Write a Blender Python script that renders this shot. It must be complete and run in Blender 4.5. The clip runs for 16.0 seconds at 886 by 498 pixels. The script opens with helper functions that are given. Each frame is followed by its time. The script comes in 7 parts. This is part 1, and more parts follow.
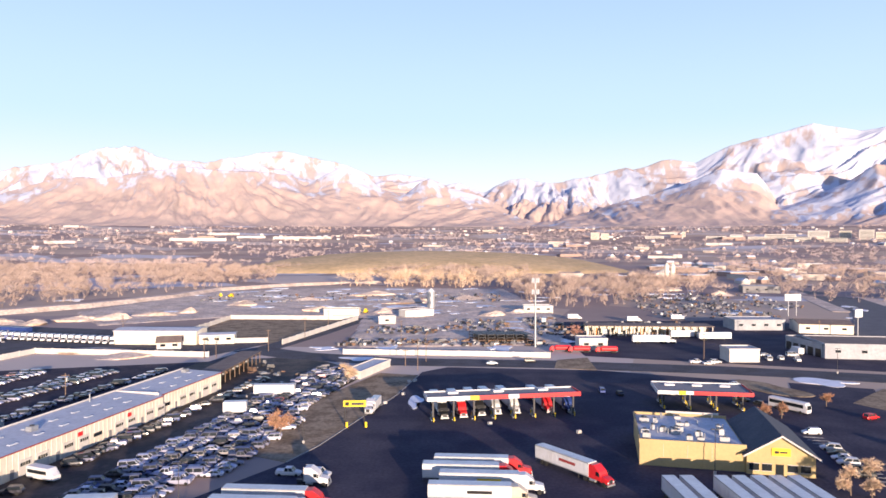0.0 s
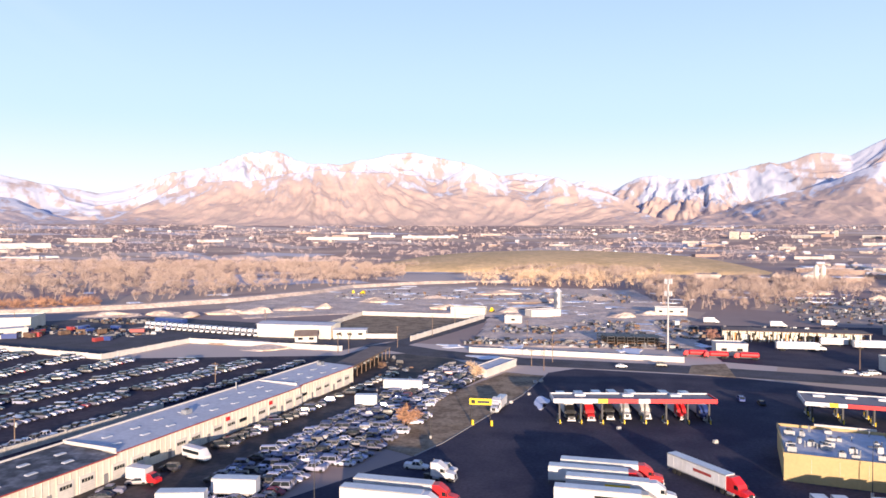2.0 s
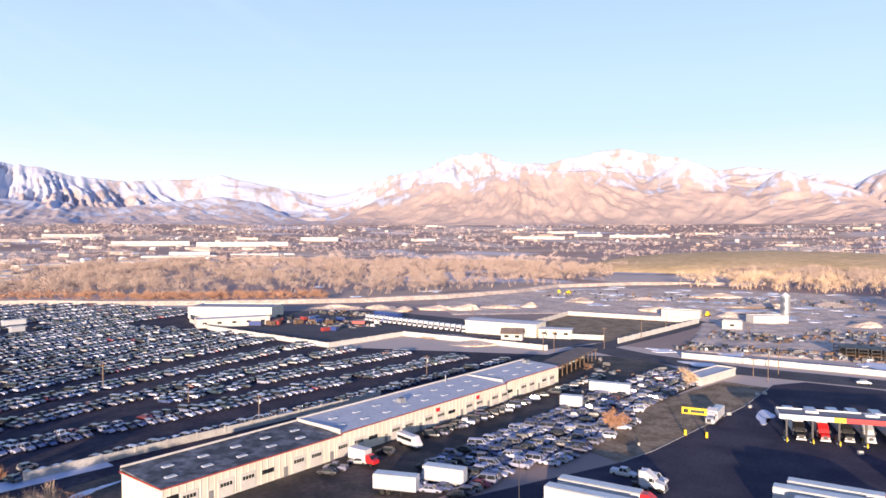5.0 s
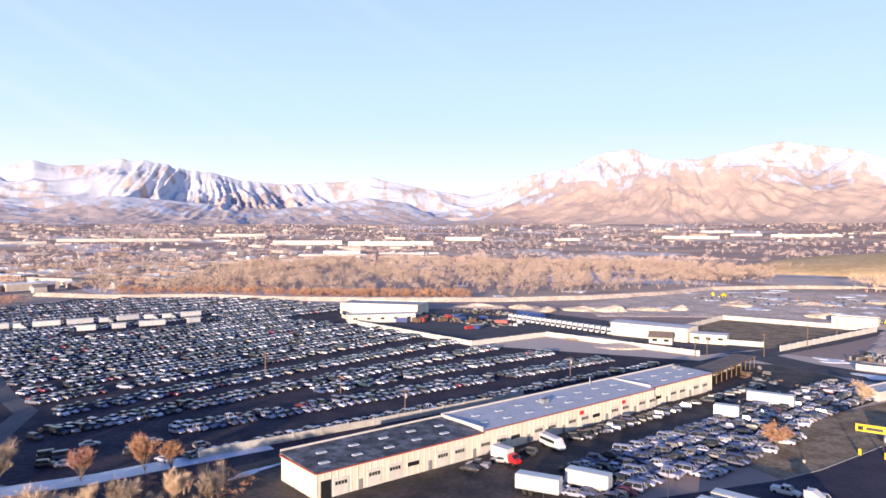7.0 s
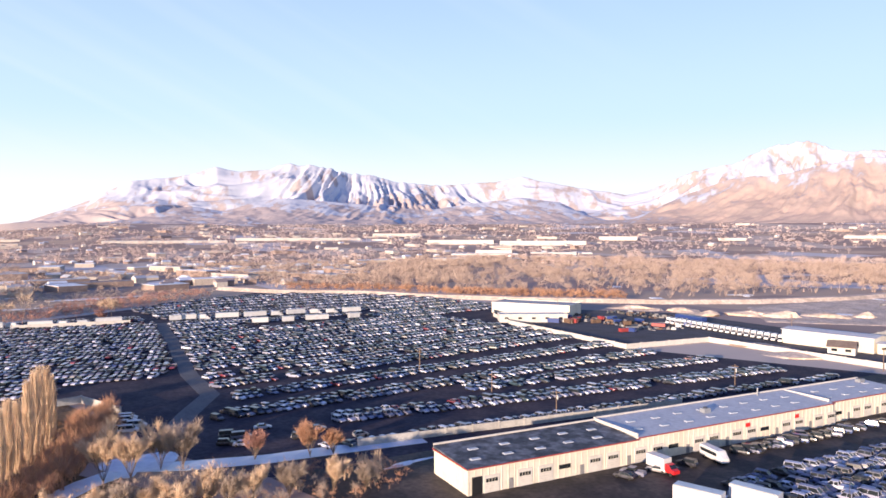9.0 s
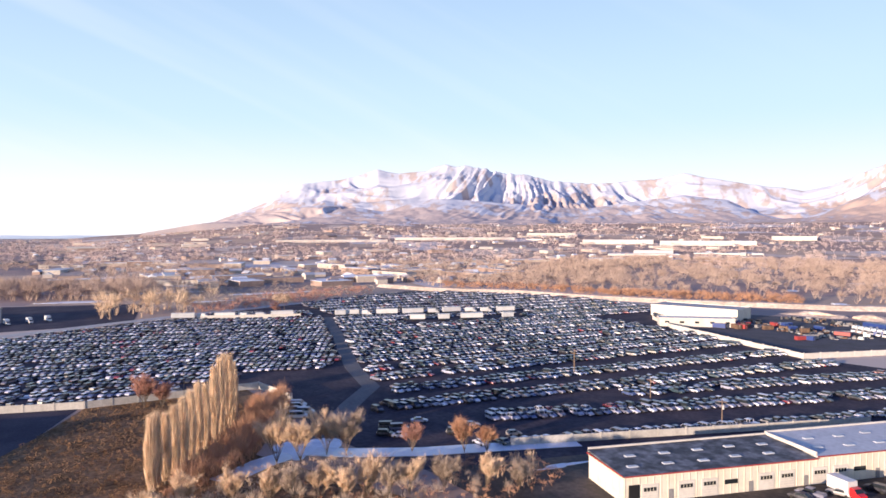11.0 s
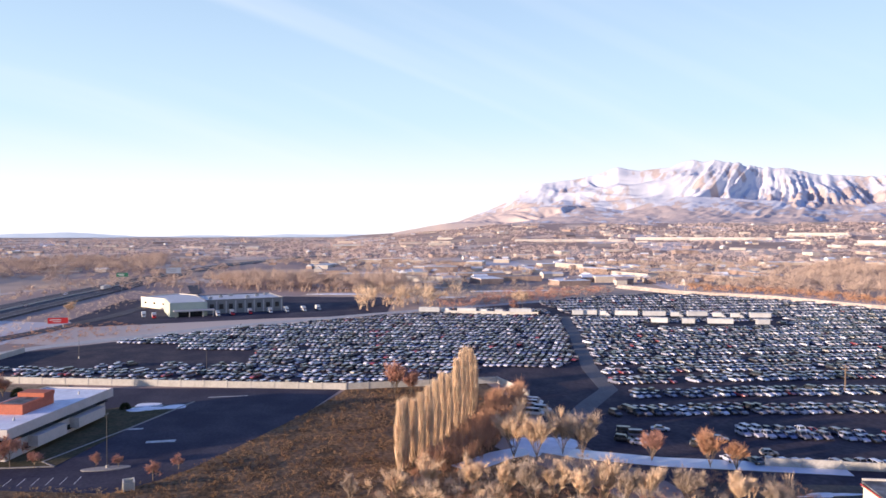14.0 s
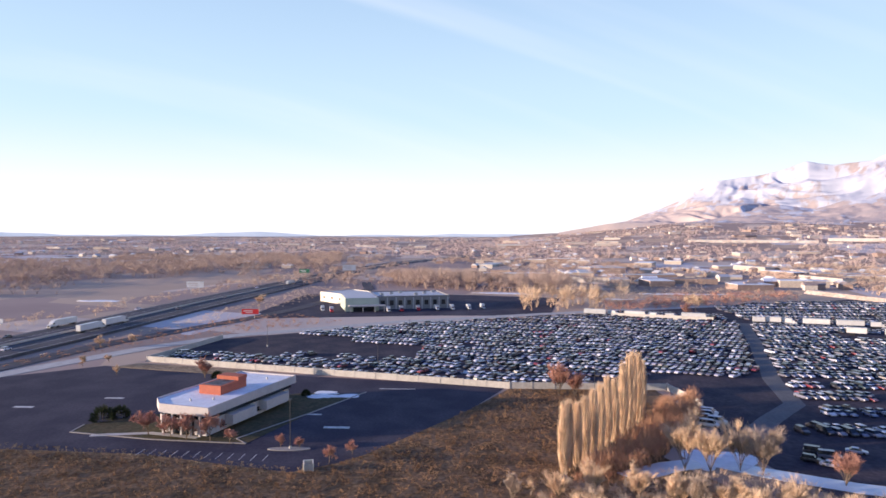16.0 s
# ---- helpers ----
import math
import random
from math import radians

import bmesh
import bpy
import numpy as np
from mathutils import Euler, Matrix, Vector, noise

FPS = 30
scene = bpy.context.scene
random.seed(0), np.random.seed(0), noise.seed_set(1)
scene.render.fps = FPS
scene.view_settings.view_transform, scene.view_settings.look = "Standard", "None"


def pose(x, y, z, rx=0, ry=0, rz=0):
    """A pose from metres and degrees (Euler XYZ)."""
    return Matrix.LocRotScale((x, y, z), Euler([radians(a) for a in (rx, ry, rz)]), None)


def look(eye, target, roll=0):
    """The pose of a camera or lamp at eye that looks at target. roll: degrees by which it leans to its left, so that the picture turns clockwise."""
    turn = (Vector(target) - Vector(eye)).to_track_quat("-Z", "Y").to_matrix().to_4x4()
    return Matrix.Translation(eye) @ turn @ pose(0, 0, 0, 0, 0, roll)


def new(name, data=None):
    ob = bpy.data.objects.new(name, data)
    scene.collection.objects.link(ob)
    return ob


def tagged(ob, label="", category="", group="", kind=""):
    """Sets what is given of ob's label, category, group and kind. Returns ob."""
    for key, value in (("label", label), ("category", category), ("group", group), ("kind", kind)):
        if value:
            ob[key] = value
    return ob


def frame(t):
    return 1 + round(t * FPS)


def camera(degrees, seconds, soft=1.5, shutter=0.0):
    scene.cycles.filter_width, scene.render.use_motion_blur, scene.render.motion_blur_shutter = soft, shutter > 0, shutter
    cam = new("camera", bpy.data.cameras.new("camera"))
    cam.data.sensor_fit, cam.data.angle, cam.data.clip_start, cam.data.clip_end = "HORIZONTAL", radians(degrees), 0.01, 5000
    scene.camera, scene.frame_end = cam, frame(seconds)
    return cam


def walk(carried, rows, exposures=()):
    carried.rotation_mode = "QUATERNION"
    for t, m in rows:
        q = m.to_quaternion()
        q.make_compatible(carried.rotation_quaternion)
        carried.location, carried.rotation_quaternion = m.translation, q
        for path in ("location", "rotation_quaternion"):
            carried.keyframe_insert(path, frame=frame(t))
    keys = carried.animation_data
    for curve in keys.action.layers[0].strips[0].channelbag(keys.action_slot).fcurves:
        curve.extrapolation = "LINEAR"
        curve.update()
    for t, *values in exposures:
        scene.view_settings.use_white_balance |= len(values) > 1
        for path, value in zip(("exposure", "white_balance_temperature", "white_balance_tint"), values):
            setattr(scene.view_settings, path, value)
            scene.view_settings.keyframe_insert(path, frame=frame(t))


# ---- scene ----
EXPO, KELVIN, TINT = 1.34, 6420, 14
cam = camera(65.3, 16.0, soft=1.6)
PATH = [
    (0, pose(0, 0, 52, 88.962, -0.045, -0.000)),
    (0.5, pose(0, 0, 52, 88.942, -0.048, 2.595)),
    (1, pose(0, 0, 52, 88.925, -0.049, 5.105)),
    (1.5, pose(0, 0, 52, 88.908, -0.047, 7.736)),
    (2, pose(0, 0, 52, 88.893, -0.043, 10.437)),
    (2.5, pose(0, 0, 52, 88.879, -0.038, 13.135)),
    (3, pose(0, 0, 52, 88.865, -0.031, 15.902)),
    (3.5, pose(0, 0, 52, 88.853, -0.023, 18.692)),
    (4, pose(0, 0, 52, 88.842, -0.014, 21.557)),
    (6.5, pose(0, 0, 52, 88.797, 0.037, 36.192)),
    (7, pose(0, 0, 52, 88.789, 0.046, 39.183)),
    (7.5, pose(0, 0, 52, 88.782, 0.055, 42.259)),
    (8, pose(0, 0, 52, 88.776, 0.063, 45.382)),
    (8.5, pose(0, 0, 52, 88.770, 0.069, 48.536)),
    (9, pose(0, 0, 52, 88.764, 0.074, 51.693)),
    (11.5, pose(0, 0, 52, 88.736, 0.068, 67.645)),
    (12, pose(0, 0, 52, 88.730, 0.058, 70.882)),
    (12.5, pose(0, 0, 52, 88.723, 0.046, 74.122)),
    (13, pose(0, 0, 52, 88.717, 0.030, 77.379)),
    (13.5, pose(0, 0, 52, 88.710, 0.010, 80.644)),
    (14, pose(0, 0, 52, 88.703, -0.014, 83.954)),
    (14.5, pose(0, 0, 52, 88.695, -0.042, 87.075)),
    (15, pose(0, 0, 52, 88.687, -0.074, 90.680)),
    (15.5, pose(0, 0, 52, 88.678, -0.112, 94.141)),
    (16, pose(0, 0, 52, 88.668, -0.154, 97.526)),
]
walk(cam, PATH, [(0, EXPO, KELVIN, TINT), (16, EXPO, KELVIN, TINT)])

# ---- light: low winter sun behind the camera, clear sky with thin cirrus ----
SUN_AZ, SUN_EL = 163.0, 6.8
world = bpy.data.worlds.new("sky")
scene.world = world
world.use_nodes = True
wn, wl = world.node_tree.nodes, world.node_tree.links
wn.clear()
sky = wn.new("ShaderNodeTexSky")
sky.sky_type, sky.sun_disc = 'NISHITA', False
sky.sun_elevation, sky.sun_rotation = radians(SUN_EL), radians(SUN_AZ)
sky.air_density, sky.dust_density, sky.ozone_density = 1.0, 0.6, 1.0
sky.altitude = 1300
coord = wn.new("ShaderNodeTexCoord")


def sky_mix(a, colour, factor):
    mx = wn.new("ShaderNodeMix")
    mx.data_type = 'RGBA'
    mx.inputs["B"].default_value = (*colour, 1)
    wl.new(a, mx.inputs["A"])
    if isinstance(factor, float):
        mx.inputs["Factor"].default_value = factor
    else:
        wl.new(factor, mx.inputs["Factor"])
    return mx.outputs["Result"]


def sky_range(value, f0, f1, t0, t1):
    mr = wn.new("ShaderNodeMapRange")
    mr.interpolation_type = 'SMOOTHSTEP'
    for key, v in (("From Min", f0), ("From Max", f1), ("To Min", t0), ("To Max", t1)):
        mr.inputs[key].default_value = v
    wl.new(value, mr.inputs["Value"])
    return mr.outputs["Result"]


# bright thin haze in the clear air, whiter towards the horizon, and long cirrus streaks
parts = wn.new("ShaderNodeSeparateXYZ")
wl.new(coord.outputs["Generated"], parts.inputs[0])
clear = sky_mix(sky.outputs["Color"], (2.05, 2.95, 4.15), 0.8)
clear = sky_mix(clear, (0.20, 0.54, 2.15), sky_range(parts.outputs["Z"], 0.36, 0.62, 0.0, 0.96))
clear = sky_mix(clear, (2.95, 3.92, 4.45), sky_range(parts.outputs["Z"], 0.06, 0.40, 0.95, 0.0))
clear = sky_mix(clear, (4.7, 4.6, 4.6), sky_range(parts.outputs["Z"], 0.0, 0.17, 1.0, 0.0))
def sky_dot(axis):
    dt = wn.new("ShaderNodeVectorMath")
    dt.operation = 'DOT_PRODUCT'
    dt.inputs[1].default_value = axis
    wl.new(coord.outputs["Generated"], dt.inputs[0])
    return dt.outputs["Value"]


fan = wn.new("ShaderNodeCombineXYZ")
wl.new(sky_dot((-4.8, -5.0, -13.3)), fan.inputs["X"])
wl.new(sky_dot((-1.0, 0.63, 0.12)), fan.inputs["Y"])
wisps = wn.new("ShaderNodeTexNoise")
wisps.inputs["Scale"].default_value, wisps.inputs["Detail"].default_value, wisps.inputs["Roughness"].default_value = 0.85, 3.0, 0.45
wl.new(fan.outputs["Vector"], wisps.inputs["Vector"])
thin = wn.new("ShaderNodeMath")
thin.operation = 'MULTIPLY'
wl.new(sky_range(wisps.outputs["Fac"], 0.47, 0.75, 0.0, 0.38), thin.inputs[0])
wl.new(sky_range(parts.outputs["X"], -0.93, -0.5, 1.0, 0.0), thin.inputs[1])
clear = sky_mix(clear, (4.3, 4.5, 4.7), thin.outputs["Value"])
back = wn.new("ShaderNodeBackground")
back.inputs["Strength"].default_value = 0.096
wl.new(clear, back.inputs["Color"])
wout = wn.new("ShaderNodeOutputWorld")
wl.new(back.outputs["Background"], wout.inputs["Surface"])

sun = new("sun", bpy.data.lights.new("sun", 'SUN'))
sun.data.energy, sun.data.angle, sun.data.color = 3.7, radians(0.6), (1.0, 0.78, 0.58)
_el, _az = radians(SUN_EL), radians(SUN_AZ)
sun.matrix_world = look((0, 0, 0), (-math.sin(_az) * math.cos(_el), -math.cos(_az) * math.cos(_el), -math.sin(_el)))

# ---- materials ----
MATS = {}


def mat(name, base, rough=0.8, metal=0.0, var=0.25, size=1.0, tint=None, tint_amount=0.5, tint_size=8.0, bump=0.0, spec=0.5):
    """A surface with fine grain (size metres) and broad stains of a second colour (tint, tint_size metres)."""
    if name in MATS:
        return MATS[name]
    m = bpy.data.materials.new(name)
    m.use_nodes = True
    n, l = m.node_tree.nodes, m.node_tree.links
    b = n["Principled BSDF"]
    b.inputs["Roughness"].default_value, b.inputs["Metallic"].default_value = rough, metal
    b.inputs["Specular IOR Level"].default_value = spec
    geo = n.new("ShaderNodeNewGeometry")
    fine = n.new("ShaderNodeTexNoise")
    fine.inputs["Scale"].default_value, fine.inputs["Detail"].default_value = 1.0 / size, 4.0
    l.new(geo.outputs["Position"], fine.inputs["Vector"])
    ramp = n.new("ShaderNodeMapRange")
    ramp.inputs["From Min"].default_value, ramp.inputs["From Max"].default_value = 0.3, 0.7
    ramp.inputs["To Min"].default_value, ramp.inputs["To Max"].default_value = 1 - var, 1 + var
    l.new(fine.outputs["Fac"], ramp.inputs["Value"])
    broad = n.new("ShaderNodeTexNoise")
    broad.inputs["Scale"].default_value, broad.inputs["Detail"].default_value = 1.0 / tint_size, 5.0
    l.new(geo.outputs["Position"], broad.inputs["Vector"])
    cut = n.new("ShaderNodeMapRange")
    cut.inputs["From Min"].default_value, cut.inputs["From Max"].default_value = 0.42, 0.62
    cut.inputs["To Max"].default_value = tint_amount
    l.new(broad.outputs["Fac"], cut.inputs["Value"])
    mix = n.new("ShaderNodeMix")
    mix.data_type = 'RGBA'
    mix.inputs["A"].default_value = (*base, 1)
    mix.inputs["B"].default_value = (*(tint or [c * 0.75 for c in base]), 1)
    l.new(cut.outputs["Result"], mix.inputs["Factor"])
    mul = n.new("ShaderNodeVectorMath")
    mul.operation = 'SCALE'
    l.new(mix.outputs["Result"], mul.inputs[0])
    l.new(ramp.outputs["Result"], mul.inputs["Scale"])
    l.new(mul.outputs["Vector"], b.inputs["Base Color"])
    if bump:
        bp = n.new("ShaderNodeBump")
        bp.inputs["Strength"].default_value, bp.inputs["Distance"].default_value = 0.6, bump
        l.new(fine.outputs["Fac"], bp.inputs["Height"])
        l.new(bp.outputs["Normal"], b.inputs["Normal"])
    MATS[name] = m
    return m


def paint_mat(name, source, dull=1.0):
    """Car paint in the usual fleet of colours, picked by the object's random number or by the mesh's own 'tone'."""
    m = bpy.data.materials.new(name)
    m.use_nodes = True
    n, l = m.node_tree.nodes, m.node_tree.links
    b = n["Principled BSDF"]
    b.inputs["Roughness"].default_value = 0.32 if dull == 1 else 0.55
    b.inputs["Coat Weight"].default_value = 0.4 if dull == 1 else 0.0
    if source == 'OBJECT':
        src = n.new("ShaderNodeObjectInfo").outputs["Random"]
    else:
        a = n.new("ShaderNodeAttribute")
        a.attribute_name = "tone"
        src = a.outputs["Fac"]
    ramp = n.new("ShaderNodeValToRGB")
    ramp.color_ramp.interpolation = 'CONSTANT'
    fleet = [(0.0, (0.60, 0.61, 0.72)), (0.20, (0.34, 0.35, 0.46)), (0.40, (0.16, 0.165, 0.235)), (0.54, (0.02, 0.02, 0.028)),
             (0.70, (0.05, 0.08, 0.20)), (0.79, (0.30, 0.28, 0.28)), (0.86, (0.12, 0.12, 0.17)), (0.945, (0.22, 0.03, 0.05)), (0.975, (0.03, 0.06, 0.08))]
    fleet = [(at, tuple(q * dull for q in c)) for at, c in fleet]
    ramp.color_ramp.elements[0].color = (*fleet[0][1], 1)
    ramp.color_ramp.elements[1].position, ramp.color_ramp.elements[1].color = fleet[1][0], (*fleet[1][1], 1)
    for at, c in fleet[2:]:
        ramp.color_ramp.elements.new(at).color = (*c, 1)
    l.new(src, ramp.inputs["Fac"])
    geo = n.new("ShaderNodeNewGeometry")
    dust = n.new("ShaderNodeTexNoise")
    dust.inputs["Scale"].default_value, dust.inputs["Detail"].default_value = 1.2, 4
    l.new(geo.outputs["Position"], dust.inputs["Vector"])
    cut = n.new("ShaderNodeMapRange")
    cut.inputs["From Min"].default_value, cut.inputs["From Max"].default_value, cut.inputs["To Max"].default_value = 0.45, 0.75, 0.3
    l.new(dust.outputs["Fac"], cut.inputs["Value"])
    mix = n.new("ShaderNodeMix")
    mix.data_type = 'RGBA'
    mix.inputs["B"].default_value = (0.25, 0.245, 0.31, 1)
    l.new(cut.outputs["Result"], mix.inputs["Factor"])
    l.new(ramp.outputs["Color"], mix.inputs["A"])
    l.new(mix.outputs["Result"], b.inputs["Base Color"])
    MATS[name] = m
    return m


def land_mat(name, scrub, scrub2, lie_of_snow=True):
    """Open slopes: scrub and earth in two tones; old snow where the mesh's own 'snow' is high, broken up by thin ground;
    without it, a patchwork of fields."""
    m = bpy.data.materials.new(name)
    m.use_nodes = True
    n, l = m.node_tree.nodes, m.node_tree.links
    b = n["Principled BSDF"]
    b.inputs["Roughness"].default_value = 0.9
    b.inputs["Specular IOR Level"].default_value = 0.1
    geo = n.new("ShaderNodeNewGeometry")
    grain = n.new("ShaderNodeTexNoise")
    grain.inputs["Scale"].default_value, grain.inputs["Detail"].default_value = 1 / 80.0, 10.0
    grain.inputs["Roughness"].default_value = 0.65
    lie = n.new("ShaderNodeMapping")
    lie.inputs["Scale"].default_value = (0.8, 0.55, 0.4)
    l.new(geo.outputs["Position"], lie.inputs["Vector"])
    l.new(lie.outputs["Vector"], grain.inputs["Vector"])
    cut = n.new("ShaderNodeMapRange")
    cut.inputs["From Min"].default_value, cut.inputs["From Max"].default_value = 0.4, 0.62
    l.new(grain.outputs["Fac"], cut.inputs["Value"])
    earth = n.new("ShaderNodeMix")
    earth.data_type = 'RGBA'
    earth.inputs["A"].default_value, earth.inputs["B"].default_value = (*scrub, 1), (*scrub2, 1)
    l.new(cut.outputs["Result"], earth.inputs["Factor"])
    over = n.new("ShaderNodeMix")
    over.data_type = 'RGBA'
    l.new(earth.outputs["Result"], over.inputs["A"])
    if lie_of_snow:
        depth = n.new("ShaderNodeAttribute")
        depth.attribute_name = "snow"
        fleck = n.new("ShaderNodeMapRange")
        fleck.inputs["From Min"].default_value, fleck.inputs["From Max"].default_value = 0.3, 0.7
        fleck.inputs["To Min"].default_value, fleck.inputs["To Max"].default_value = -0.34, 0.34
        l.new(grain.outputs["Fac"], fleck.inputs["Value"])
        add = n.new("ShaderNodeMath")
        l.new(depth.outputs["Fac"], add.inputs[0])
        l.new(fleck.outputs["Result"], add.inputs[1])
        lay = n.new("ShaderNodeMapRange")
        lay.inputs["From Min"].default_value, lay.inputs["From Max"].default_value = 0.30, 0.66
        lay.inputs["To Max"].default_value = 0.94
        l.new(add.outputs["Value"], lay.inputs["Value"])
        l.new(lay.outputs["Result"], over.inputs["Factor"])
        bare = n.new("ShaderNodeMapRange")
        bare.inputs["From Min"].default_value, bare.inputs["From Max"].default_value, bare.inputs["To Max"].default_value = -0.1, 0.35, 0.85
        l.new(depth.outputs["Fac"], bare.inputs["Value"])
        rock = n.new("ShaderNodeMix")
        rock.data_type = 'RGBA'
        rock.inputs["B"].default_value = (0.44, 0.375, 0.36, 1)
        l.new(bare.outputs["Result"], rock.inputs["Factor"])
        l.new(earth.outputs["Result"], rock.inputs["A"])
        l.new(rock.outputs["Result"], over.inputs["A"])
        over.inputs["B"].default_value = (0.58, 0.61, 0.68, 1)
    else:
        plots = n.new("ShaderNodeMapping")
        plots.inputs["Scale"].default_value = (1 / 190.0, 1 / 120.0, 0.0)
        plots.inputs["Rotation"].default_value = (0, 0, 0.2)
        l.new(geo.outputs["Position"], plots.inputs["Vector"])
        cell = n.new("ShaderNodeTexVoronoi")
        cell.distance = 'CHEBYCHEV'
        cell.inputs["Scale"].default_value = 1.0
        l.new(plots.outputs["Vector"], cell.inputs["Vector"])
        pick = n.new("ShaderNodeSeparateColor")
        l.new(cell.outputs["Color"], pick.inputs["Color"])
        crop = n.new("ShaderNodeValToRGB")
        crop.color_ramp.interpolation = 'CONSTANT'
        crop.color_ramp.elements[0].color = (0.30, 0.22, 0.18, 1)
        crop.color_ramp.elements[1].position, crop.color_ramp.elements[1].color = 0.3, (0.50, 0.38, 0.27, 1)
        crop.color_ramp.elements.new(0.55).color = (0.30, 0.23, 0.21, 1)
        crop.color_ramp.elements.new(0.78).color = (0.64, 0.55, 0.46, 1)
        crop.color_ramp.elements.new(0.93).color = (0.66, 0.66, 0.68, 1)
        l.new(pick.outputs["Red"], crop.inputs["Fac"])
        l.new(crop.outputs["Color"], over.inputs["B"])
        over.inputs["Factor"].default_value = 0.62
    l.new(over.outputs["Result"], b.inputs["Base Color"])
    MATS[name] = m
    return m


ASPHALT = mat("asphalt", (0.040, 0.038, 0.060), 0.9, spec=0.15, var=0.22, size=0.8, tint=(0.072, 0.066, 0.086), tint_amount=0.8, tint_size=14, bump=0.01)
ASPHALT_OLD = mat("worn_asphalt", (0.10, 0.098, 0.11), 0.9, spec=0.15, var=0.2, size=1.0, tint=(0.07, 0.068, 0.07), tint_amount=0.7, tint_size=9, bump=0.01)
YARD = mat("yard_dirt", (0.038, 0.035, 0.053), 0.9, spec=0.15, var=0.3, size=1.5, tint=(0.085, 0.068, 0.078), tint_amount=0.7, tint_size=11, bump=0.03)
SALVAGE = mat("oily_dirt", (0.04, 0.034, 0.032), 0.7, spec=0.25, var=0.35, size=1.2, tint=(0.11, 0.085, 0.07), tint_amount=0.7, tint_size=8, bump=0.03)
GRASS = mat("dry_grass", (0.23, 0.145, 0.08), 0.95, var=0.45, size=1.1, tint=(0.10, 0.065, 0.035), tint_amount=0.8, tint_size=7, bump=0.15, spec=0.1)
LANE_GREY = mat("lane_asphalt", (0.15, 0.15, 0.155), 0.9, var=0.15, size=1.0, tint=(0.11, 0.11, 0.115), tint_size=7, spec=0.15)
VERGE = mat("verge_grass", (0.34, 0.26, 0.17), 0.95, var=0.3, size=1.2, tint=(0.17, 0.12, 0.075), tint_amount=0.7, tint_size=6, bump=0.05, spec=0.1)
SAND = mat("sand_earth", (0.68, 0.55, 0.44), 0.95, var=0.25, size=2.0, tint=(0.46, 0.36, 0.28), tint_amount=0.7, tint_size=12, bump=0.05, spec=0.1)
SNOW = mat("old_snow", (0.78, 0.80, 0.84), 0.6, var=0.08, size=1.5, tint=(0.60, 0.62, 0.66), tint_amount=0.5, tint_size=4, bump=0.03)
ICE = mat("pond_ice", (0.55, 0.62, 0.72), 0.35, var=0.06, size=2.0, tint=(0.72, 0.76, 0.82), tint_amount=0.6, tint_size=6)
CONCRETE = mat("concrete", (0.48, 0.46, 0.43), 0.85, var=0.12, size=0.6, tint=(0.36, 0.34, 0.31), tint_size=3)
KERB = mat("kerb_concrete", (0.30, 0.28, 0.26), 0.85, var=0.15, size=0.5, tint=(0.30, 0.28, 0.26), tint_size=2)
WHITE_LINE = mat("road_paint", (0.62, 0.62, 0.60), 0.7, var=0.2, size=0.4, tint=(0.25, 0.25, 0.25), tint_size=1.5)
WALL_WHITE = mat("white_block", (0.58, 0.55, 0.51), 0.85, var=0.08, size=0.8, tint=(0.48, 0.45, 0.41), tint_size=4)
CREAM = mat("cream_metal", (0.70, 0.65, 0.55), 0.6, var=0.05, size=0.7, tint=(0.60, 0.54, 0.43), tint_size=5)
YELLOW_WALL = mat("yellow_stucco", (0.46, 0.35, 0.17), 0.85, var=0.06, size=0.6, tint=(0.41, 0.31, 0.15), tint_size=4)
GREY_BLOCK = mat("grey_block", (0.22, 0.215, 0.22), 0.85, var=0.1, size=0.6, tint=(0.24, 0.23, 0.23), tint_size=3)
ROOF_WHITE = mat("pale_membrane", (0.50, 0.51, 0.54), 0.55, var=0.12, size=1.2, tint=(0.42, 0.43, 0.46), tint_size=5)
ROOF_DARK = mat("dark_membrane", (0.045, 0.05, 0.06), 0.75, var=0.4, size=1.2, tint=(0.17, 0.18, 0.20), tint_amount=0.9, tint_size=3.5)
ROOF_GREY = mat("grey_gravel_roof", (0.32, 0.34, 0.38), 0.8, var=0.15, size=1.0, tint=(0.34, 0.35, 0.37), tint_size=4)
SKYLIGHT = mat("skylight_plastic", (0.46, 0.48, 0.52), 0.35, var=0.04, size=0.5)
SHINGLE = mat("blue_shingle", (0.035, 0.045, 0.065), 0.75, var=0.25, size=0.5, tint=(0.06, 0.07, 0.09), tint_size=3)
BROWN_ROOF = mat("brown_roof", (0.16, 0.12, 0.10), 0.85, var=0.2, size=0.8, tint=(0.22, 0.18, 0.15), tint_size=4)
RED_TRIM = mat("red_trim", (0.33, 0.05, 0.05), 0.5, var=0.08, size=0.6)
RED = mat("red_enamel", (0.62, 0.025, 0.03), 0.35, var=0.05, size=0.8)
YELLOW = mat("yellow_enamel", (0.85, 0.60, 0.02), 0.45, var=0.05, size=0.6)
WHITE = mat("white_enamel", (0.64, 0.64, 0.65), 0.4, var=0.05, size=1.0, tint=(0.55, 0.54, 0.52), tint_size=3)
BEIGE = mat("beige_enamel", (0.58, 0.50, 0.38), 0.4, var=0.05, size=1.0)
BLUE = mat("blue_enamel", (0.03, 0.06, 0.22), 0.35, var=0.05, size=1.0)
BLACK = mat("black_enamel", (0.02, 0.02, 0.022), 0.35, var=0.1, size=1.0)
ORANGE = mat("orange_enamel", (0.60, 0.22, 0.03), 0.5, var=0.1, size=1.0)
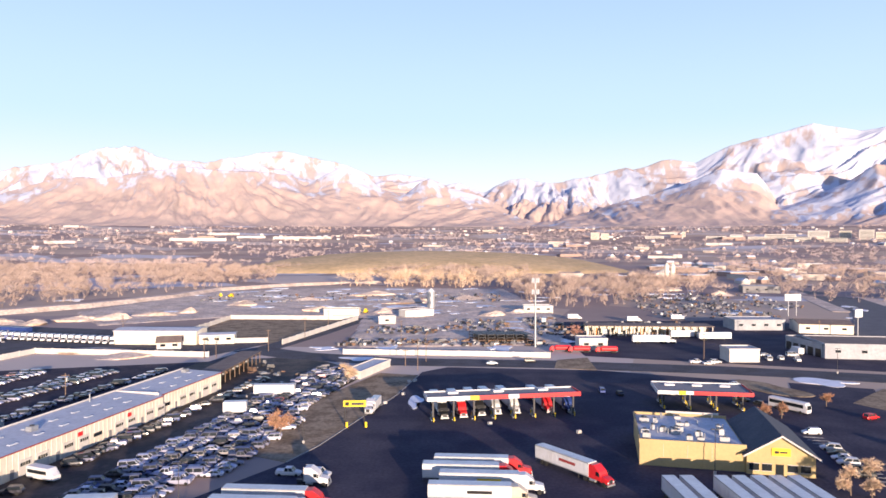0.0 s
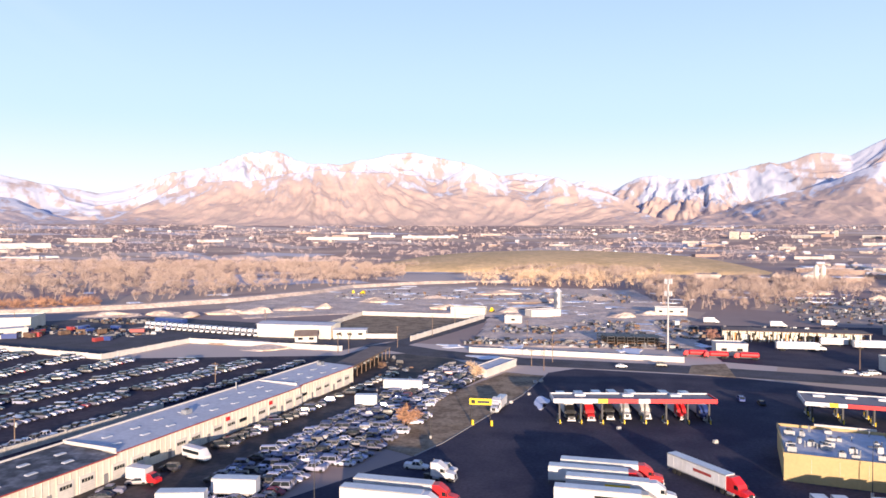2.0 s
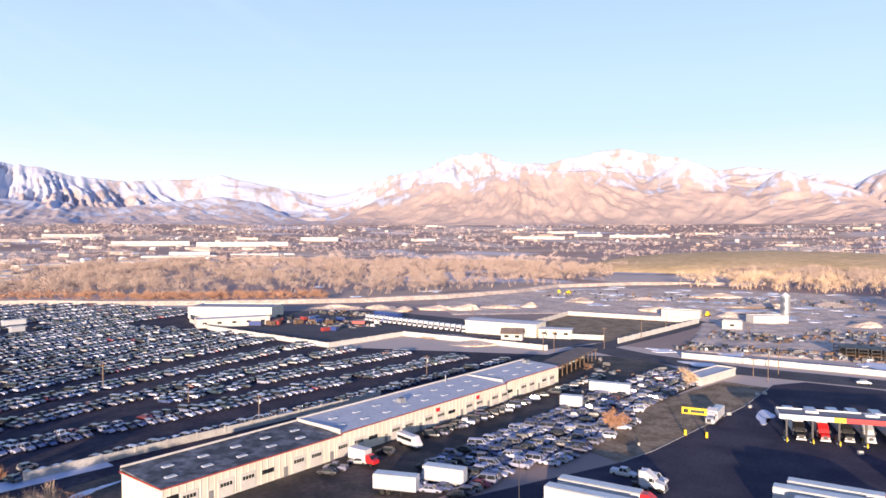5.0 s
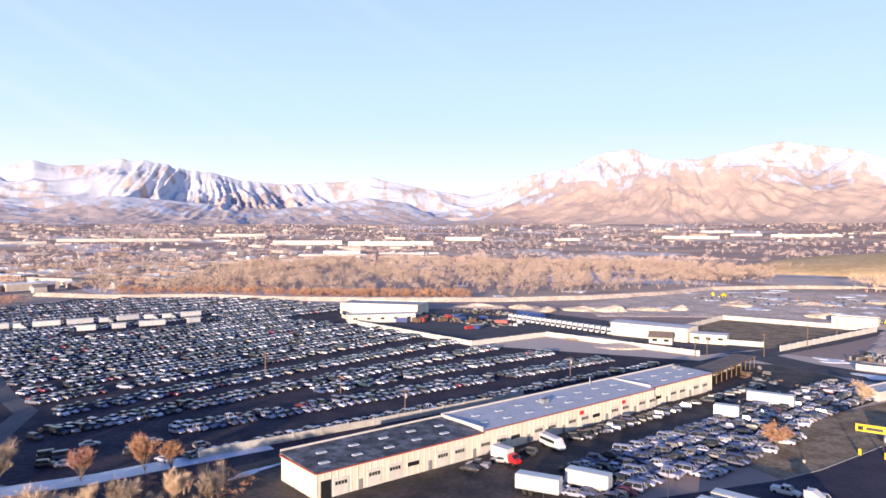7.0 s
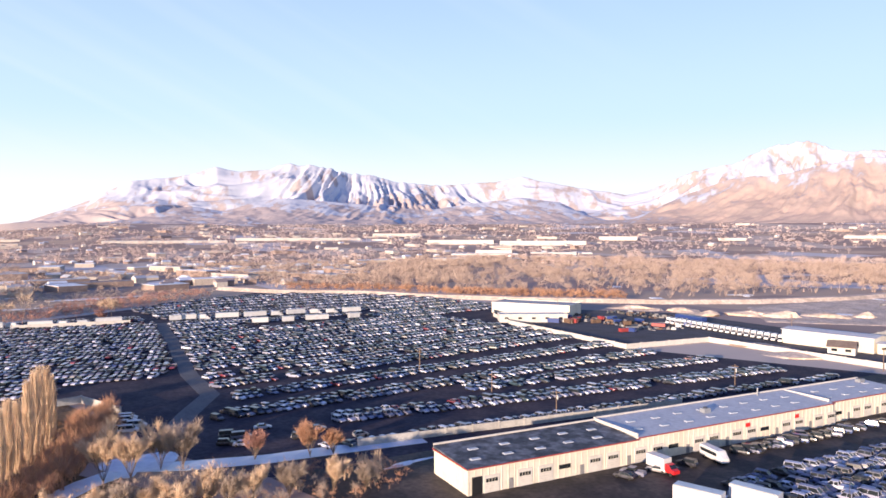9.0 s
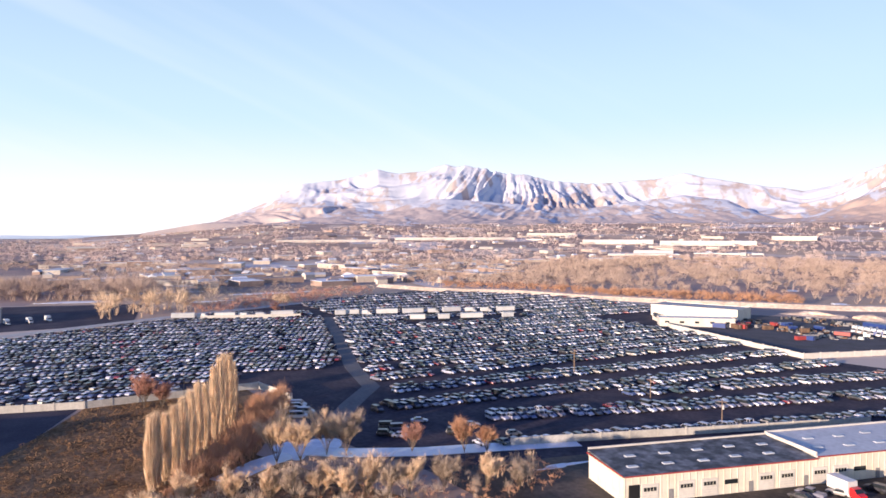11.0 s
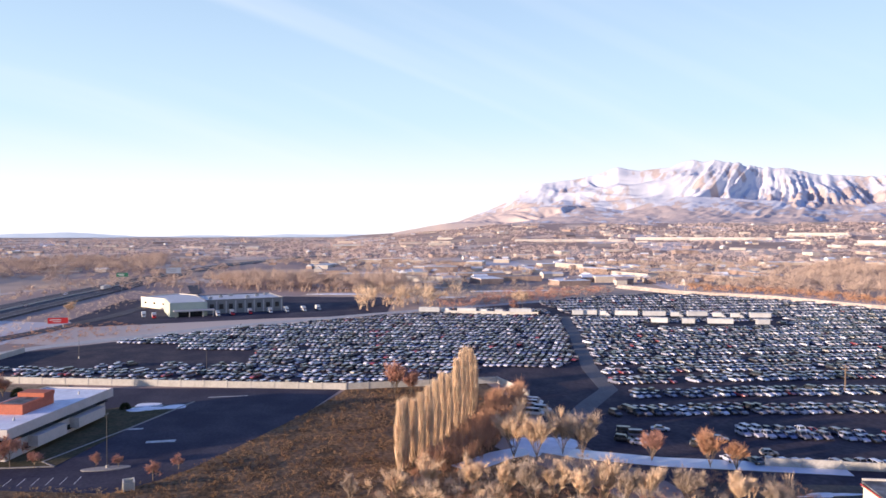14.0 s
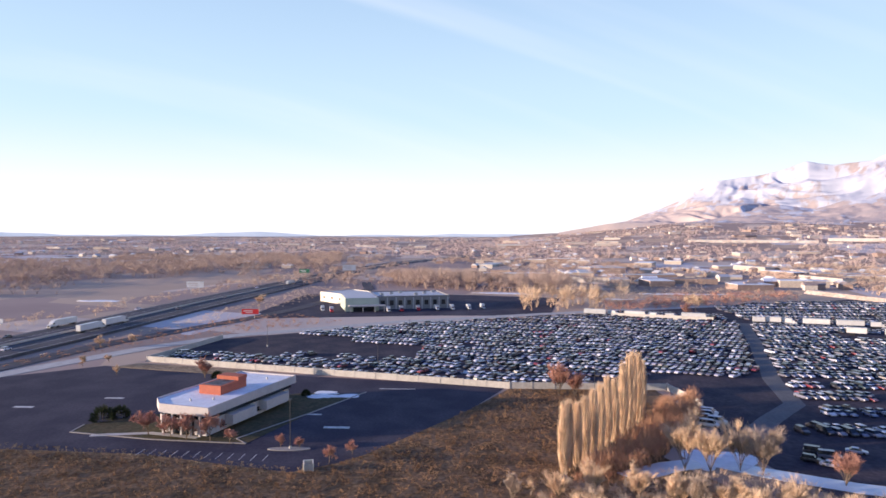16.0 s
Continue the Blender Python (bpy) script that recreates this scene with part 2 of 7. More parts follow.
ALU = mat("ribbed_aluminium", (0.68, 0.69, 0.70), 0.4, 0.5, var=0.06, size=0.8, tint=(0.55, 0.55, 0.56), tint_size=3)
STEEL = mat("galvanised_steel", (0.42, 0.43, 0.44), 0.5, 0.6, var=0.1, size=0.4)
DARK_METAL = mat("dark_metal", (0.05, 0.05, 0.055), 0.5, 0.3, var=0.2, size=0.4)
TYRE = mat("tyre_rubber", (0.02, 0.02, 0.02), 0.85, var=0.2, size=0.2)
GLASS = mat("dark_glass", (0.02, 0.025, 0.03), 0.08, var=0.05, size=1.0)
RUST = mat("rusty_scrap", (0.12, 0.075, 0.055), 0.8, var=0.4, size=0.8, tint=(0.3, 0.18, 0.1), tint_size=3)
BRICK_RED = mat("red_brick", (0.42, 0.12, 0.07), 0.85, var=0.12, size=0.4, tint=(0.34, 0.09, 0.06), tint_size=2)
LILAC_GREY = mat("grey_precast", (0.50, 0.47, 0.47), 0.8, var=0.06, size=0.7, tint=(0.42, 0.39, 0.39), tint_size=4)
GREEN_GREY = mat("sage_metal", (0.42, 0.47, 0.39), 0.7, var=0.05, size=0.8, tint=(0.47, 0.52, 0.43), tint_size=4)
# walls that stand in shade: the shade is in this greyer colour, stains besides
SHADED_METAL = mat("shaded_weathered_metal", (0.36, 0.365, 0.39), 0.7, var=0.12, size=0.8, tint=(0.27, 0.275, 0.30), tint_amount=0.7, tint_size=5)
TIMBER = mat("pole_timber", (0.20, 0.14, 0.10), 0.9, var=0.25, size=0.4)
TWIG = mat("pale_twigs", (0.74, 0.56, 0.39), 0.9, var=0.2, size=2.0, tint=(0.58, 0.42, 0.29), tint_size=6, spec=0.1)
TWIG_GREY = mat("grey_twigs", (0.46, 0.37, 0.30), 0.9, var=0.25, size=3.0, tint=(0.33, 0.26, 0.21), tint_size=14, spec=0.1)
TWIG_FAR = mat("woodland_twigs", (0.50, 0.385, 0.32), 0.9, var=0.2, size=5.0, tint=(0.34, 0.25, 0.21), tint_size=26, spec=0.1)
# paler twigs for far groves: the haze of distance is mixed into the colour
TWIG_HAZE = mat("hazed_twigs", (0.60, 0.47, 0.42), 0.9, var=0.2, size=12.0, tint=(0.46, 0.36, 0.33), tint_size=90, spec=0.1)
TWIG_RUST = mat("russet_twigs", (0.52, 0.30, 0.19), 0.9, var=0.3, size=1.5, tint=(0.36, 0.20, 0.13), tint_size=5, spec=0.1)
TWIG_RED = mat("reddish_twigs", (0.48, 0.27, 0.21), 0.9, var=0.25, size=1.5, tint=(0.38, 0.2, 0.16), tint_size=5, spec=0.1)
EVERGREEN = mat("evergreen", (0.035, 0.05, 0.025), 0.9, var=0.4, size=0.8, tint=(0.06, 0.06, 0.03), tint_size=3, spec=0.1)
BARK = mat("bark", (0.20, 0.15, 0.11), 0.95, var=0.3, size=0.5)
MEADOW = mat("hill_meadow", (0.64, 0.46, 0.25), 0.95, var=0.15, size=8.0, tint=(0.52, 0.38, 0.20), tint_amount=0.8, tint_size=60, spec=0.1)
PAINT_OB = paint_mat("car_paint", 'OBJECT')
# wrecks: dull finish, and paint darkened in place of shade over the yard
PAINT_WRECK = paint_mat("shaded_dull_wreck_paint", 'OBJECT', 0.9)
PAINT_TONE = paint_mat("fleet_paint", 'TONE')
PLAIN = land_mat("valley_floor", (0.56, 0.43, 0.35), (0.40, 0.30, 0.26), False)
MOUNTAIN = land_mat("mountain_slopes", (0.60, 0.455, 0.375), (0.47, 0.375, 0.325))
MOUNTAIN_NORTH = land_mat("snowy_mountain_slopes", (0.58, 0.48, 0.44), (0.47, 0.41, 0.40))

# ---- mesh tools ----


class Shape:
    """Collects vertices and faces, then becomes one mesh."""

    def __init__(self):
        self.v, self.f, self.m = [], [], []

    def add(self, verts, faces, mi=0):
        k = len(self.v)
        self.v.extend(verts)
        self.f.extend([tuple(i + k for i in q) for q in faces])
        self.m.extend([mi] * len(faces))
        return self

    def box(self, cx, cy, z0, sx, sy, sz, a=0.0, mi=0, taper=1.0):
        """A box on z0, turned by a degrees about its middle; taper narrows the top."""
        c, s = math.cos(radians(a)), math.sin(radians(a))
        v = []
        for z, k in ((z0, 1.0), (z0 + sz, taper)):
            for dx, dy in ((-1, -1), (1, -1), (1, 1), (-1, 1)):
                x, y = dx * sx / 2 * k, dy * sy / 2 * k
                v.append((cx + x * c - y * s, cy + x * s + y * c, z))
        return self.add(v, [(3, 2, 1, 0), (4, 5, 6, 7), (0, 1, 5, 4), (1, 2, 6, 5), (2, 3, 7, 6), (3, 0, 4, 7)], mi)

    def prism(self, pts, z0, z1, mi=0):
        """An upright block over the outline pts."""
        k = len(pts)
        area = sum(pts[i][0] * pts[(i + 1) % k][1] - pts[(i + 1) % k][0] * pts[i][1] for i in range(k))
        if area < 0:
            pts = pts[::-1]
        v = [(x, y, z0) for x, y in pts] + [(x, y, z1) for x, y in pts]
        f = [tuple(range(k))[::-1], tuple(range(k, 2 * k))] + [(i, (i + 1) % k, k + (i + 1) % k, k + i) for i in range(k)]
        return self.add(v, f, mi)

    def tube(self, p, q, r0, r1, n=6, mi=0, caps=True):
        """A tapered round bar from p to q."""
        p, q = Vector(p), Vector(q)
        d = (q - p).normalized()
        u = d.orthogonal().normalized()
        w = d.cross(u)
        v = []
        for c, r in ((p, r0), (q, r1)):
            for i in range(n):
                t = 2 * math.pi * i / n
                v.append(tuple(c + r * (math.cos(t) * u + math.sin(t) * w)))
        f = [(i, (i + 1) % n, n + (i + 1) % n, n + i) for i in range(n)]
        if caps:
            f += [tuple(range(n))[::-1], tuple(range(n, 2 * n))]
        return self.add(v, f, mi)

    def loft(self, rings, mi=0, close=True):
        """Skins rings of equal point count."""
        n = len(rings[0])
        v = [p for r in rings for p in r]
        f = []
        for k in range(len(rings) - 1):
            for i in range(n):
                j = (i + 1) % n
                f.append((k * n + i, k * n + j, (k + 1) * n + j, (k + 1) * n + i))
        if close:
            f += [tuple(range(n))[::-1], tuple(range((len(rings) - 1) * n, len(rings) * n))]
        return self.add(v, f, mi)

    def mesh(self, name, mats):
        me = bpy.data.meshes.new(name)
        me.from_pydata(self.v, [], self.f)
        for m in (mats if isinstance(mats, (list, tuple)) else [mats]):
            me.materials.append(m)
        if any(self.m):
            me.polygons.foreach_set("material_index", self.m)
        me.update()
        return me


def part(name, shape, material, parent, label=""):
    """One mesh object under a thing or under a part."""
    ob = new(name, shape.mesh(name, material) if isinstance(shape, Shape) else shape)
    ob.parent = parent
    return tagged(ob, label)


def thing(name, label, category, x=0, y=0, z=0, a=0, group="", kind=""):
    ob = new(name)
    ob.empty_display_size = 0.5
    ob.matrix_world = pose(x, y, z, 0, 0, a)
    return tagged(ob, label, category, group, kind)


def solid(name, shape, material, label="", category="", group="", kind=""):
    return tagged(new(name, shape.mesh(name, material)), label, category, group, kind)


def lump(cx, cy, rx, ry, a=0.0, seed=1, n=26, rough=0.3):
    """An uneven round outline."""
    r = random.Random(seed)
    ph = [(r.uniform(0, 6.28), r.uniform(0.3, 1) * rough / k) for k in range(1, 6)]
    c, s = math.cos(radians(a)), math.sin(radians(a))
    out = []
    for i in range(n):
        t = 2 * math.pi * i / n
        k = 1 + sum(amp * math.sin((j + 1) * t + p) for j, (p, amp) in enumerate(ph))
        x, y = rx * k * math.cos(t), ry * k * math.sin(t)
        out.append((cx + x * c - y * s, cy + x * s + y * c))
    return out


def strip(points, width):
    """The outline of a band along a line."""
    left, right = [], []
    for i, (x, y) in enumerate(points):
        a, b = points[max(i - 1, 0)], points[min(i + 1, len(points) - 1)]
        d = math.hypot(b[0] - a[0], b[1] - a[1])
        nx, ny = -(b[1] - a[1]) / d * width / 2, (b[0] - a[0]) / d * width / 2
        left.append((x + nx, y + ny))
        right.append((x - nx, y - ny))
    return left + right[::-1]


def ribbon(points, width, z0, z1):
    """A band along a line as a shape, one block a stretch."""
    o = strip(points, width)
    k = len(points)
    s = Shape()
    for i in range(k - 1):
        s.prism([o[i], o[i + 1], o[2 * k - 2 - i], o[2 * k - 1 - i]], z0, z1)
    return s


def inside(x, y, poly):
    hit = False
    for i in range(len(poly)):
        (x1, y1), (x2, y2) = poly[i], poly[i - 1]
        if (y1 > y) != (y2 > y) and x < (x2 - x1) * (y - y1) / (y2 - y1) + x1:
            hit = not hit
    return hit


def vnoise(x, y, seed=0):
    """Smooth value noise over arrays."""
    xi, yi = np.floor(x).astype(np.int64), np.floor(y).astype(np.int64)
    xf, yf = x - xi, y - yi
    u, v = xf * xf * (3 - 2 * xf), yf * yf * (3 - 2 * yf)

    def h(i, j):
        k = (i * 374761393 + j * 668265263 + seed * 982451653) & 0x7FFFFFFF
        k = ((k ^ (k >> 13)) * 1274126177) & 0x7FFFFFFF
        return ((k ^ (k >> 16)) & 0xFFFF) / 65535.0
    return (h(xi, yi) * (1 - u) + h(xi + 1, yi) * u) * (1 - v) + (h(xi, yi + 1) * (1 - u) + h(xi + 1, yi + 1) * u) * v


def fbm(x, y, seed=0, octaves=5, gain=0.5):
    total, amp, norm = 0, 1.0, 0
    for k in range(octaves):
        total = total + amp * vnoise(x * 2 ** k, y * 2 ** k, seed + k)
        norm += amp
        amp *= gain
    return total / norm


def grid_mesh(name, X, Y, Z, material, smooth=True):
    r, c = X.shape
    v = np.stack([X, Y, Z], -1).reshape(-1, 3)
    i = np.arange(r * c).reshape(r, c)
    f = np.stack([i[:-1, :-1], i[:-1, 1:], i[1:, 1:], i[1:, :-1]], -1).reshape(-1, 4)
    me = bpy.data.meshes.new(name)
    me.from_pydata(v.tolist(), [], f.tolist())
    me.materials.append(material)
    if smooth:
        me.polygons.foreach_set("use_smooth", [True] * len(f))
    me.update()
    return me

# ---- the land: one sheet to the horizon, the mountain ranges, low far hills ----


def floor_height(x, y):
    """The valley floor: flat near by, rising gently to the foot of the range."""
    r = np.hypot(x, y)
    az = np.degrees(np.arctan2(x, y))
    rise = np.clip((r - 1500) / 1900, 0, 1) ** 1.25 * 100
    side = np.clip((az + 93) / 14, 0, 1) * np.clip((75 - az) / 20, 0, 1)
    north = np.clip((r - 2300) / 2600, 0, 1) * 29 * (1 - np.clip((az + 93) / 14, 0, 1))
    return rise * side + north - 0.02


az_g = np.radians(np.concatenate([np.linspace(-180, -141, 20), np.linspace(-140, 45, 741), np.linspace(46, 180, 60)]))
r_g = np.concatenate([[0.01, 60, 150, 300, 500], np.arange(640, 3420, 14.0), [3600, 3900, 4200, 4600, 4900]])
A, R = np.meshgrid(az_g, r_g)
gx, gy = R * np.sin(A), R * np.cos(A)
# scrub, hedges and plots make the open valley uneven
rough_g = 5.0 * np.clip(fbm(gx / 34, gy / 34, 141, 3) - 0.42, 0, 1) * np.clip((R - 640) / 200, 0, 1) * np.clip((4200 - R) / 400, 0, 1)
tagged(new("ground", grid_mesh("ground", gx, gy, floor_height(gx, gy) + rough_g, PLAIN)), "flat brown winter valley floor with scrub", "ground", kind="structure")

# skylines: bearing and rise above the eye in degrees
BACK_RANGE = [(-89.4, -0.2), (-84.5, 0.7), (-82.7, 1.0), (-81.3, 1.55), (-79.4, 2.3), (-77.6, 3.3), (-75.9, 4.1), (-71.6, 4.8), (-69.8, 5.45), (-68.1, 5.15), (-65.7, 5.3), (-64.1, 5.95), (-63.4, 5.75), (-62.6, 5.85), (-60.2, 5.25), (-57.5, 4.95),
              (-55.7, 4.45), (-51.6, 4.2), (-47.4, 4.5), (-45.2, 5.0), (-42.2, 4.2), (-36.9, 3.2), (-35.2, 3.5), (-31.7, 5.1), (-29, 5.45), (-26, 6.9), (-24.7, 7.05), (-23.5, 6.85), (-21.5, 6.0)]
BACK_RANGE += [(-18.9, 6.05), (-16.1, 6.65), (-13, 6.95), (-10.4, 6.6), (-6.7, 5.65), (-5.8, 5.15), (-3.9, 5.4), (-1.6, 5.05), (0.3, 4.4), (1.4, 4.6), (3.3, 3.75), (5.4, 4.75), (6.8, 4.95), (8.2, 4.45), (10.4, 4.75), (14.2, 5.6), (15.3, 5.45),
               (17.5, 6.25), (18.3, 6.3), (20, 5.9), (22.4, 7.15), (25.1, 7.8), (28.1, 8.6), (31, 7.85), (34, 7.7), (40, 6.5), (60, 3.0)]
FRONT_RANGE = [(-90, -0.4), (-80, 0.6), (-76, 1.2), (-74.2, 1.9), (-71.6, 2.2), (-69.3, 1.85), (-66.9, 2.6), (-64.5, 2.95), (-58.4, 2.5), (-53, 2.0), (-49.3, 2.55), (-45.2, 3.0), (-42.2, 2.6), (-38.4, 0.8), (-37, 0.9), (-34.4, 2.1), (-32.6, 3.0),
               (-29.2, 4.3), (-25.5, 4.55), (-23.5, 4.9), (-20.3, 5.5), (-17.4, 5.3), (-13.9, 5.25), (-12.6, 5.05), (-11.3, 4.1), (-9, 5.45), (-8.3, 5.9), (-6.7, 5.25), (-4.9, 3.9)]
FRONT_RANGE += [(-3, 3.6), (-1.8, 4.6), (-1.1, 4.9), (0, 4.25), (3.1, 3.45), (4.5, 2.75), (7.5, 0.85), (9.6, 1.55), (11.8, 2.0), (14.5, 2.9), (18.8, 3.95), (20.4, 4.65), (22, 5.3), (24.4, 4.85), (25.2, 3.75), (26, 2.1), (27.1, 2.45), (30.3, 4.0), (32, 5.2), (36, 4.5), (60, 2.0)]
# height of the snow's lower edge by bearing, in metres
SNOW_LINE = [(-88, 225), (-60, 245), (-45, 225), (-37, 180), (-33, 260), (-29, 360), (-20, 405), (-10, 390), (-3, 340), (3, 300), (8, 260), (14, 290), (20, 370), (24, 340), (27, 210), (40, 200)]


def skyline(az, sky):
    return np.interp(az, [p[0] for p in sky], [p[1] for p in sky])


def ridged(x, y, seed, octaves):
    """Sharp branching crests (1) over valleys (0)."""
    total, amp, norm = 0, 1.0, 0
    for k in range(octaves):
        total = total + amp * (1 - np.abs(2 * fbm(x * 2 ** k, y * 2 ** k, seed + 7 * k, 2) - 1) * 1.6)
        norm += amp
        amp *= 0.52
    return np.clip(total / norm, 0, 1)


def range_layer(az, r, sky, r_ridge, r_foot, seed, relief):
    """Slopes from a foot up to the crest line, cut by slanting spurs and side gullies."""
    foot = 100.0
    u = np.clip((r - r_foot) / (r_ridge - r_foot), 0, 1.5)
    tx, ty = az * 73.0, r - r_foot
    wander = 5.0 * (fbm(tx / 330, ty / 230, seed + 31, 3) - 0.5) * np.clip(3 * (1 - u), 0, 1)
    broad = sum(skyline(az + d, sky) for d in (-4, -3, -2, -1, 0, 1, 2, 3, 4)) / 9
    crest = 52 + r_ridge * np.tan(np.radians(broad + (skyline(az + wander, sky) - broad) * np.minimum(u, 1) ** 2))
    warp = fbm(tx / 520, ty / 520, seed + 9, 3) - 0.5
    slant = 0.45 * np.sin(az / 5.2 + seed) * ty
    wx, wy = tx + 240 * warp + slant, ty + 120 * (fbm(tx / 480, ty / 480, seed + 19, 3) - 0.5)
    crests = 0.6 * ridged(wx / 430, wy / 1500, seed, 4) + 0.4 * ridged((wx + 0.4 * slant) / 170, wy / 700, seed + 3, 4)
    rise = np.where(u <= 1, u ** 1.05, np.maximum(0, 1 - (u - 1) * 2.2))
    cutting = np.clip(4.2 * u * (1.04 - u), 0, 1)
    z = foot + (crest - foot) * (rise - cutting * relief * (0.92 - crests))
    return z + (fbm(tx / 95, ty / 110, seed + 5, 5) - 0.5) * 20 * np.clip(cutting + 0.3 * u, 0, 1)


az_m = np.linspace(-88, 58, 1300)
r_m = np.linspace(3300, 4930, 170)
AZ, RM = np.meshgrid(az_m, r_m)
zb = range_layer(AZ, RM, BACK_RANGE, 4800, 3700, 11, 0.66)
zf = range_layer(AZ, RM, FRONT_RANGE, 4200, 3380, 23, 0.34)
mx, my = RM * np.sin(np.radians(AZ)), RM * np.cos(np.radians(AZ))
zm = np.maximum(np.maximum(zb, zf), floor_height(mx, my) - 6)
sky_el = np.maximum(skyline(AZ, BACK_RANGE), skyline(AZ, FRONT_RANGE))
sky_el = sky_el + (fbm(AZ * 1.6, AZ * 0, 51, 4) - 0.5) * 0.26 * np.clip(sky_el / 3, 0, 1)
zm = np.minimum(zm, np.maximum(52 + RM * np.tan(np.radians(sky_el)), floor_height(mx, my) - 6))
zm = np.where(RM < 3380, floor_height(mx, my) - 6, zm)
# snow lies high up and on the slopes turned from the sun, and slides off the steep sunny ones
dz_r, dz_a = np.gradient(zm, r_m[1] - r_m[0], axis=0), np.gradient(zm, axis=1) / (RM * radians(az_m[1] - az_m[0]))
sx = dz_r * np.sin(np.radians(AZ)) + dz_a * np.cos(np.radians(AZ))
sy = dz_r * np.cos(np.radians(AZ)) - dz_a * np.sin(np.radians(AZ))
sunny = (-sx * math.sin(radians(SUN_AZ)) - sy * math.cos(radians(SUN_AZ))) / np.sqrt(1 + sx * sx + sy * sy)
tx_m = AZ * 73.0
snow_m = 0.5 + (zm - np.interp(AZ, [p[0] for p in SNOW_LINE], [p[1] for p in SNOW_LINE])) / 170 + 0.9 * (0.38 - sunny)
snow_m = np.clip(snow_m, -0.7, np.interp(AZ, (-45, -36), (0.80, 0.62))) + 1.5 * (fbm((tx_m + 0.5 * RM) / 140, RM / 160, 91, 4, 0.6) - 0.5) + 1.7 * (fbm((tx_m + 60 * fbm(tx_m / 90, RM / 90, 95, 2)) / 30, RM / 110, 97, 4, 0.6) - 0.5)
gap = int(np.searchsorted(az_m, -37.5))
for lo, hi, m, label in ((0, gap + 1, MOUNTAIN_NORTH, "rugged mountain range under thick snow, paler at its foot"), (gap, 1300, MOUNTAIN, "rugged tan mountain range with snow along its crests")):
    me = grid_mesh("mountain_range", mx[:, lo:hi], my[:, lo:hi], zm[:, lo:hi], m)
    me.attributes.new("snow", 'FLOAT', 'POINT').data.foreach_set("value", snow_m[:, lo:hi].astype(np.float32).ravel())
    tagged(new("mountain_range", me), label, "mountain", kind="structure")

# low hills at the northern horizon; their pale emission stands in for haze
az_h, r_h = np.linspace(-150, -86, 220), np.linspace(4500, 4900, 12)
AZ, RM = np.meshgrid(az_h, r_h)
hz = 52 + RM * np.tan(np.radians(-0.25 + 0.5 * np.clip(fbm(AZ * 0.16, AZ * 0, 77, 4) - 0.2, 0, 1)))
hz = np.where(RM < 4560, -3, 10 + (hz - 10) * np.clip((RM - 4500) / 300, 0, 1))
HAZE_HILL = mat("haze_glow_hills", (0.30, 0.34, 0.40), 0.95, var=0.1, size=60, spec=0.0)
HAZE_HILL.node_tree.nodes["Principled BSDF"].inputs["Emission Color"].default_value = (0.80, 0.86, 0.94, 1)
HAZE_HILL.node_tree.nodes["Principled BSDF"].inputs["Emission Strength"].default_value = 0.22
tagged(new("far_hills", grid_mesh("far_hills", RM * np.sin(np.radians(AZ)), RM * np.cos(np.radians(AZ)), hz, HAZE_HILL)), "low blue-grey hills on the far horizon, paled by a haze glow", "hill", kind="structure")

# ---- paved and open ground ----


def sheet(name, pts, z, material, label, category="ground", kind="structure"):
    return solid(name, Shape().prism(pts, -0.4, z), material, label, category, kind=kind)


CAR_LOT = [(-138, 62), (-100, 285), (-193, 260), (-287, 278), (-330, 300), (-345, 345), (-470, 345), (-585, 250), (-472, 64), (-384, -77), (-320, -150), (-259, -155), (-246, -88), (-231, -8), (-236, 44), (-214, 52), (-180, 47), (-150, 56)]
SALVAGE_YARD = [(-138, 62), (-100, 285), (-60, 300), (-28, 262), (-38, 225), (-50, 165), (-66, 110), (-80, 70)]
TRUCK_LOT = [(-66, 110), (-36, 158), (-31, 170), (-15, 226), (-8, 264), (2, 274), (60, 268), (115, 245), (130, 190), (112, 120), (100, 60), (-60, 60)]
OFFICE_LOT = [(-248, -165), (-234, -9), (-203, -18), (-178, -29), (-157, -39), (-150, -44), (-143, -52), (-146, -69), (-150, -90), (-149, -128), (-152, -200), (-222, -190)]
FIELD = [(-149, -128), (-150, -90), (-146, -69), (-143, -52), (-150, -44), (-157, -39), (-178, -29), (-203, -18), (-231, -8), (-236, 40), (-200, 46), (-165, 30), (-110, 60), (-70, 40), (-40, -60), (-60, -200), (-152, -200)]
sheet("car_lot_ground", CAR_LOT, 0.02, YARD, "dark bare dirt ground of a huge car lot")
sheet("salvage_ground", SALVAGE_YARD, 0.04, SALVAGE, "dark oily dirt of a salvage yard")
sheet("truck_lot_pavement", TRUCK_LOT, 0.05, ASPHALT, "dark worn asphalt of a truck stop lot", "pavement")
sheet("office_lot_pavement", OFFICE_LOT, 0.05, ASPHALT, "dark asphalt car park round an office block", "pavement")
sheet("field", FIELD, 0.06, GRASS, "rough brown dry grass field", "field")
sheet("verge", [(-36, 158), (-31, 170), (-15, 226), (-9, 258), (-24, 262), (-38, 225), (-49, 165)], 0.10, VERGE, "dry grass verge beside the truck lot", "verge")

# roads
solid("lot_lane", ribbon([(-172, 46), (-186, 56), (-203, 66), (-222, 79), (-257, 84), (-300, 94), (-346, 105), (-381, 112), (-420, 121)], 6.2, -0.3, 0.06), LANE_GREY,
      "grey asphalt lane through the car lot", "lane", kind="structure")
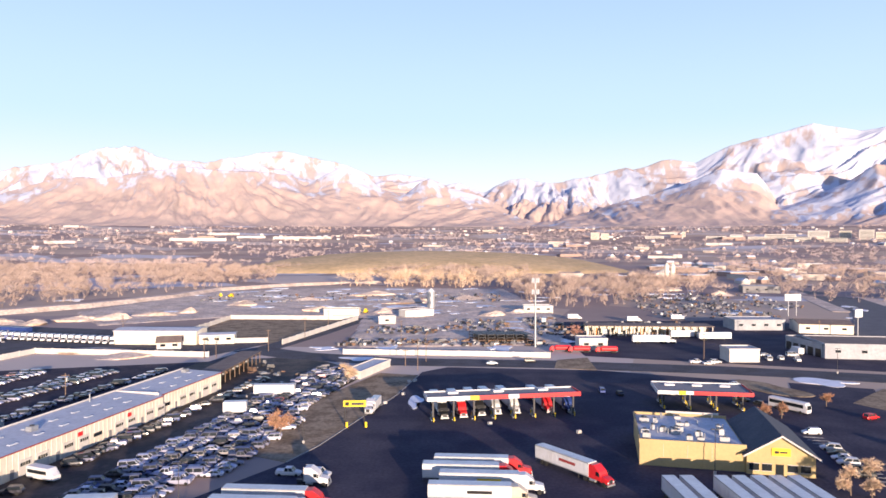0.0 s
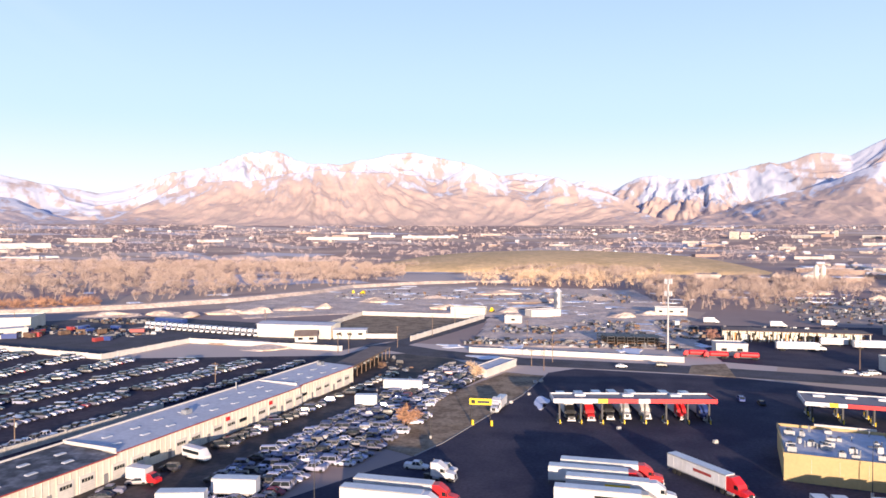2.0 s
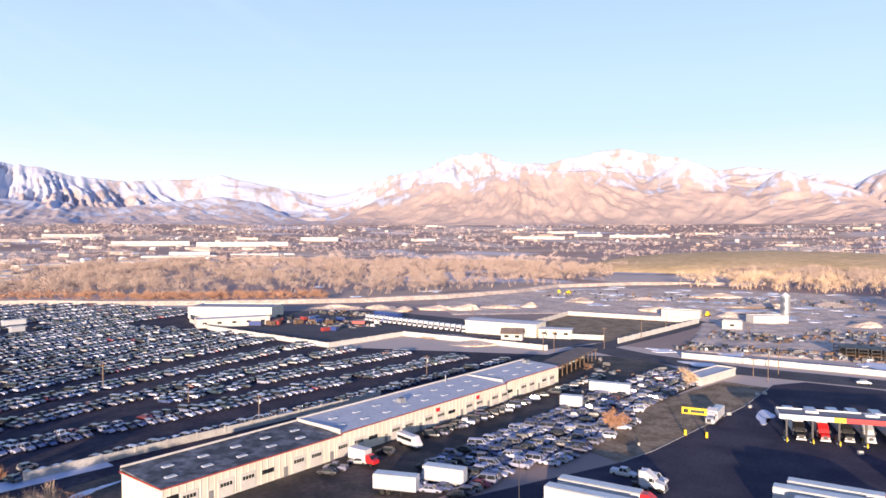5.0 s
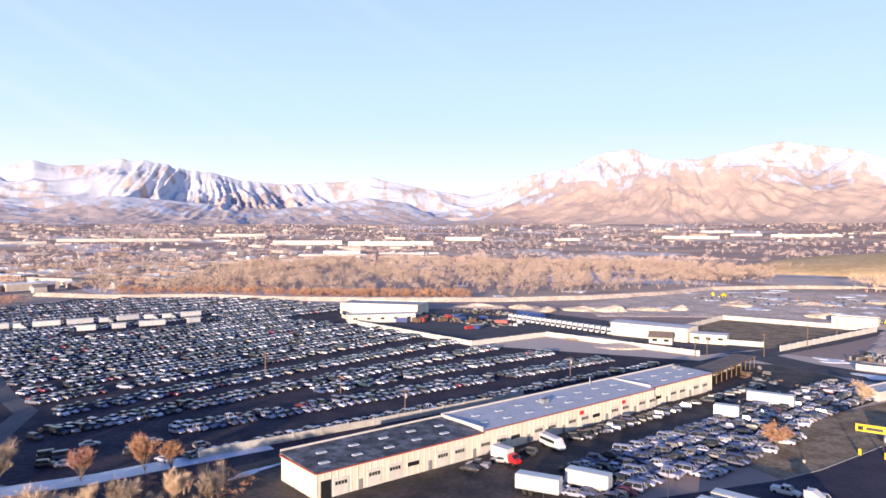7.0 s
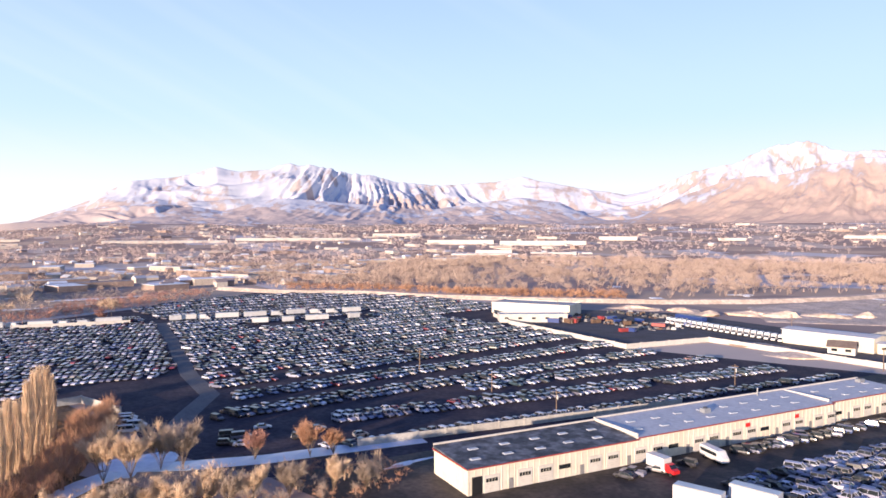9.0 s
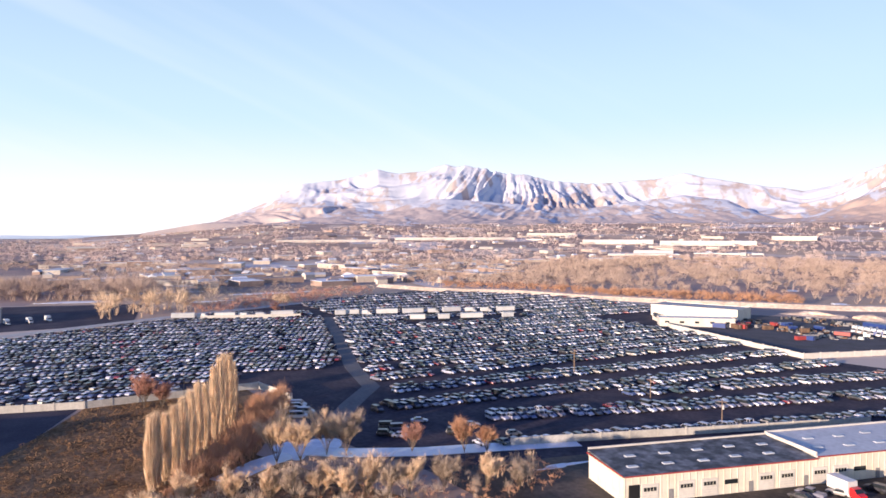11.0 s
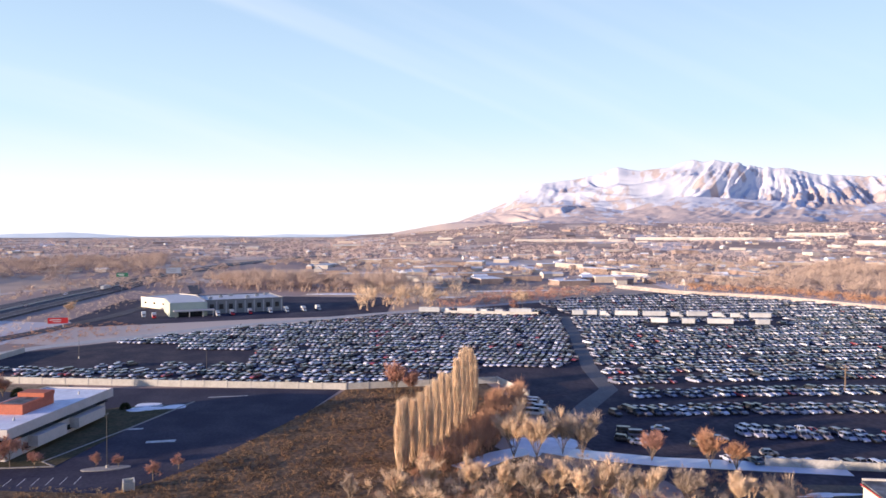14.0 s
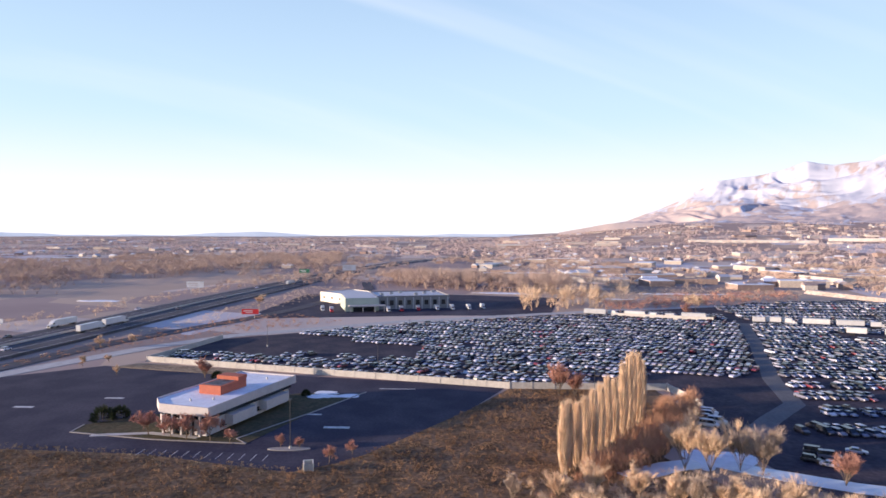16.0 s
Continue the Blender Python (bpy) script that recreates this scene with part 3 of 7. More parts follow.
solid("cross_road", ribbon([(-90, 318), (-62, 300), (-20, 286), (40, 281), (110, 268), (170, 250), (260, 205)], 17, -0.3, 0.08), ASPHALT_OLD, "wide grey asphalt cross road", "road", kind="structure")
solid("side_street", ribbon([(-92, 282), (-82, 318), (-66, 372), (-52, 430), (-20, 520)], 12, -0.3, 0.09), ASPHALT_OLD, "asphalt street running off between yards", "road", kind="structure")
solid("store_drive", ribbon([(118, 110), (112, 150), (118, 200), (135, 240)], 26, -0.3, 0.07), ASPHALT, "asphalt drive beside the store", "road", kind="structure")
HIGHWAY = [(190, 250), (235, 360), (298, 470), (352, 640), (408, 960), (470, 1400)]
solid("highway_verge", ribbon(HIGHWAY[2:], 58, -0.3, 0.2), SAND, "dry tan verges along the highway", "verge", kind="structure")
solid("east_highway", ribbon(HIGHWAY, 34, -0.3, 0.25), LANE_GREY, "broad grey divided highway", "road", kind="structure")
FREEWAY = [(60, -232), (-150, -232), (-300, -233), (-480, -240), (-700, -243), (-910, -246), (-1150, -225), (-1500, -150), (-2300, 120)]
solid("freeway", ribbon(FREEWAY, 40, -0.3, 1.2), ASPHALT_OLD, "wide grey freeway on a low bank", "road", kind="structure")
for off, w in ((-18.5, 0.25), (18.5, 0.25), (-9.5, 0.2), (9.5, 0.2)):
    solid("lane_line", ribbon([(x, y + off) for x, y in FREEWAY], w, 1.2, 1.24), WHITE_LINE, "white painted freeway line", "road marking", kind="structure")
solid("freeway_barrier", ribbon(FREEWAY, 0.6, 1.2, 2.1), CONCRETE, "concrete median barrier on the freeway", "barrier", kind="structure")
solid("ramp_road", ribbon([(-200, -205), (-300, -196), (-390, -172), (-450, -160), (-620, -150), (-760, -190)], 10, -0.3, 0.3), ASPHALT_OLD, "asphalt ramp beside the freeway", "road", kind="structure")
solid("frontage_road", ribbon([(-215, -196), (-290, -172), (-330, -150), (-395, -80), (-478, 55), (-520, 140)], 9, -0.3, 0.12), CONCRETE, "pale road along the edge of the car lot", "road", kind="structure")
sheet("shop_yard", [(-400, -160), (-430, -60), (-440, 10), (-560, 20), (-590, -120), (-560, -190), (-430, -178)], 0.10, ASPHALT, "asphalt yard round a grey shop", "pavement")

# ice, snow and earth
solid("frozen_ditch", Shape().prism(strip([(-150, 20), (-158, 30), (-163, 40), (-157, 50), (-150, 66), (-146, 82), (-140, 104)], 6.5), -0.3, 0.10), ICE, "pale blue frozen ditch with snow", "ditch", kind="structure")
SNOWS = [(-161, 40, 6.5, 7), (-255, -20, 3, 12), (-213, -62, 5, 9), (-128, 88, 1.6, 9), (-36, 292, 8, 4), (-52, 320, 10, 5), (60, 345, 10, 7), (48, 395, 4, 26),
         (10, 470, 22, 8), (-20, 520, 30, 10), (-70, 560, 40, 9), (40, 440, 14, 7), (-10, 400, 16, 4), (-90, 510, 24, 7), (60, 560, 20, 6), (200, 620, 22, 8), (150, 700, 30, 8),
         (-190, 640, 18, 8), (-150, 600, 30, 7), (230, 700, 30, 7), (-40, 620, 36, 8), (-330, 480, 10, 8), (-420, 560, 18, 10), (-300, 560, 14, 8), (140, 246, 8, 6),
         (-600, -30, 8, 40), (-560, 80, 7, 40), (-610, 120, 9, 40), (-330, -310, 8, 20), (-480, -330, 9, 26), (-660, 30, 8, 60), (-740, 60, 10, 70), (-700, 150, 9, 60), (-8, 214, 2, 6)]
puddle = random.Random(140)
SNOWS += [(puddle.uniform(-205, 60), puddle.uniform(455, 690), puddle.uniform(4, 15), puddle.uniform(4, 9)) for _ in range(34)]
SNOWS += [(puddle.uniform(-48, 62), puddle.uniform(312, 440), puddle.uniform(2, 6), puddle.uniform(3, 9)) for _ in range(16)]
SNOWS += [(puddle.uniform(70, 300), puddle.uniform(430, 760), puddle.uniform(3, 12), puddle.uniform(4, 10)) for _ in range(22)]
SNOWS += [(puddle.uniform(-900, -480), puddle.uniform(380, 900), puddle.uniform(4, 16), puddle.uniform(4, 10)) for _ in range(14)]
sn = random.Random(14)
for i, (x, y, rx, ry) in enumerate(SNOWS):
    many = 1 if rx < 9 and ry < 9 else 4
    blob = Shape()
    for j in range(many):
        k = 1.0 if many == 1 else sn.uniform(0.2, 0.5)
        blob.prism(lump(x + (j > 0) * sn.uniform(-0.8, 0.8) * rx, y + (j > 0) * sn.uniform(-0.8, 0.8) * ry, rx * k, max(ry * k, 1.5), 0, i * 7 + j, 60, 0.85), -0.3, (0.3 if y > 440 and x > -260 else 0.14) + 0.001 * i + 0.0003 * j)
    solid("snow_patch", blob, SNOW, "thin broken patch of old snow on the ground", "snow", "snow patches", "structure")
# churned sandy ground of the materials yard: tracks, spoil and ruts
YARD_EDGE = [(-250, 470), (-215, 650), (-100, 700), (60, 680), (75, 470), (60, 330), (-45, 322), (-52, 440), (-135, 445), (-200, 400)]
qx, qy = np.meshgrid(np.arange(-252, 78, 1.8), np.arange(320, 702, 1.8))
q_in = np.array([[inside(x, y, YARD_EDGE) for x in qx[0]] for y in qy[:, 0]])
qz = np.where(q_in, 0.05 + 1.1 * np.clip(fbm(qx / 7, qy / 7, 161, 3) - 0.34, 0, 1) + 0.8 * np.clip(fbm(qx / 40, qy / 30, 171, 2) - 0.5, 0, 1), -0.6)
tagged(new("quarry_ground", grid_mesh("quarry_ground", qx, qy, qz, SAND)), "pale sandy ground of a materials yard", "ground", kind="structure")
sheet("east_yard_pavement", [(62, 300), (60, 420), (200, 430), (225, 380), (180, 262)], 0.04, ASPHALT, "dark asphalt of the yards beyond the road", "pavement")
sheet("fleet_yard_pavement", [(-330, 300), (-287, 278), (-193, 260), (-181, 308), (-102, 298), (-84, 335), (-140, 375), (-260, 400), (-340, 350)], 0.05, ASPHALT_OLD, "asphalt of a walled fleet yard", "pavement")
sheet("grass_island", lump(112, 238, 7, 13, 25, 5, 30, 0.3), 0.2, VERGE, "kerbed island of dry grass beside the road", "island")
sheet("road_verge", [(128, 215), (150, 235), (205, 215), (235, 180), (150, 170)], 0.1, VERGE, "dry grass verge at the road bend", "verge")
sheet("east_verge", [(48, 290), (62, 296), (60, 268), (44, 272)], 0.1, VERGE, "dry verge between road and lot", "verge")
sheet("fenced_pavement", [(-136, 376), (-133, 433), (-53, 429), (-78, 330)], 0.08, VERGE, "bare brown ground inside a white wall", "ground")


def bank(name, pts, width, height, material, label):
    """A rounded earth bank along a line."""
    s = Shape()
    k = len(pts)
    rings = []
    for i, (x, y) in enumerate(pts):
        a, b = pts[max(i - 1, 0)], pts[min(i + 1, k - 1)]
        d = math.hypot(b[0] - a[0], b[1] - a[1])
        nx, ny = -(b[1] - a[1]) / d, (b[0] - a[0]) / d
        rings.append([(x + nx * w * width, y + ny * w * width, h * height - 0.3) for w, h in ((-0.5, 0), (-0.22, 1), (0.22, 1), (0.5, 0))])
    s.loft(rings)
    return solid(name, s, material, label, "bank", kind="structure")


bank("levee", [(-640, 240), (-570, 268), (-515, 322), (-450, 345), (-380, 388), (-305, 448), (-262, 505), (-230, 580), (-217, 660), (-150, 735), (-60, 770)], 18, 3.2, SAND, "long sandy levee lit by the sun")

# the grassy capped hill beyond the woods
hx, hy = np.meshgrid(np.linspace(-330, 330, 200), np.linspace(960, 1500, 170))
dome = np.clip(1 - ((hx + 20) / 300) ** 2, 0, 1) ** 0.6 * np.clip(1 - ((hy - 1230) / 265) ** 2, 0, 1) ** 0.6
tagged(new("grass_hill", grid_mesh("grass_hill", hx, hy, dome * 26 - 0.5 + 1.6 * (fbm(hx / 11, hy / 11, 151, 3) - 0.5), MEADOW)), "low smooth hill of yellow-green winter grass", "hill", kind="structure")

# earth heaps in the materials yard
HEAPS = [(-262, 410, 12, 4), (-240, 405, 10, 3.5), (-224, 425, 12, 4.5), (-205, 432, 11, 3.6), (-188, 452, 12, 4), (-172, 470, 9, 3), (-290, 400, 12, 3), (-150, 520, 16, 4), (-110, 560, 14, 3.5),
         (-40, 470, 9, 3), (34, 455, 10, 3.5), (52, 470, 9, 3), (-20, 545, 16, 4), (20, 575, 14, 4), (-60, 610, 20, 4), (215, 660, 14, 5), (170, 640, 10, 4), (245, 610, 12, 4), (-86, 480, 10, 3), (-230, 350, 8, 1.6), (-160, 310, 12, 1.8), (-135, 302, 14, 1.6)]
for i, (x, y, r, h) in enumerate(HEAPS):
    rr = random.Random(i + 50)
    rings = []
    stretch, h = rr.uniform(0.8, 1.7), h * rr.uniform(0.5, 0.95)
    for lv, (k, z) in enumerate(((1.0, -0.2), (0.62, 0.5), (0.28, 1.05), (0.06, 1.3))):
        o = lump(x + rr.uniform(-1.5, 1.5), y, r * k * stretch, r * k * 0.75, rr.uniform(0, 30), i * 5 + lv + 90, 16, 0.5)
        rings.append([(px, py, z * h) for px, py in o])
    solid("earth_mound", Shape().loft(rings), SAND, "loose heap of tan earth and gravel", "heap", "earth heaps")

# ---- walls and buildings ----


def frame_of(p, q):
    """Length and bearing of the line p-q."""
    return math.hypot(q[0] - p[0], q[1] - p[1]), math.degrees(math.atan2(q[1] - p[1], q[0] - p[0]))


def block_wall(pts, h, label, group="", t=0.3, material=WALL_WHITE):
    """A wall along a line: panels between pilasters, with a coping."""
    w = thing("boundary_wall", label, "wall", *pts[0], group=group, kind="structure")
    inv = w.matrix_world.inverted()
    for a, b in zip(pts, pts[1:]):
        L, ang = frame_of(a, b)
        n = max(1, round(L / 8))
        for k in range(n):
            u = (k + 0.5) / n
            part("wall_panel", Shape().box(a[0] + (b[0] - a[0]) * u - pts[0][0], a[1] + (b[1] - a[1]) * u - pts[0][1], -0.2, L / n - 0.02, t, h + 0.2 + 0.06 * math.sin(k * 2.1), ang), material, w)
        for k in range(n + 1):
            u = k / n
            part("pilaster", Shape().box(a[0] + (b[0] - a[0]) * u - pts[0][0], a[1] + (b[1] - a[1]) * u - pts[0][1], -0.2, 0.45, t + 0.18, h + 0.4, ang), material, w)
    return w


block_wall([(-340, 312), (-322, 295), (-287, 276), (-193, 258), (-181, 306), (-101, 297)], 2.3, "long white block wall round the fleet yard")
block_wall([(-44, 305), (7, 301), (46, 296)], 2.2, "long white block wall beside the road")
block_wall([(-136, 376), (-133, 433), (-53, 429), (-77, 331)], 2.6, "white block wall round an empty lot")
block_wall([(-103, 336), (-86, 338)], 2.4, "short white block wall")
block_wall([(-318, -150), (-259, -154), (-246, -88), (-231, -8), (-236, 44), (-214, 50)], 2.2, "pale wall along the edge of the car lot", material=CONCRETE)
block_wall([(-145, 88), (-119, 186)], 1.9, "low pale wall behind the long warehouse", material=CONCRETE)
block_wall([(-440, 48), (-425, 105)], 2.6, "white wall at the back of the car lot")


def roof_unit(parent, x, y, z, sx, sy, h, a=0.0):
    """A rooftop air unit: casing, fan collar and side grille."""
    u = part("air_unit", Shape().box(x, y, z + 0.15, sx, sy, h, a).box(x, y, z, sx * 0.9, sy * 0.9, 0.15, a), STEEL, parent, "pale metal rooftop air unit")
    part("fan_collar", Shape().tube((x, y, z + h + 0.14), (x, y, z + h + 0.35), min(sx, sy) * 0.35, min(sx, sy) * 0.35, 10), DARK_METAL, u)
    return u


# the long warehouse: three joined halls, stepping up, with a red eave line and a row of doors
def warehouse():
    p0, p1 = (-103.6, 88.0), (-74.2, 233.5)
    L, ang = frame_of(p0, p1)
    w = thing("long_warehouse", "long cream metal warehouse with red eave trim and roller doors", "warehouse", p0[0], p0[1], 0, ang)
    D = 15.0
    halls = [(0.0, 44.0, 5.3, ROOF_DARK), (44.0, 113.5, 5.7, ROOF_WHITE), (113.5, L, 5.7, ROOF_WHITE)]
    r = random.Random(4)
    for k, (x0, x1, h, roof) in enumerate(halls):
        d0 = 0.0 if k < 2 else 1.2
        wall = part("wall", Shape().prism([(x0 + 0.005, d0), (x1, d0), (x1, D), (x0 + 0.005, D)], -0.2, h), CREAM, w)
        # standing ribs of the metal cladding
        ribs = Shape()
        n = int((x1 - x0) / 1.55)
        for i in range(n + 1):
            ribs.box(x0 + 0.1 + (x1 - x0 - 0.2) * i / n, d0 - 0.04, 0, 0.14, 0.09, h - 0.3)
        if k == 0:
            for i in range(11):
                ribs.box(-0.04, 0.2 + 14.6 * i / 10, 0, 0.09, 0.14, h - 0.3)
        part("cladding_ribs", ribs, CREAM, wall)
        top = Shape().add([(x0 - 0.3 * (k == 0), d0 - 0.35, h), (x1 + 0.1, d0 - 0.35, h), (x1 + 0.1, D + 0.2, h + 0.55), (x0 - 0.3 * (k == 0), D + 0.2, h + 0.55),
                           (x0 - 0.3 * (k == 0), d0 - 0.35, h + 0.25), (x1 + 0.1, d0 - 0.35, h + 0.25), (x1 + 0.1, D + 0.2, h + 0.8), (x0 - 0.3 * (k == 0), D + 0.2, h + 0.8)],
                          [(3, 2, 1, 0), (4, 5, 6, 7), (0, 1, 5, 4), (1, 2, 6, 5), (2, 3, 7, 6), (3, 0, 4, 7)])
        rf = part("roof", top, roof, w, "dark stained membrane roof" if k == 0 else "pale membrane roof")
        part("eave_trim", Shape().box((x0 + x1) / 2, d0 - 0.42, h + 0.0, x1 - x0 + 0.1, 0.12, 0.26), RED_TRIM, w, "red eave trim")
        part("back_parapet", Shape().box((x0 + x1) / 2, D + 0.35, h - 0.5, x1 - x0 + 0.1, 0.25, 1.7), WALL_WHITE, w)
        if k:
            part("end_parapet", Shape().box(x0 + 0.05, (d0 + D) / 2, h + 0.3, 0.3, D - d0, 0.75), WALL_WHITE, w)
        else:
            part("end_trim", Shape().box(-0.36, D / 2, h - 0.02, 0.1, D + 0.6, 0.3), RED_TRIM, w)
        # skylights in two staggered rows
        m = int((x1 - x0) / 8)
        for i in range(m):
            for row in (4.2, 9.8):
                x = x0 + 4 + 8 * i + (2.5 if row > 5 else 0)
                if x < x1 - 2:
                    y = row + r.uniform(-0.4, 0.4)
                    part("skylight", Shape().box(x, y, h + 0.25 + 0.55 * (y + 0.35) / 15.5, 2.4, 1.1, 0.22, 0, 0, 0.85), SKYLIGHT, rf, "white plastic skylight")
    # doors and windows along the front
    x = 5.5
    k = 0
    while x < L - 4:
        d0 = 0.0 if x < 113 else 1.2
        kind = (0, 1, 0, 0, 2, 1, 0)[k % 7]
        if kind == 0:
            dr = part("roller_door", Shape().box(x, d0 - 0.06, 0.05, 3.6, 0.1, 3.5), WALL_WHITE, w, "closed pale roller door")
            part("door_ribs", sum_boxes([(x, d0 - 0.12, 0.55 + 0.5 * j, 3.5, 0.03, 0.05) for j in range(6)]), CREAM, dr)
            wd = part("window", Shape().box(x, d0 - 0.125, 2.15, 2.7, 0.05, 0.75), GLASS, dr, "dark window strip in the door")
            for q in (-0.7, 0, 0.7):
                part("mullion", Shape().box(x + q, d0 - 0.16, 2.15, 0.08, 0.03, 0.75), CREAM, wd)
        elif kind == 1:
            part("man_door", Shape().box(x, d0 - 0.06, 0.05, 1.0, 0.1, 2.1), GREY_BLOCK, w, "grey steel door")
        else:
            part("window", Shape().box(x, d0 - 0.06, 2.0, 3.0, 0.1, 0.9), GLASS, w, "dark window strip")
        x += (4.6, 3.4, 5.2, 4.9, 4.6, 3.6, 5.0)[k % 7]
        k += 1
    # black panel on the solid wall: the doorway's inner shade as colour
    dk = part("open_doorway", Shape().box(2.1, -0.05, 0.05, 2.3, 0.14, 3.6), BLACK, w, "black panel for the shade inside an open doorway")
    for x in (80, 98.5):
        part("wall_sign", Shape().box(x, -0.08, 3.7, 1.6, 0.1, 1.0), RED, w, "small red wall sign")
    roof_unit(w, 74, 8, 6.2, 2.2, 1.6, 1.0)
    part("roof_vent", Shape().tube((101, 14, 6), (101, 14, 8.6), 0.18, 0.18, 8), STEEL, w)
    roof_unit(w, L - 4, 12, 6.2, 2.4, 1.6, 1.0)
    # open-fronted rack shed behind the far end
    s = thing("rack_shed", "long open-fronted shed with dark racks of parts", "shed", -77.5, 240.0, 0, 87.0)
    part("roof", Shape().box(22, 4, 4.3, 45, 8.6, 0.35), BROWN_ROOF, s)
    part("back_wall", Shape().box(22, 8.1, -0.1, 45, 0.25, 4.4), TIMBER, s)
    for i in range(10):
        part("post", Shape().box(0.3 + 4.85 * i, 0.2, -0.1, 0.25, 0.25, 4.4), TIMBER, s)
    for z in (1.0, 2.3):
        part("shelf", Shape().box(22, 5, z, 44, 4, 0.12), DARK_METAL, s)
    for i in range(34):
        part("shelf_bin", Shape().box(1.2 + 1.26 * i, 4 + 0.4 * (i % 3), (1.12, 2.42)[i % 2], 0.95, 1.1, 0.75 + 0.1 * (i % 4)), (RUST, ORANGE, STEEL, DARK_METAL)[i % 4], s)


def sum_boxes(rows):
    s = Shape()
    for q in rows:
        s.box(*q)
    return s


warehouse()


def hall(name, label, category, p, q, depth, h, wall, roof, pitch=0.0, doors=0, windows=0, parapet=True, door_mat=None, group=""):
    """A plain hall with its front along p-q (front to the right of the way p to q); flat roof with parapet, or a gable along it."""
    L, ang = frame_of(p, q)
    w = thing(name, label, category, p[0], p[1], 0, ang, group)
    body = part("wall", Shape().prism([(0, 0), (L, 0), (L, depth), (0, depth)], -0.2, h), wall, w)
    if pitch:
        e = 0.5
        rf = Shape()
        for s0, s1 in ((-e, depth / 2), (depth + e, depth / 2)):
            rf.add([(-e, s0, h - 0.1), (L + e, s0, h - 0.1), (L + e, s1, h + pitch), (-e, s1, h + pitch), (-e, s0, h + 0.12), (L + e, s0, h + 0.12), (L + e, s1, h + pitch + 0.22), (-e, s1, h + pitch + 0.22)],
                   [(0, 1, 2, 3), (4, 5, 6, 7), (0, 1, 5, 4), (1, 2, 6, 5), (2, 3, 7, 6), (3, 0, 4, 7)])
        part("roof", rf, roof, w)
        gb = Shape()
        for x in (0.0, L):
            gb.add([(x - 0.05, 0, h), (x - 0.05, depth, h), (x - 0.05, depth / 2, h + pitch), (x + 0.05, 0, h), (x + 0.05, depth, h), (x + 0.05, depth / 2, h + pitch)], [(0, 1, 2), (5, 4, 3), (0, 3, 4, 1), (1, 4, 5, 2), (2, 5, 3, 0)])
        part("gable", gb, wall, w)
    else:
        part("roof", Shape().prism([(0.2, 0.2), (L - 0.2, 0.2), (L - 0.2, depth - 0.2), (0.2, depth - 0.2)], h, h + 0.15), roof, w)
        if parapet:
            part("parapet", sum_boxes([(L / 2, 0, h - 0.3, L + 0.3, 0.3, 0.85), (L / 2, depth, h - 0.3, L + 0.3, 0.3, 0.85), (0, depth / 2, h - 0.3, 0.3, depth - 0.31, 0.85), (L, depth / 2, h - 0.3, 0.3, depth - 0.31, 0.85)]), wall, w)
    for i in range(doors):
        x = L * (i + 0.5) / doors
        part("roller_door", Shape().box(x, -0.06, 0, min(3.6, L / doors * 0.7), 0.12, min(3.6, h * 0.75)), door_mat or WALL_WHITE, w)
    for i in range(windows):
        x = L * (i + 0.5) / windows
        part("window", Shape().box(x, -0.06, h * 0.45, min(2.2, L / windows * 0.6), 0.12, 1.1), GLASS, w)
    return w


b = hall("depot_hall", "big white metal depot hall with a flat roof", "depot", (-339, 309), (-290, 330), 24, 6.6, CREAM, ROOF_GREY, doors=3)
hall("depot_office", "low white block-built depot office", "office", (-297, 277), (-273, 309), 12, 4.4, WALL_WHITE, ROOF_WHITE, windows=5)
hall("fleet_shop", "long low cream fleet workshop", "workshop", (-158, 331), (-118, 330), 14, 6.6, CREAM, ROOF_WHITE, 0.6, doors=4)
hall("fleet_annex", "low cream annex of the fleet workshop", "workshop", (-117, 331), (-101, 334), 9, 4.4, CREAM, ROOF_WHITE, 0.5, windows=3)
hall("small_house", "small white house with a brown gable roof", "house", (-131, 315.5), (-121, 318.5), 8, 3.2, WALL_WHITE, BROWN_ROOF, 2.2, windows=2)
hall("low_white_shed", "low white walled enclosure by the verge", "shed", (-30, 251), (-21, 276), 7, 2.4, WALL_WHITE, ROOF_WHITE)


def arcade():
    p, q = (75.5, 360.5), (140, 357.3)
    L, ang = frame_of(p, q)
    w = thing("storage_arcade", "long low open-fronted storage row with lit bays", "storage row", p[0], p[1], 0, ang)
    part("back_wall", Shape().box(L / 2, 12, -0.2, L, 0.3, 5.4), CREAM, w)
    part("roof", Shape().box(L / 2, 6, 5.2, L + 1, 13.4, 0.4), BROWN_ROOF, w)
    for i in range(17):
        part("bay_pier", Shape().box(L * i / 16, 1, -0.2, 0.5, 0.8, 5.4), WALL_WHITE, w)
    r = random.Random(9)
    for i in range(16):
        for j in range(2):
            part("crate", Shape().box(L * (i + 0.3 + 0.4 * j) / 16, 4 + r.uniform(0, 3), 0, r.uniform(1, 1.8), r.uniform(1, 2), r.uniform(1.2, 3.8)), r.choice((CREAM, RUST, WHITE, ORANGE, BEIGE)), w)


arcade()
hall("red_trim_shop", "small white shop with a flat roof beside tanker trucks", "shop", (62.4, 315.5), (75.4, 315.7), 9, 5.0, WALL_WHITE, ROOF_GREY, windows=2)
hall("white_garage", "plain white block garage", "garage", (118.5, 285), (131, 285), 10, 5.2, WALL_WHITE, ROOF_GREY)
hall("tyre_shop", "long white workshop with dark open bays", "workshop", (163, 294), (215, 287), 26, 6.0, SHADED_METAL, BROWN_ROOF, windows=5)
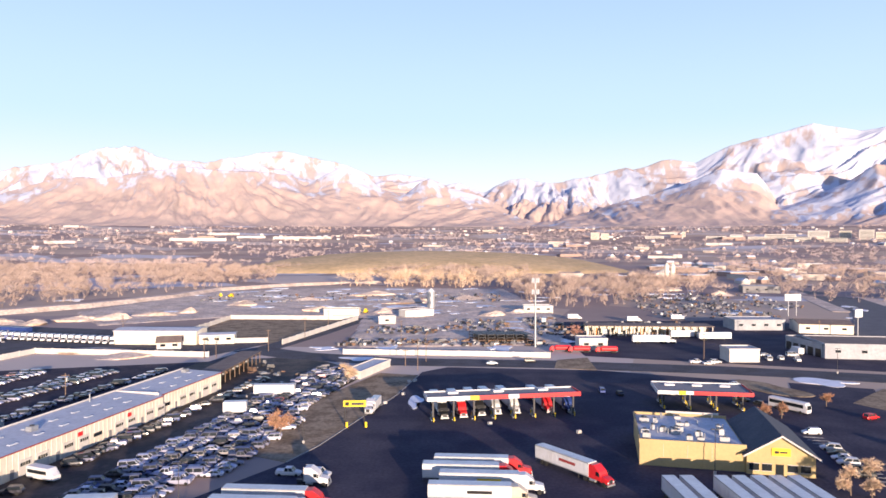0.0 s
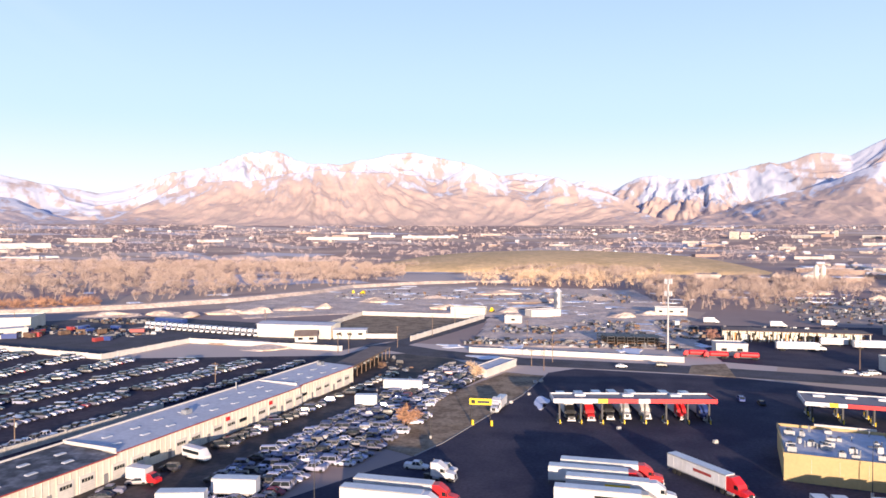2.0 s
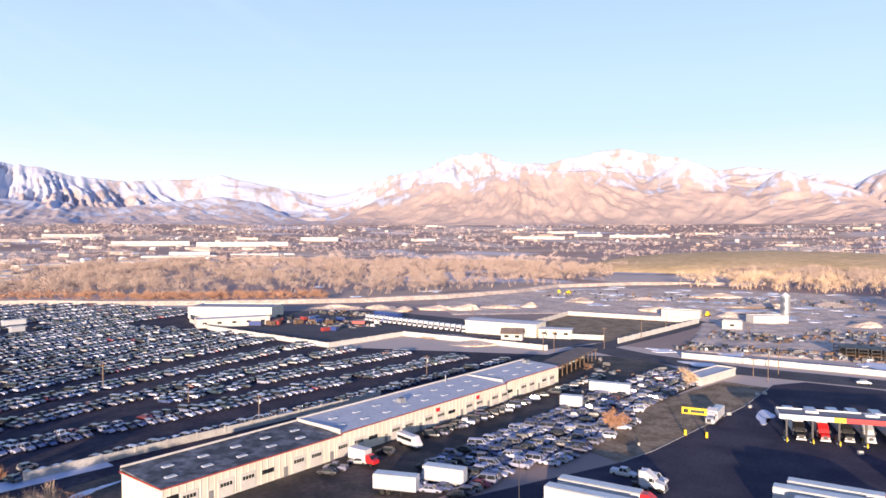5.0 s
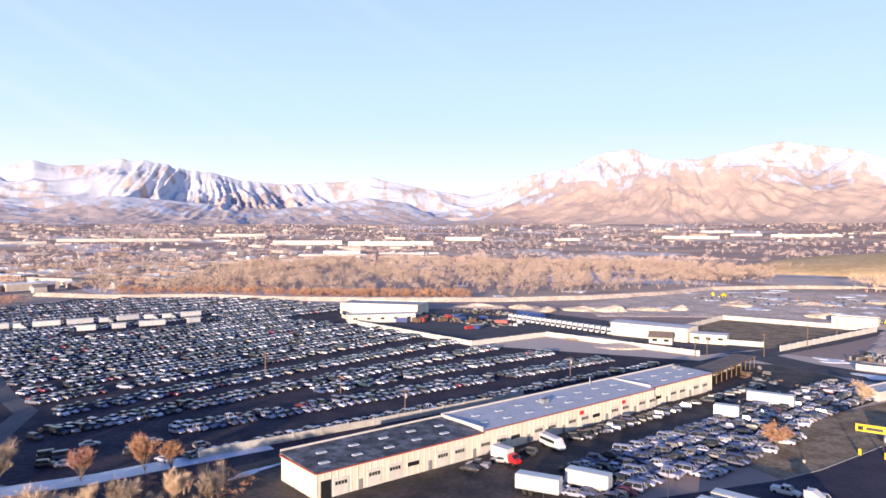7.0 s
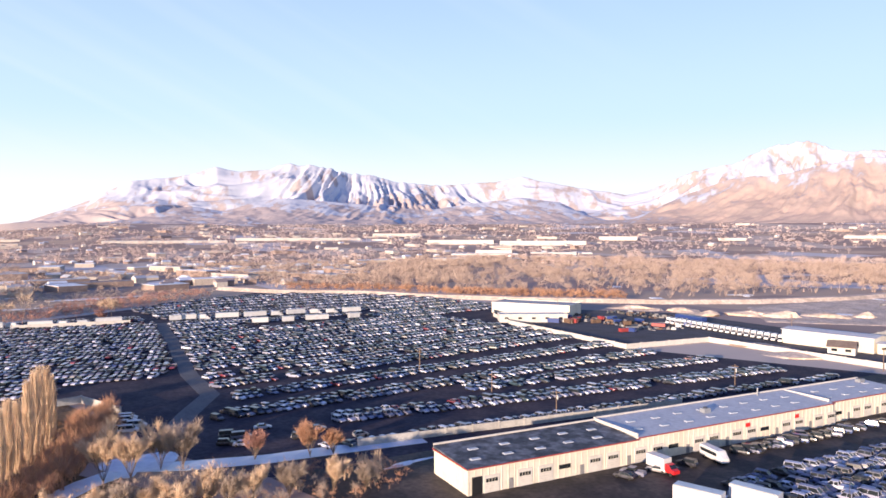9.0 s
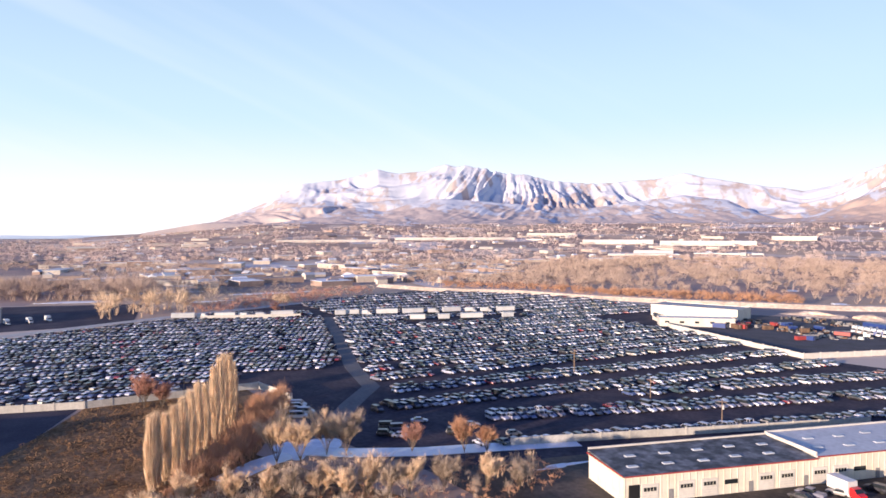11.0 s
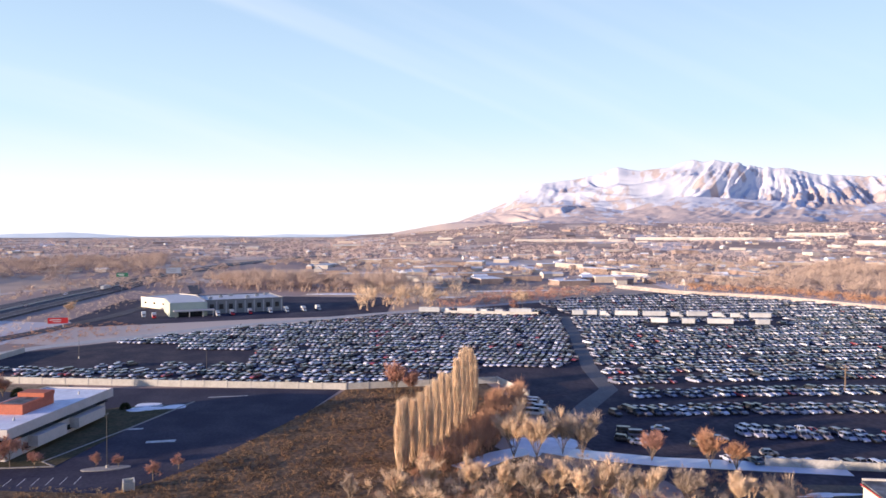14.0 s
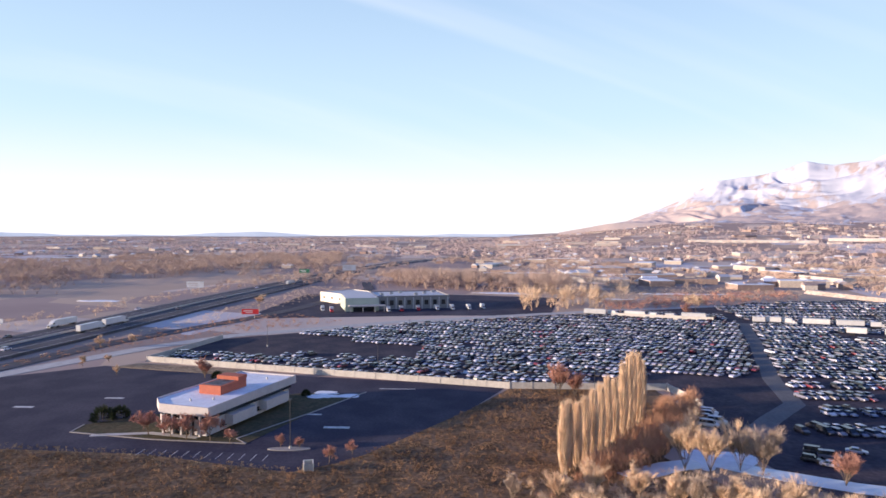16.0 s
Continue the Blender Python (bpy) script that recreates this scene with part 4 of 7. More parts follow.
# bays are black door panels; the shade inside them is only their colour
hall("open_bay_workshop", "white workshop wing with black panels for the shade in its open bays", "workshop", (160, 322), (162.8, 296), 8, 5.6, SHADED_METAL, BROWN_ROOF, doors=5, door_mat=BLACK)
hall("grey_store", "low grey store with a long flat roof", "store", (162, 383), (190, 383), 16, 5.5, SHADED_METAL, ROOF_GREY, windows=4)
hall("brown_roof_shop", "shop with a wide brown roof", "shop", (192, 372), (218, 366), 20, 5.0, CREAM, BROWN_ROOF, 1.6, windows=3)
hall("highway_depot", "long white depot beside the highway", "depot", (372, 560), (437, 548), 30, 8, SHADED_METAL, ROOF_WHITE, doors=6)
hall("highway_shed", "low grey shed beside the highway", "shed", (278, 640), (310, 634), 18, 6, GREY_BLOCK, ROOF_GREY, windows=4)


# the grey-green shop across the lane
def grey_shop():
    w = thing("home_store", "large grey and sage-green store with a flat white roof", "store", -456, -105, 0, 110.8)
    L = 50.0
    part("wall", Shape().prism([(0, 0), (L, 0), (L, 40), (0, 40)], -0.2, 8.4), GREY_BLOCK, w)
    part("roof", Shape().prism([(0.4, 0.4), (L - 0.4, 0.4), (L - 0.4, 39.6), (0.4, 39.6)], 8.4, 8.6), ROOF_WHITE, w)
    part("parapet", sum_boxes([(L / 2, 0, 8.2, L + 0.4, 0.4, 1.0), (L / 2, 40, 8.2, L + 0.4, 0.4, 1.0), (0, 20, 8.2, 0.4, 39.59, 1.0), (L, 20, 8.2, 0.4, 39.59, 1.0)]), GREY_BLOCK, w)
    for i in range(8):
        part("window", Shape().box(4 + 6 * i, -0.08, 3.0, 2.6, 0.16, 3.2), GLASS, w, "tall dark window")
    for i in range(9):
        part("pilaster", Shape().box(1 + 6 * i, -0.12, 0, 0.7, 0.25, 8.1), LILAC_GREY, w)
    part("entrance_block", Shape().prism([(-22, -8), (-0.01, -8), (-0.01, 30), (-22, 30)], -0.2, 8.8), GREEN_GREY, w, "sage-green entrance block")
    part("entrance_roof", Shape().prism([(-21.6, -7.6), (-0.4, -7.6), (-0.4, 29.6), (-21.6, 29.6)], 8.8, 9.0), ROOF_WHITE, w)
    part("entrance_canopy", Shape().prism([(-20, -13), (4, -13), (4, -8.01), (-20, -8.01)], 3.6, 4.4), LILAC_GREY, w)
    for x in (-19, -11, -3, 3):
        part("column", Shape().box(x, -12.6, -0.2, 0.5, 0.5, 3.8), LILAC_GREY, w)
    part("glass_front", Shape().box(-10, -8.06, 0.1, 14, 0.1, 3.2), GLASS, w)
    for i in range(6):
        roof_unit(w, 5 + 8 * i, 12 + 9 * (i % 3), 8.6, 2.4, 2.0, 1.2)


grey_shop()
hall("nursery_annex", "low cream annex behind the store", "annex", (-505, -160), (-478, -128), 30, 7, CREAM, ROOF_WHITE, windows=4)


# the office block in its car park
def office():
    p = (-163.5, -81.0)
    L, ang = frame_of(p, (-205.5, -73.0))
    w = thing("office_block", "two-storey grey precast office block with ribbon windows", "office", p[0], p[1], 0, ang)
    W = 20.0
    out = lambda m: [(m, m), (L - m, m), (L - m, W - m), (5 - m * 0.4, W - m), (m, W - 5 - m * 0.4)]
    part("lower_wall", Shape().prism(out(1.6), -0.2, 4.2), LILAC_GREY, w)
    part("ribbon_window", Shape().prism(out(1.1), 4.2, 5.5), GLASS, w, "dark ribbon window")
    part("upper_band", Shape().prism(out(0.0), 5.5, 7.4), LILAC_GREY, w)
    part("roof", Shape().prism(out(0.35), 7.4, 7.46), SNOW, w, "flat roof with frost and thin snow")
    rim = Shape()
    o, i = out(0.0), out(0.3)
    for k in range(5):
        rim.prism([o[k], o[(k + 1) % 5], i[(k + 1) % 5], i[k]], 7.4, 7.85)
    part("parapet", rim, LILAC_GREY, w)
    part("lower_window", Shape().box(L / 2, 1.56, 1.0, L - 14, 0.12, 1.3), GLASS, w)
    part("bay_wall", Shape().prism([(9, -1.0), (20, -1.0), (20, 1.55), (9, 1.55)], 1.4, 4.0), LILAC_GREY, w)
    part("bay_wall", Shape().prism([(25, -1.0), (37, -1.0), (37, 1.55), (25, 1.55)], 1.4, 4.0), LILAC_GREY, w)
    part("entrance_glass", Shape().box(1.55, 9, 0.1, 0.12, 7, 3.6), GLASS, w)
    for k in range(5):
        part("column", Shape().box(0.6, 3 + 2.8 * k, -0.2, 0.5, 0.5, 5.7), LILAC_GREY, w)
    ph = part("penthouse", Shape().prism([(14, 6.5), (26, 6.5), (26, 13.5), (14, 13.5)], 7.46, 9.9), BRICK_RED, w, "red brick rooftop penthouse")
    part("penthouse_well", Shape().prism([(15, 7.3), (23, 7.3), (23, 12.7), (15, 12.7)], 9.9, 9.93), ROOF_DARK, ph)
    part("penthouse_block", Shape().prism([(22, 6.4), (26.2, 6.4), (26.2, 13.6), (22, 13.6)], 9.94, 11.0), BRICK_RED, ph)
    for x, y in ((6, 10), (32, 12), (9, 5), (36, 6)):
        part("roof_vent", Shape().tube((x, y, 7.4), (x, y, 8.2), 0.25, 0.25, 8), STEEL, w)


office()


# truck stop: store with gable front
def store():
    p, q = (44.8, 156.6), (81.0, 148.6)
    L, ang = frame_of(p, q)
    w = thing("travel_store", "yellow stucco travel store with a dark gabled entrance", "store", p[0], p[1], 0, ang)
    X, D = 22.6, 25.0
    part("wall", Shape().prism([(0, 0), (X, 0), (X, D), (0, D)], -0.2, 5.4), YELLOW_WALL, w)
    part("roof", Shape().prism([(0.35, 0.35), (X - 0.35, 0.35), (X - 0.35, D - 0.35), (0.35, D - 0.35)], 5.4, 5.5), ROOF_WHITE, w)
    part("parapet", sum_boxes([(X / 2, 0, 5.2, X + 0.3, 0.35, 0.9), (X / 2, D, 5.2, X + 0.3, 0.35, 0.9), (0, D / 2, 5.2, 0.35, D - 0.36, 0.9)]), YELLOW_WALL, w)
    part("wall_seam", sum_boxes([(5.2 * k, -0.03, 2.2, 0.08, 0.06, 3.0) for k in range(1, 4)]), BEIGE, w)
    # gabled hall
    G0, G1, e = X + 0.01, L - 0.6, 0.9
    part("gable_wall", Shape().prism([(G0, -1.0), (G1, -1.0), (G1, D), (G0, D)], -0.2, 4.6), YELLOW_WALL, w)
    mid, top = (G0 + G1) / 2, 8.8
    for y in (-0.94, D - 0.1):
        part("gable", Shape().add([(G0, y - 0.06, 4.6), (G1, y - 0.06, 4.6), (mid, y - 0.06, top), (G0, y + 0.06, 4.6), (G1, y + 0.06, 4.6), (mid, y + 0.06, top)], [(0, 1, 2), (5, 4, 3), (0, 3, 4, 1), (1, 4, 5, 2), (2, 5, 3, 0)]), YELLOW_WALL, w)
    for s, x0 in ((-1, G0 - e), (1, G1 + e)):
        z0 = 4.6 - (top - 4.6) * e / (mid - G0)
        part("roof_slope", Shape().add([(x0, -2, z0), (mid, -2, top), (mid, D, top), (x0, D, z0), (x0, -2, z0 + 0.25), (mid, -2, top + 0.25), (mid, D, top + 0.25), (x0, D, z0 + 0.25)],
                                       [(0, 1, 2, 3), (4, 5, 6, 7), (0, 1, 5, 4), (1, 2, 6, 5), (2, 3, 7, 6), (3, 0, 4, 7)]), SHINGLE, w, "dark blue shingle roof slope")
        part("bargeboard", Shape().add([(x0, -2.12, z0 - 0.1), (mid, -2.12, top - 0.1), (mid, -2.12, top + 0.3), (x0, -2.12, z0 + 0.3), (x0, -2.01, z0 - 0.1), (mid, -2.01, top - 0.1), (mid, -2.01, top + 0.3), (x0, -2.01, z0 + 0.3)],
                                       [(0, 1, 2, 3), (4, 5, 6, 7), (0, 1, 5, 4), (1, 2, 6, 5), (2, 3, 7, 6), (3, 0, 4, 7)]), WALL_WHITE, w)
    sg = part("store_sign", Shape().box(mid, -1.1, 4.4, 3.8, 0.14, 1.7), YELLOW, w, "yellow wall sign")
    part("sign_bars", sum_boxes([(mid - 0.9, -1.19, 4.9, 0.9, 0.03, 0.6), (mid + 0.5, -1.19, 5.0, 1.5, 0.03, 0.4)]), BLACK, sg)
    for k in range(5):
        if k != 2:
            wd = part("window", Shape().box(G0 + 1.5 + 2.6 * k, -1.06, 1.0, 2.0, 0.12, 1.5), GLASS, w, "dark shop window")
            part("window_frame", sum_boxes([(G0 + 1.5 + 2.6 * k, -1.1, 0.9, 2.2, 0.16, 0.1), (G0 + 1.5 + 2.6 * k, -1.1, 2.5, 2.2, 0.16, 0.1)]), WALL_WHITE, wd)
    part("entrance_door", Shape().box(G0 + 6.7, -1.06, 0.02, 1.6, 0.12, 2.5), GLASS, w, "dark glass entrance door")
    r = random.Random(12)
    for k in range(22):
        roof_unit(w, 1.5 + r.uniform(0, 19), 2 + r.uniform(0, 21), 5.5, r.uniform(0.8, 2.4), r.uniform(0.8, 2.0), r.uniform(0.5, 1.3))
    for k in range(10):
        x, y = 1.5 + r.uniform(0, 19), 2 + r.uniform(0, 21)
        part("roof_pipe", Shape().tube((x, y, 5.4), (x, y, 6.4 + r.uniform(0, .6)), 0.15, 0.15, 6), STEEL, w)
    part("rear_screen", Shape().box(14.5, D + 0.4, 0, 13, 0.3, 6.6), WALL_WHITE, w)


store()


def fuel_canopy(label, p, q, depth, top, fascia, bays, bright):
    """A forecourt roof on paired columns with a coloured fascia."""
    L, ang = frame_of(p, q)
    w = thing("fuel_canopy", label, "canopy", p[0], p[1], 0, ang, "fuel canopies")
    slab = part("roof_slab", Shape().box(L / 2, depth / 2, top - fascia + 0.25, L - 0.5, depth - 0.5, fascia - 0.6), GREY_BLOCK, w, "flat grey canopy roof")
    x = 0.0
    for frac, m in bright:
        part("fascia_panel", Shape().box((x + frac / 2) * L, 0, top - fascia, frac * L - 0.02, 0.22, fascia), m, w, {RED: "red fascia panel", WHITE: "white fascia panel", YELLOW: "yellow fascia panel"}[m])
        x += frac
    part("rear_fascia", Shape().box(L / 2, depth, top - fascia, L, 0.22, fascia), WHITE, w)
    for x in (0, L):
        part("side_fascia", Shape().box(x, depth / 2, top - fascia, 0.22, depth - 0.24, fascia), WHITE if x == 0 else RED, w)
    for k in range(3):
        part("roof_hump", Shape().box(L * (0.18 + 0.3 * k), depth * 0.7, top - 0.35, 3.0, 1.6, 0.5), WHITE, slab)
    for k in range(bays):
        x = L * (k + 0.3) / (bays - 0.4)
        for y in ((1.4,) if depth < 10 else (3, depth - 3)):
            part("column", Shape().box(x, y, -0.1, 0.45, 0.45, top - fascia + 0.5), DARK_METAL, w)
            pump = part("fuel_pump", Shape().box(x, y + 1.3, 0.2, 0.6, 1.0, 1.9).box(x, y + 1.3, 0, 1.1, 3.2, 0.2), STEEL, w, "grey fuel pump on an island")
            part("pump_screen", Shape().box(x - 0.32, y + 1.3, 1.1, 0.04, 0.6, 0.6), BLACK, pump)
            for dy in (-1.4, 3.2):
                part("bollard", Shape().tube((x, y + dy, -0.1), (x, y + dy, 1.15), 0.16, 0.16, 8), YELLOW, w, "yellow steel bollard")
    return w


fuel_canopy("long truck fuel canopy with red and white fascia", (-4.3, 192.6), (40.0, 200.0), 7.5, 7.0, 1.2, 8, [(0.27, WHITE), (0.06, YELLOW), (0.19, RED), (0.07, WHITE), (0.41, RED)])
fuel_canopy("car fuel canopy with red and white fascia", (64.4, 206.5), (91.5, 202.5), 13.5, 6.0, 1.1, 4, [(0.22, WHITE), (0.08, YELLOW), (0.08, WHITE), (0.62, RED)])

# ---- vehicles ----


def wheel_mesh(name, r, w, n=12):
    s = Shape()
    ring = lambda x, k: [(r * k * math.cos(2 * math.pi * i / n), x, r * k * math.sin(2 * math.pi * i / n)) for i in range(n)]
    s.loft([ring(-w / 2, 0.9), ring(-w * 0.35, 1.0), ring(w * 0.35, 1.0), ring(w / 2, 0.9)])
    return s.mesh(name, TYRE)


CAR_KINDS = {  # length, width, belt, roof, and the cabin along the length at belt (rear, front) and at roof (rear, front)
    "sedan": (4.75, 1.82, 0.92, 1.44, -1.75, 1.05, -1.05, 0.35),
    "suv": (4.7, 1.88, 1.05, 1.74, -2.2, 1.1, -1.9, 0.45),
    "pickup": (5.6, 1.98, 1.08, 1.84, -0.85, 1.35, -0.65, 0.75),
    "van": (5.2, 1.98, 1.12, 2.0, -2.5, 1.75, -2.4, 0.95),
    "hatchback": (4.1, 1.75, 0.93, 1.48, -1.95, 1.0, -1.35, 0.3),
}


def car_shapes(kind, pillars=True):
    """Body, glass and wheel places of a car that faces +x."""
    L, W, belt, roof, r0, f0, r1, f1 = CAR_KINDS[kind]
    h = L / 2
    body = Shape()

    def ring(x, w, z0, z1):
        k = w / 2
        return [(x, -k * 0.9, z0), (x, k * 0.9, z0), (x, k, (z0 + z1) / 2), (x, k * 0.93, z1), (x, -k * 0.93, z1), (x, -k, (z0 + z1) / 2)]
    tail = belt - (0.06 if kind in ("sedan", "pickup") else 0.0)
    body.loft([ring(-h, W * 0.86, 0.4, tail - 0.12), ring(-h + 0.18, W * 0.96, 0.26, tail), ring(r0, W, 0.24, belt), ring(f0, W, 0.24, belt), ring(h - 0.5, W * 0.97, 0.26, belt - 0.16), ring(h - 0.06, W * 0.86, 0.34, belt - 0.3), ring(h, W * 0.8, 0.42, belt - 0.42)])
    k1 = W * 0.40
    # roof skin and four pillars
    body.loft([[(r1, -k1, roof - 0.07), (r1, k1, roof - 0.07), (r1, k1 * 0.9, roof), (r1, -k1 * 0.9, roof)], [(f1, -k1, roof - 0.07), (f1, k1, roof - 0.07), (f1, k1 * 0.9, roof), (f1, -k1 * 0.9, roof)]])
    if kind == "pickup":
        body.box((-h + r0) / 2, 0, belt - 0.02, abs(-h - r0) - 0.2, W * 0.9, 0.16)
    glass = Shape()
    kb = W * 0.455
    lo = [(r0 + 0.06, -kb), (f0 - 0.04, -kb), (f0 - 0.04, kb), (r0 + 0.06, kb)]
    hi = [(r1 + 0.03, -k1 * 0.98), (f1 - 0.03, -k1 * 0.98), (f1 - 0.03, k1 * 0.98), (r1 + 0.03, k1 * 0.98)]
    glass.add([(x, y, belt - 0.02) for x, y in lo] + [(x, y, roof - 0.06) for x, y in hi], [(0, 1, 5, 4), (1, 2, 6, 5), (2, 3, 7, 6), (3, 0, 4, 7)])
    for sx, (xb, xt) in (((1), (f0, f1)), ((-1), (r0, r1)), (0, ((r0 + f0) / 2 - 0.1, (r1 + f1) / 2))):
        for sy in (-1, 1) if pillars else ():
            a, b = (xb, sy * (kb + 0.01), belt - 0.02), (xt, sy * (k1 + 0.01), roof - 0.06)
            body.tube(a, b, 0.07, 0.06, 4, caps=False)
    wheels = [(-h + 0.9, -W / 2 + 0.1), (-h + 0.9, W / 2 - 0.1), (h - 0.95, -W / 2 + 0.1), (h - 0.95, W / 2 - 0.1)]
    return body, glass, wheels, L, W, belt


LAMP_RED = mat("tail_lamp_plastic", (0.35, 0.02, 0.02), 0.3, var=0.02)
LAMP_CLEAR = mat("headlamp_plastic", (0.7, 0.72, 0.74), 0.15, var=0.02)
WHEEL = wheel_mesh("wheel", 0.33, 0.22)
CAR_PARTS = {}
for kind in CAR_KINDS:
    body, glass, wheels, L, W, belt = car_shapes(kind)
    lamp_r, lamp_f = Shape(), Shape()
    lamp_r.box(-L / 2 + 0.04, 0, belt - 0.32, 0.06, 0.32, 0.16)
    lamp_f.box(L / 2 - 0.08, 0, belt - 0.5, 0.10, 0.36, 0.13)
    CAR_PARTS[kind] = (body.mesh("body", PAINT_OB), glass.mesh("window_glass", GLASS), wheels, lamp_r.mesh("tail_lamp", LAMP_RED), lamp_f.mesh("headlamp", LAMP_CLEAR), W)
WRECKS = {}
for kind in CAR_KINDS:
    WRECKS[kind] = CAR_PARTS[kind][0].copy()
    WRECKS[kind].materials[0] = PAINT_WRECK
CAR_LABEL = {"sedan": "parked four-door sedan with dusty paint", "suv": "parked tall sport utility car with dusty paint", "pickup": "parked pickup truck with an open bed",
             "van": "parked passenger van with long windows", "hatchback": "parked small hatchback car with dusty paint"}


def car(kind, x, y, a, group, label="", paint=None, z=0.05):
    t = thing("car" if kind in ("sedan", "suv", "hatchback") else kind + ("_truck" if kind == "pickup" else ""), label or CAR_LABEL[kind], "car" if kind in ("sedan", "suv", "hatchback") else kind, x, y, z, a, group)
    body, glass, wheels, lr, lf, W = CAR_PARTS[kind]
    b = part("body", body, None, t)
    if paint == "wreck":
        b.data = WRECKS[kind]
    elif paint:
        b.data = body.copy()
        b.data.materials[0] = paint
    part("window_glass", glass, None, t)
    for wx, wy in wheels:
        part("wheel", WHEEL, None, t).location = (wx, wy, 0.33)
    for s in (-1, 1):
        part("tail_lamp", lr, None, t).location = (0, s * W * 0.33, 0)
        part("headlamp", lf, None, t).location = (0, s * W * 0.28, 0)
    return t


class Fleet:
    """Many cars joined in one mesh."""

    def __init__(self):
        self.v, self.f, self.m, self.tone, self.n, self.store = [], [], [], [], 0, {}

    def add(self, kind, x, y, a, tone, z=0.05):
        if kind not in self.store:
            body, glass, wheels, L, W, belt = car_shapes(kind, False)
            s = Shape()
            s.add(body.v, body.f, 0)
            s.add(glass.v, glass.f, 1)
            for wx, wy in wheels:
                s.tube((wx, wy - 0.1, 0.33), (wx, wy + 0.1, 0.33), 0.33, 0.33, 6, 2)
            self.store[kind] = (np.array(s.v), s.f, s.m)
        v, f, m = self.store[kind]
        c, s = math.cos(radians(a)), math.sin(radians(a))
        w = v @ np.array([[c, s, 0], [-s, c, 0], [0, 0, 1]]) + (x, y, z)
        k = self.n
        self.v.append(w)
        self.f.extend([tuple(i + k for i in q) for q in f])
        self.m.extend(m)
        self.tone.extend([tone] * len(f))
        self.n += len(v)

    def done(self, name, label):
        me = bpy.data.meshes.new(name)
        me.from_pydata(np.concatenate(self.v).tolist(), [], self.f)
        for q in (PAINT_TONE, GLASS, TYRE):
            me.materials.append(q)
        me.polygons.foreach_set("material_index", self.m)
        at = me.attributes.new("tone", 'FLOAT', 'FACE')
        at.data.foreach_set("value", self.tone)
        me.update()
        return tagged(new(name, me), label, "cars", kind="stuff")


PICK = ["sedan"] * 5 + ["suv"] * 4 + ["hatchback"] * 2 + ["pickup"] * 2 + ["van"]
rng = random.Random(21)
LANE_LINE = [(-172, 46), (-203, 66), (-222, 79), (-257, 84), (-300, 94), (-346, 105), (-420, 121)]


def lane_y(x):
    return float(np.interp(-x, [-p[0] for p in LANE_LINE], [p[1] for p in LANE_LINE]))


def row_spots(p, q, step, double=True, lean=0.0, fill=0.93):
    """Parking spots along a row, one or two deep, leaning by some degrees."""
    L, ang = frame_of(p, q)
    ux, uy = math.cos(radians(ang)), math.sin(radians(ang))
    out = []
    for k in range(int(L / step)):
        for side in ((-1, 1) if double else (1,)):
            if rng.random() > fill - 0.25 * (math.sin(k * 0.21 + p[0]) > 0.86):
                continue
            d = k * step + rng.uniform(-0.2, 0.2) + (step / 2 if side > 0 else 0)
            off = side * (2.75 if double else 0) + rng.uniform(-0.5, 0.5)
            out.append((p[0] + ux * d - uy * off, p[1] + uy * d + ux * off, ang + 90 * side + lean + rng.uniform(-6, 6)))
    return out


def clear_strip(x, y):
    """The strip where the trailers stand."""
    return abs(x + 441 - (y - 60) * 0.257) < 8 and y < 250 or -386 < x < -358 and 152 < y < 234


spots = []
# block beyond the field wall: rows parallel to it
nx, ny = -0.984, 0.18
for d in [4.5] + [17 + 14.6 * k for k in range(16)]:
    p = (-258 + nx * d - 0.18 * 10, -150 + ny * d - 9.84)
    q = (p[0] + 0.18 * 330, p[1] + 0.984 * 330)
    for x, y, a in row_spots(p, q, 2.75, d > 5, -28, 0.94 if d > 40 else 0.86):
        inset = inside(x + 3, y, CAR_LOT) and inside(x - 3, y - 3, CAR_LOT) and inside(x - 3, y + 3, CAR_LOT)
        if inset and not clear_strip(x, y) and y < lane_y(x) - 4.5 and not (x > -252 and y > 20) and not (d < 35 and y > 40) and not (38 < d < 66 and y < -48) and not (24 < d < 38 and y < -112) and not (66 < d < 80 and y < -85) and not (30 < d < 34 and y < -60 and rng.random() < 0.7):
            spots.append((x, y, a))
# block behind the warehouse: rows that fan out
ROWS = [((-149, 80), (-107, 268), False), ((-170, 96), (-127, 266), True), ((-176, 150), (-154, 264), True), ((-193, 70), (-181, 262), True), ((-213, 84), (-206, 264), True)]
for k in range(19):
    x0 = -233 - 17.2 * k
    ROWS.append(((x0, lane_y(x0) + 4), (x0 - 0.06 * (k + 1) * 10, 350), True))
for p, q, dbl in ROWS:
    for x, y, a in row_spots(p, q, 2.8, dbl, 24, 0.93):
        if inside(x - 2, y + 4, CAR_LOT) and inside(x + 4, y, CAR_LOT) and y > lane_y(x) + 4 and not (x < -286 and y > 298 and x > -345) and not (-270 > x > -345 and y > 268 and y < 345) and not clear_strip(x, y):
            spots.append((x, y, a))
for x, y, a in ((-166, 63, 60), (-169, 68, 75), (-174, 76, 70), (-160, 80, 65), (-164, 87, 70), (-163, 66, 60), (-152, 93, 80), (-172, 66, 70)):
    spots.append((x, y, a))

# salvage yard: cars jammed in uneven ranks
DENSE = [(-74, 120), (-60, 120), (-50, 146), (-44, 172), (-40, 196), (-36, 226), (-30, 256), (-46, 282), (-60, 262), (-63, 230), (-68, 190), (-74, 150)]
salv = []
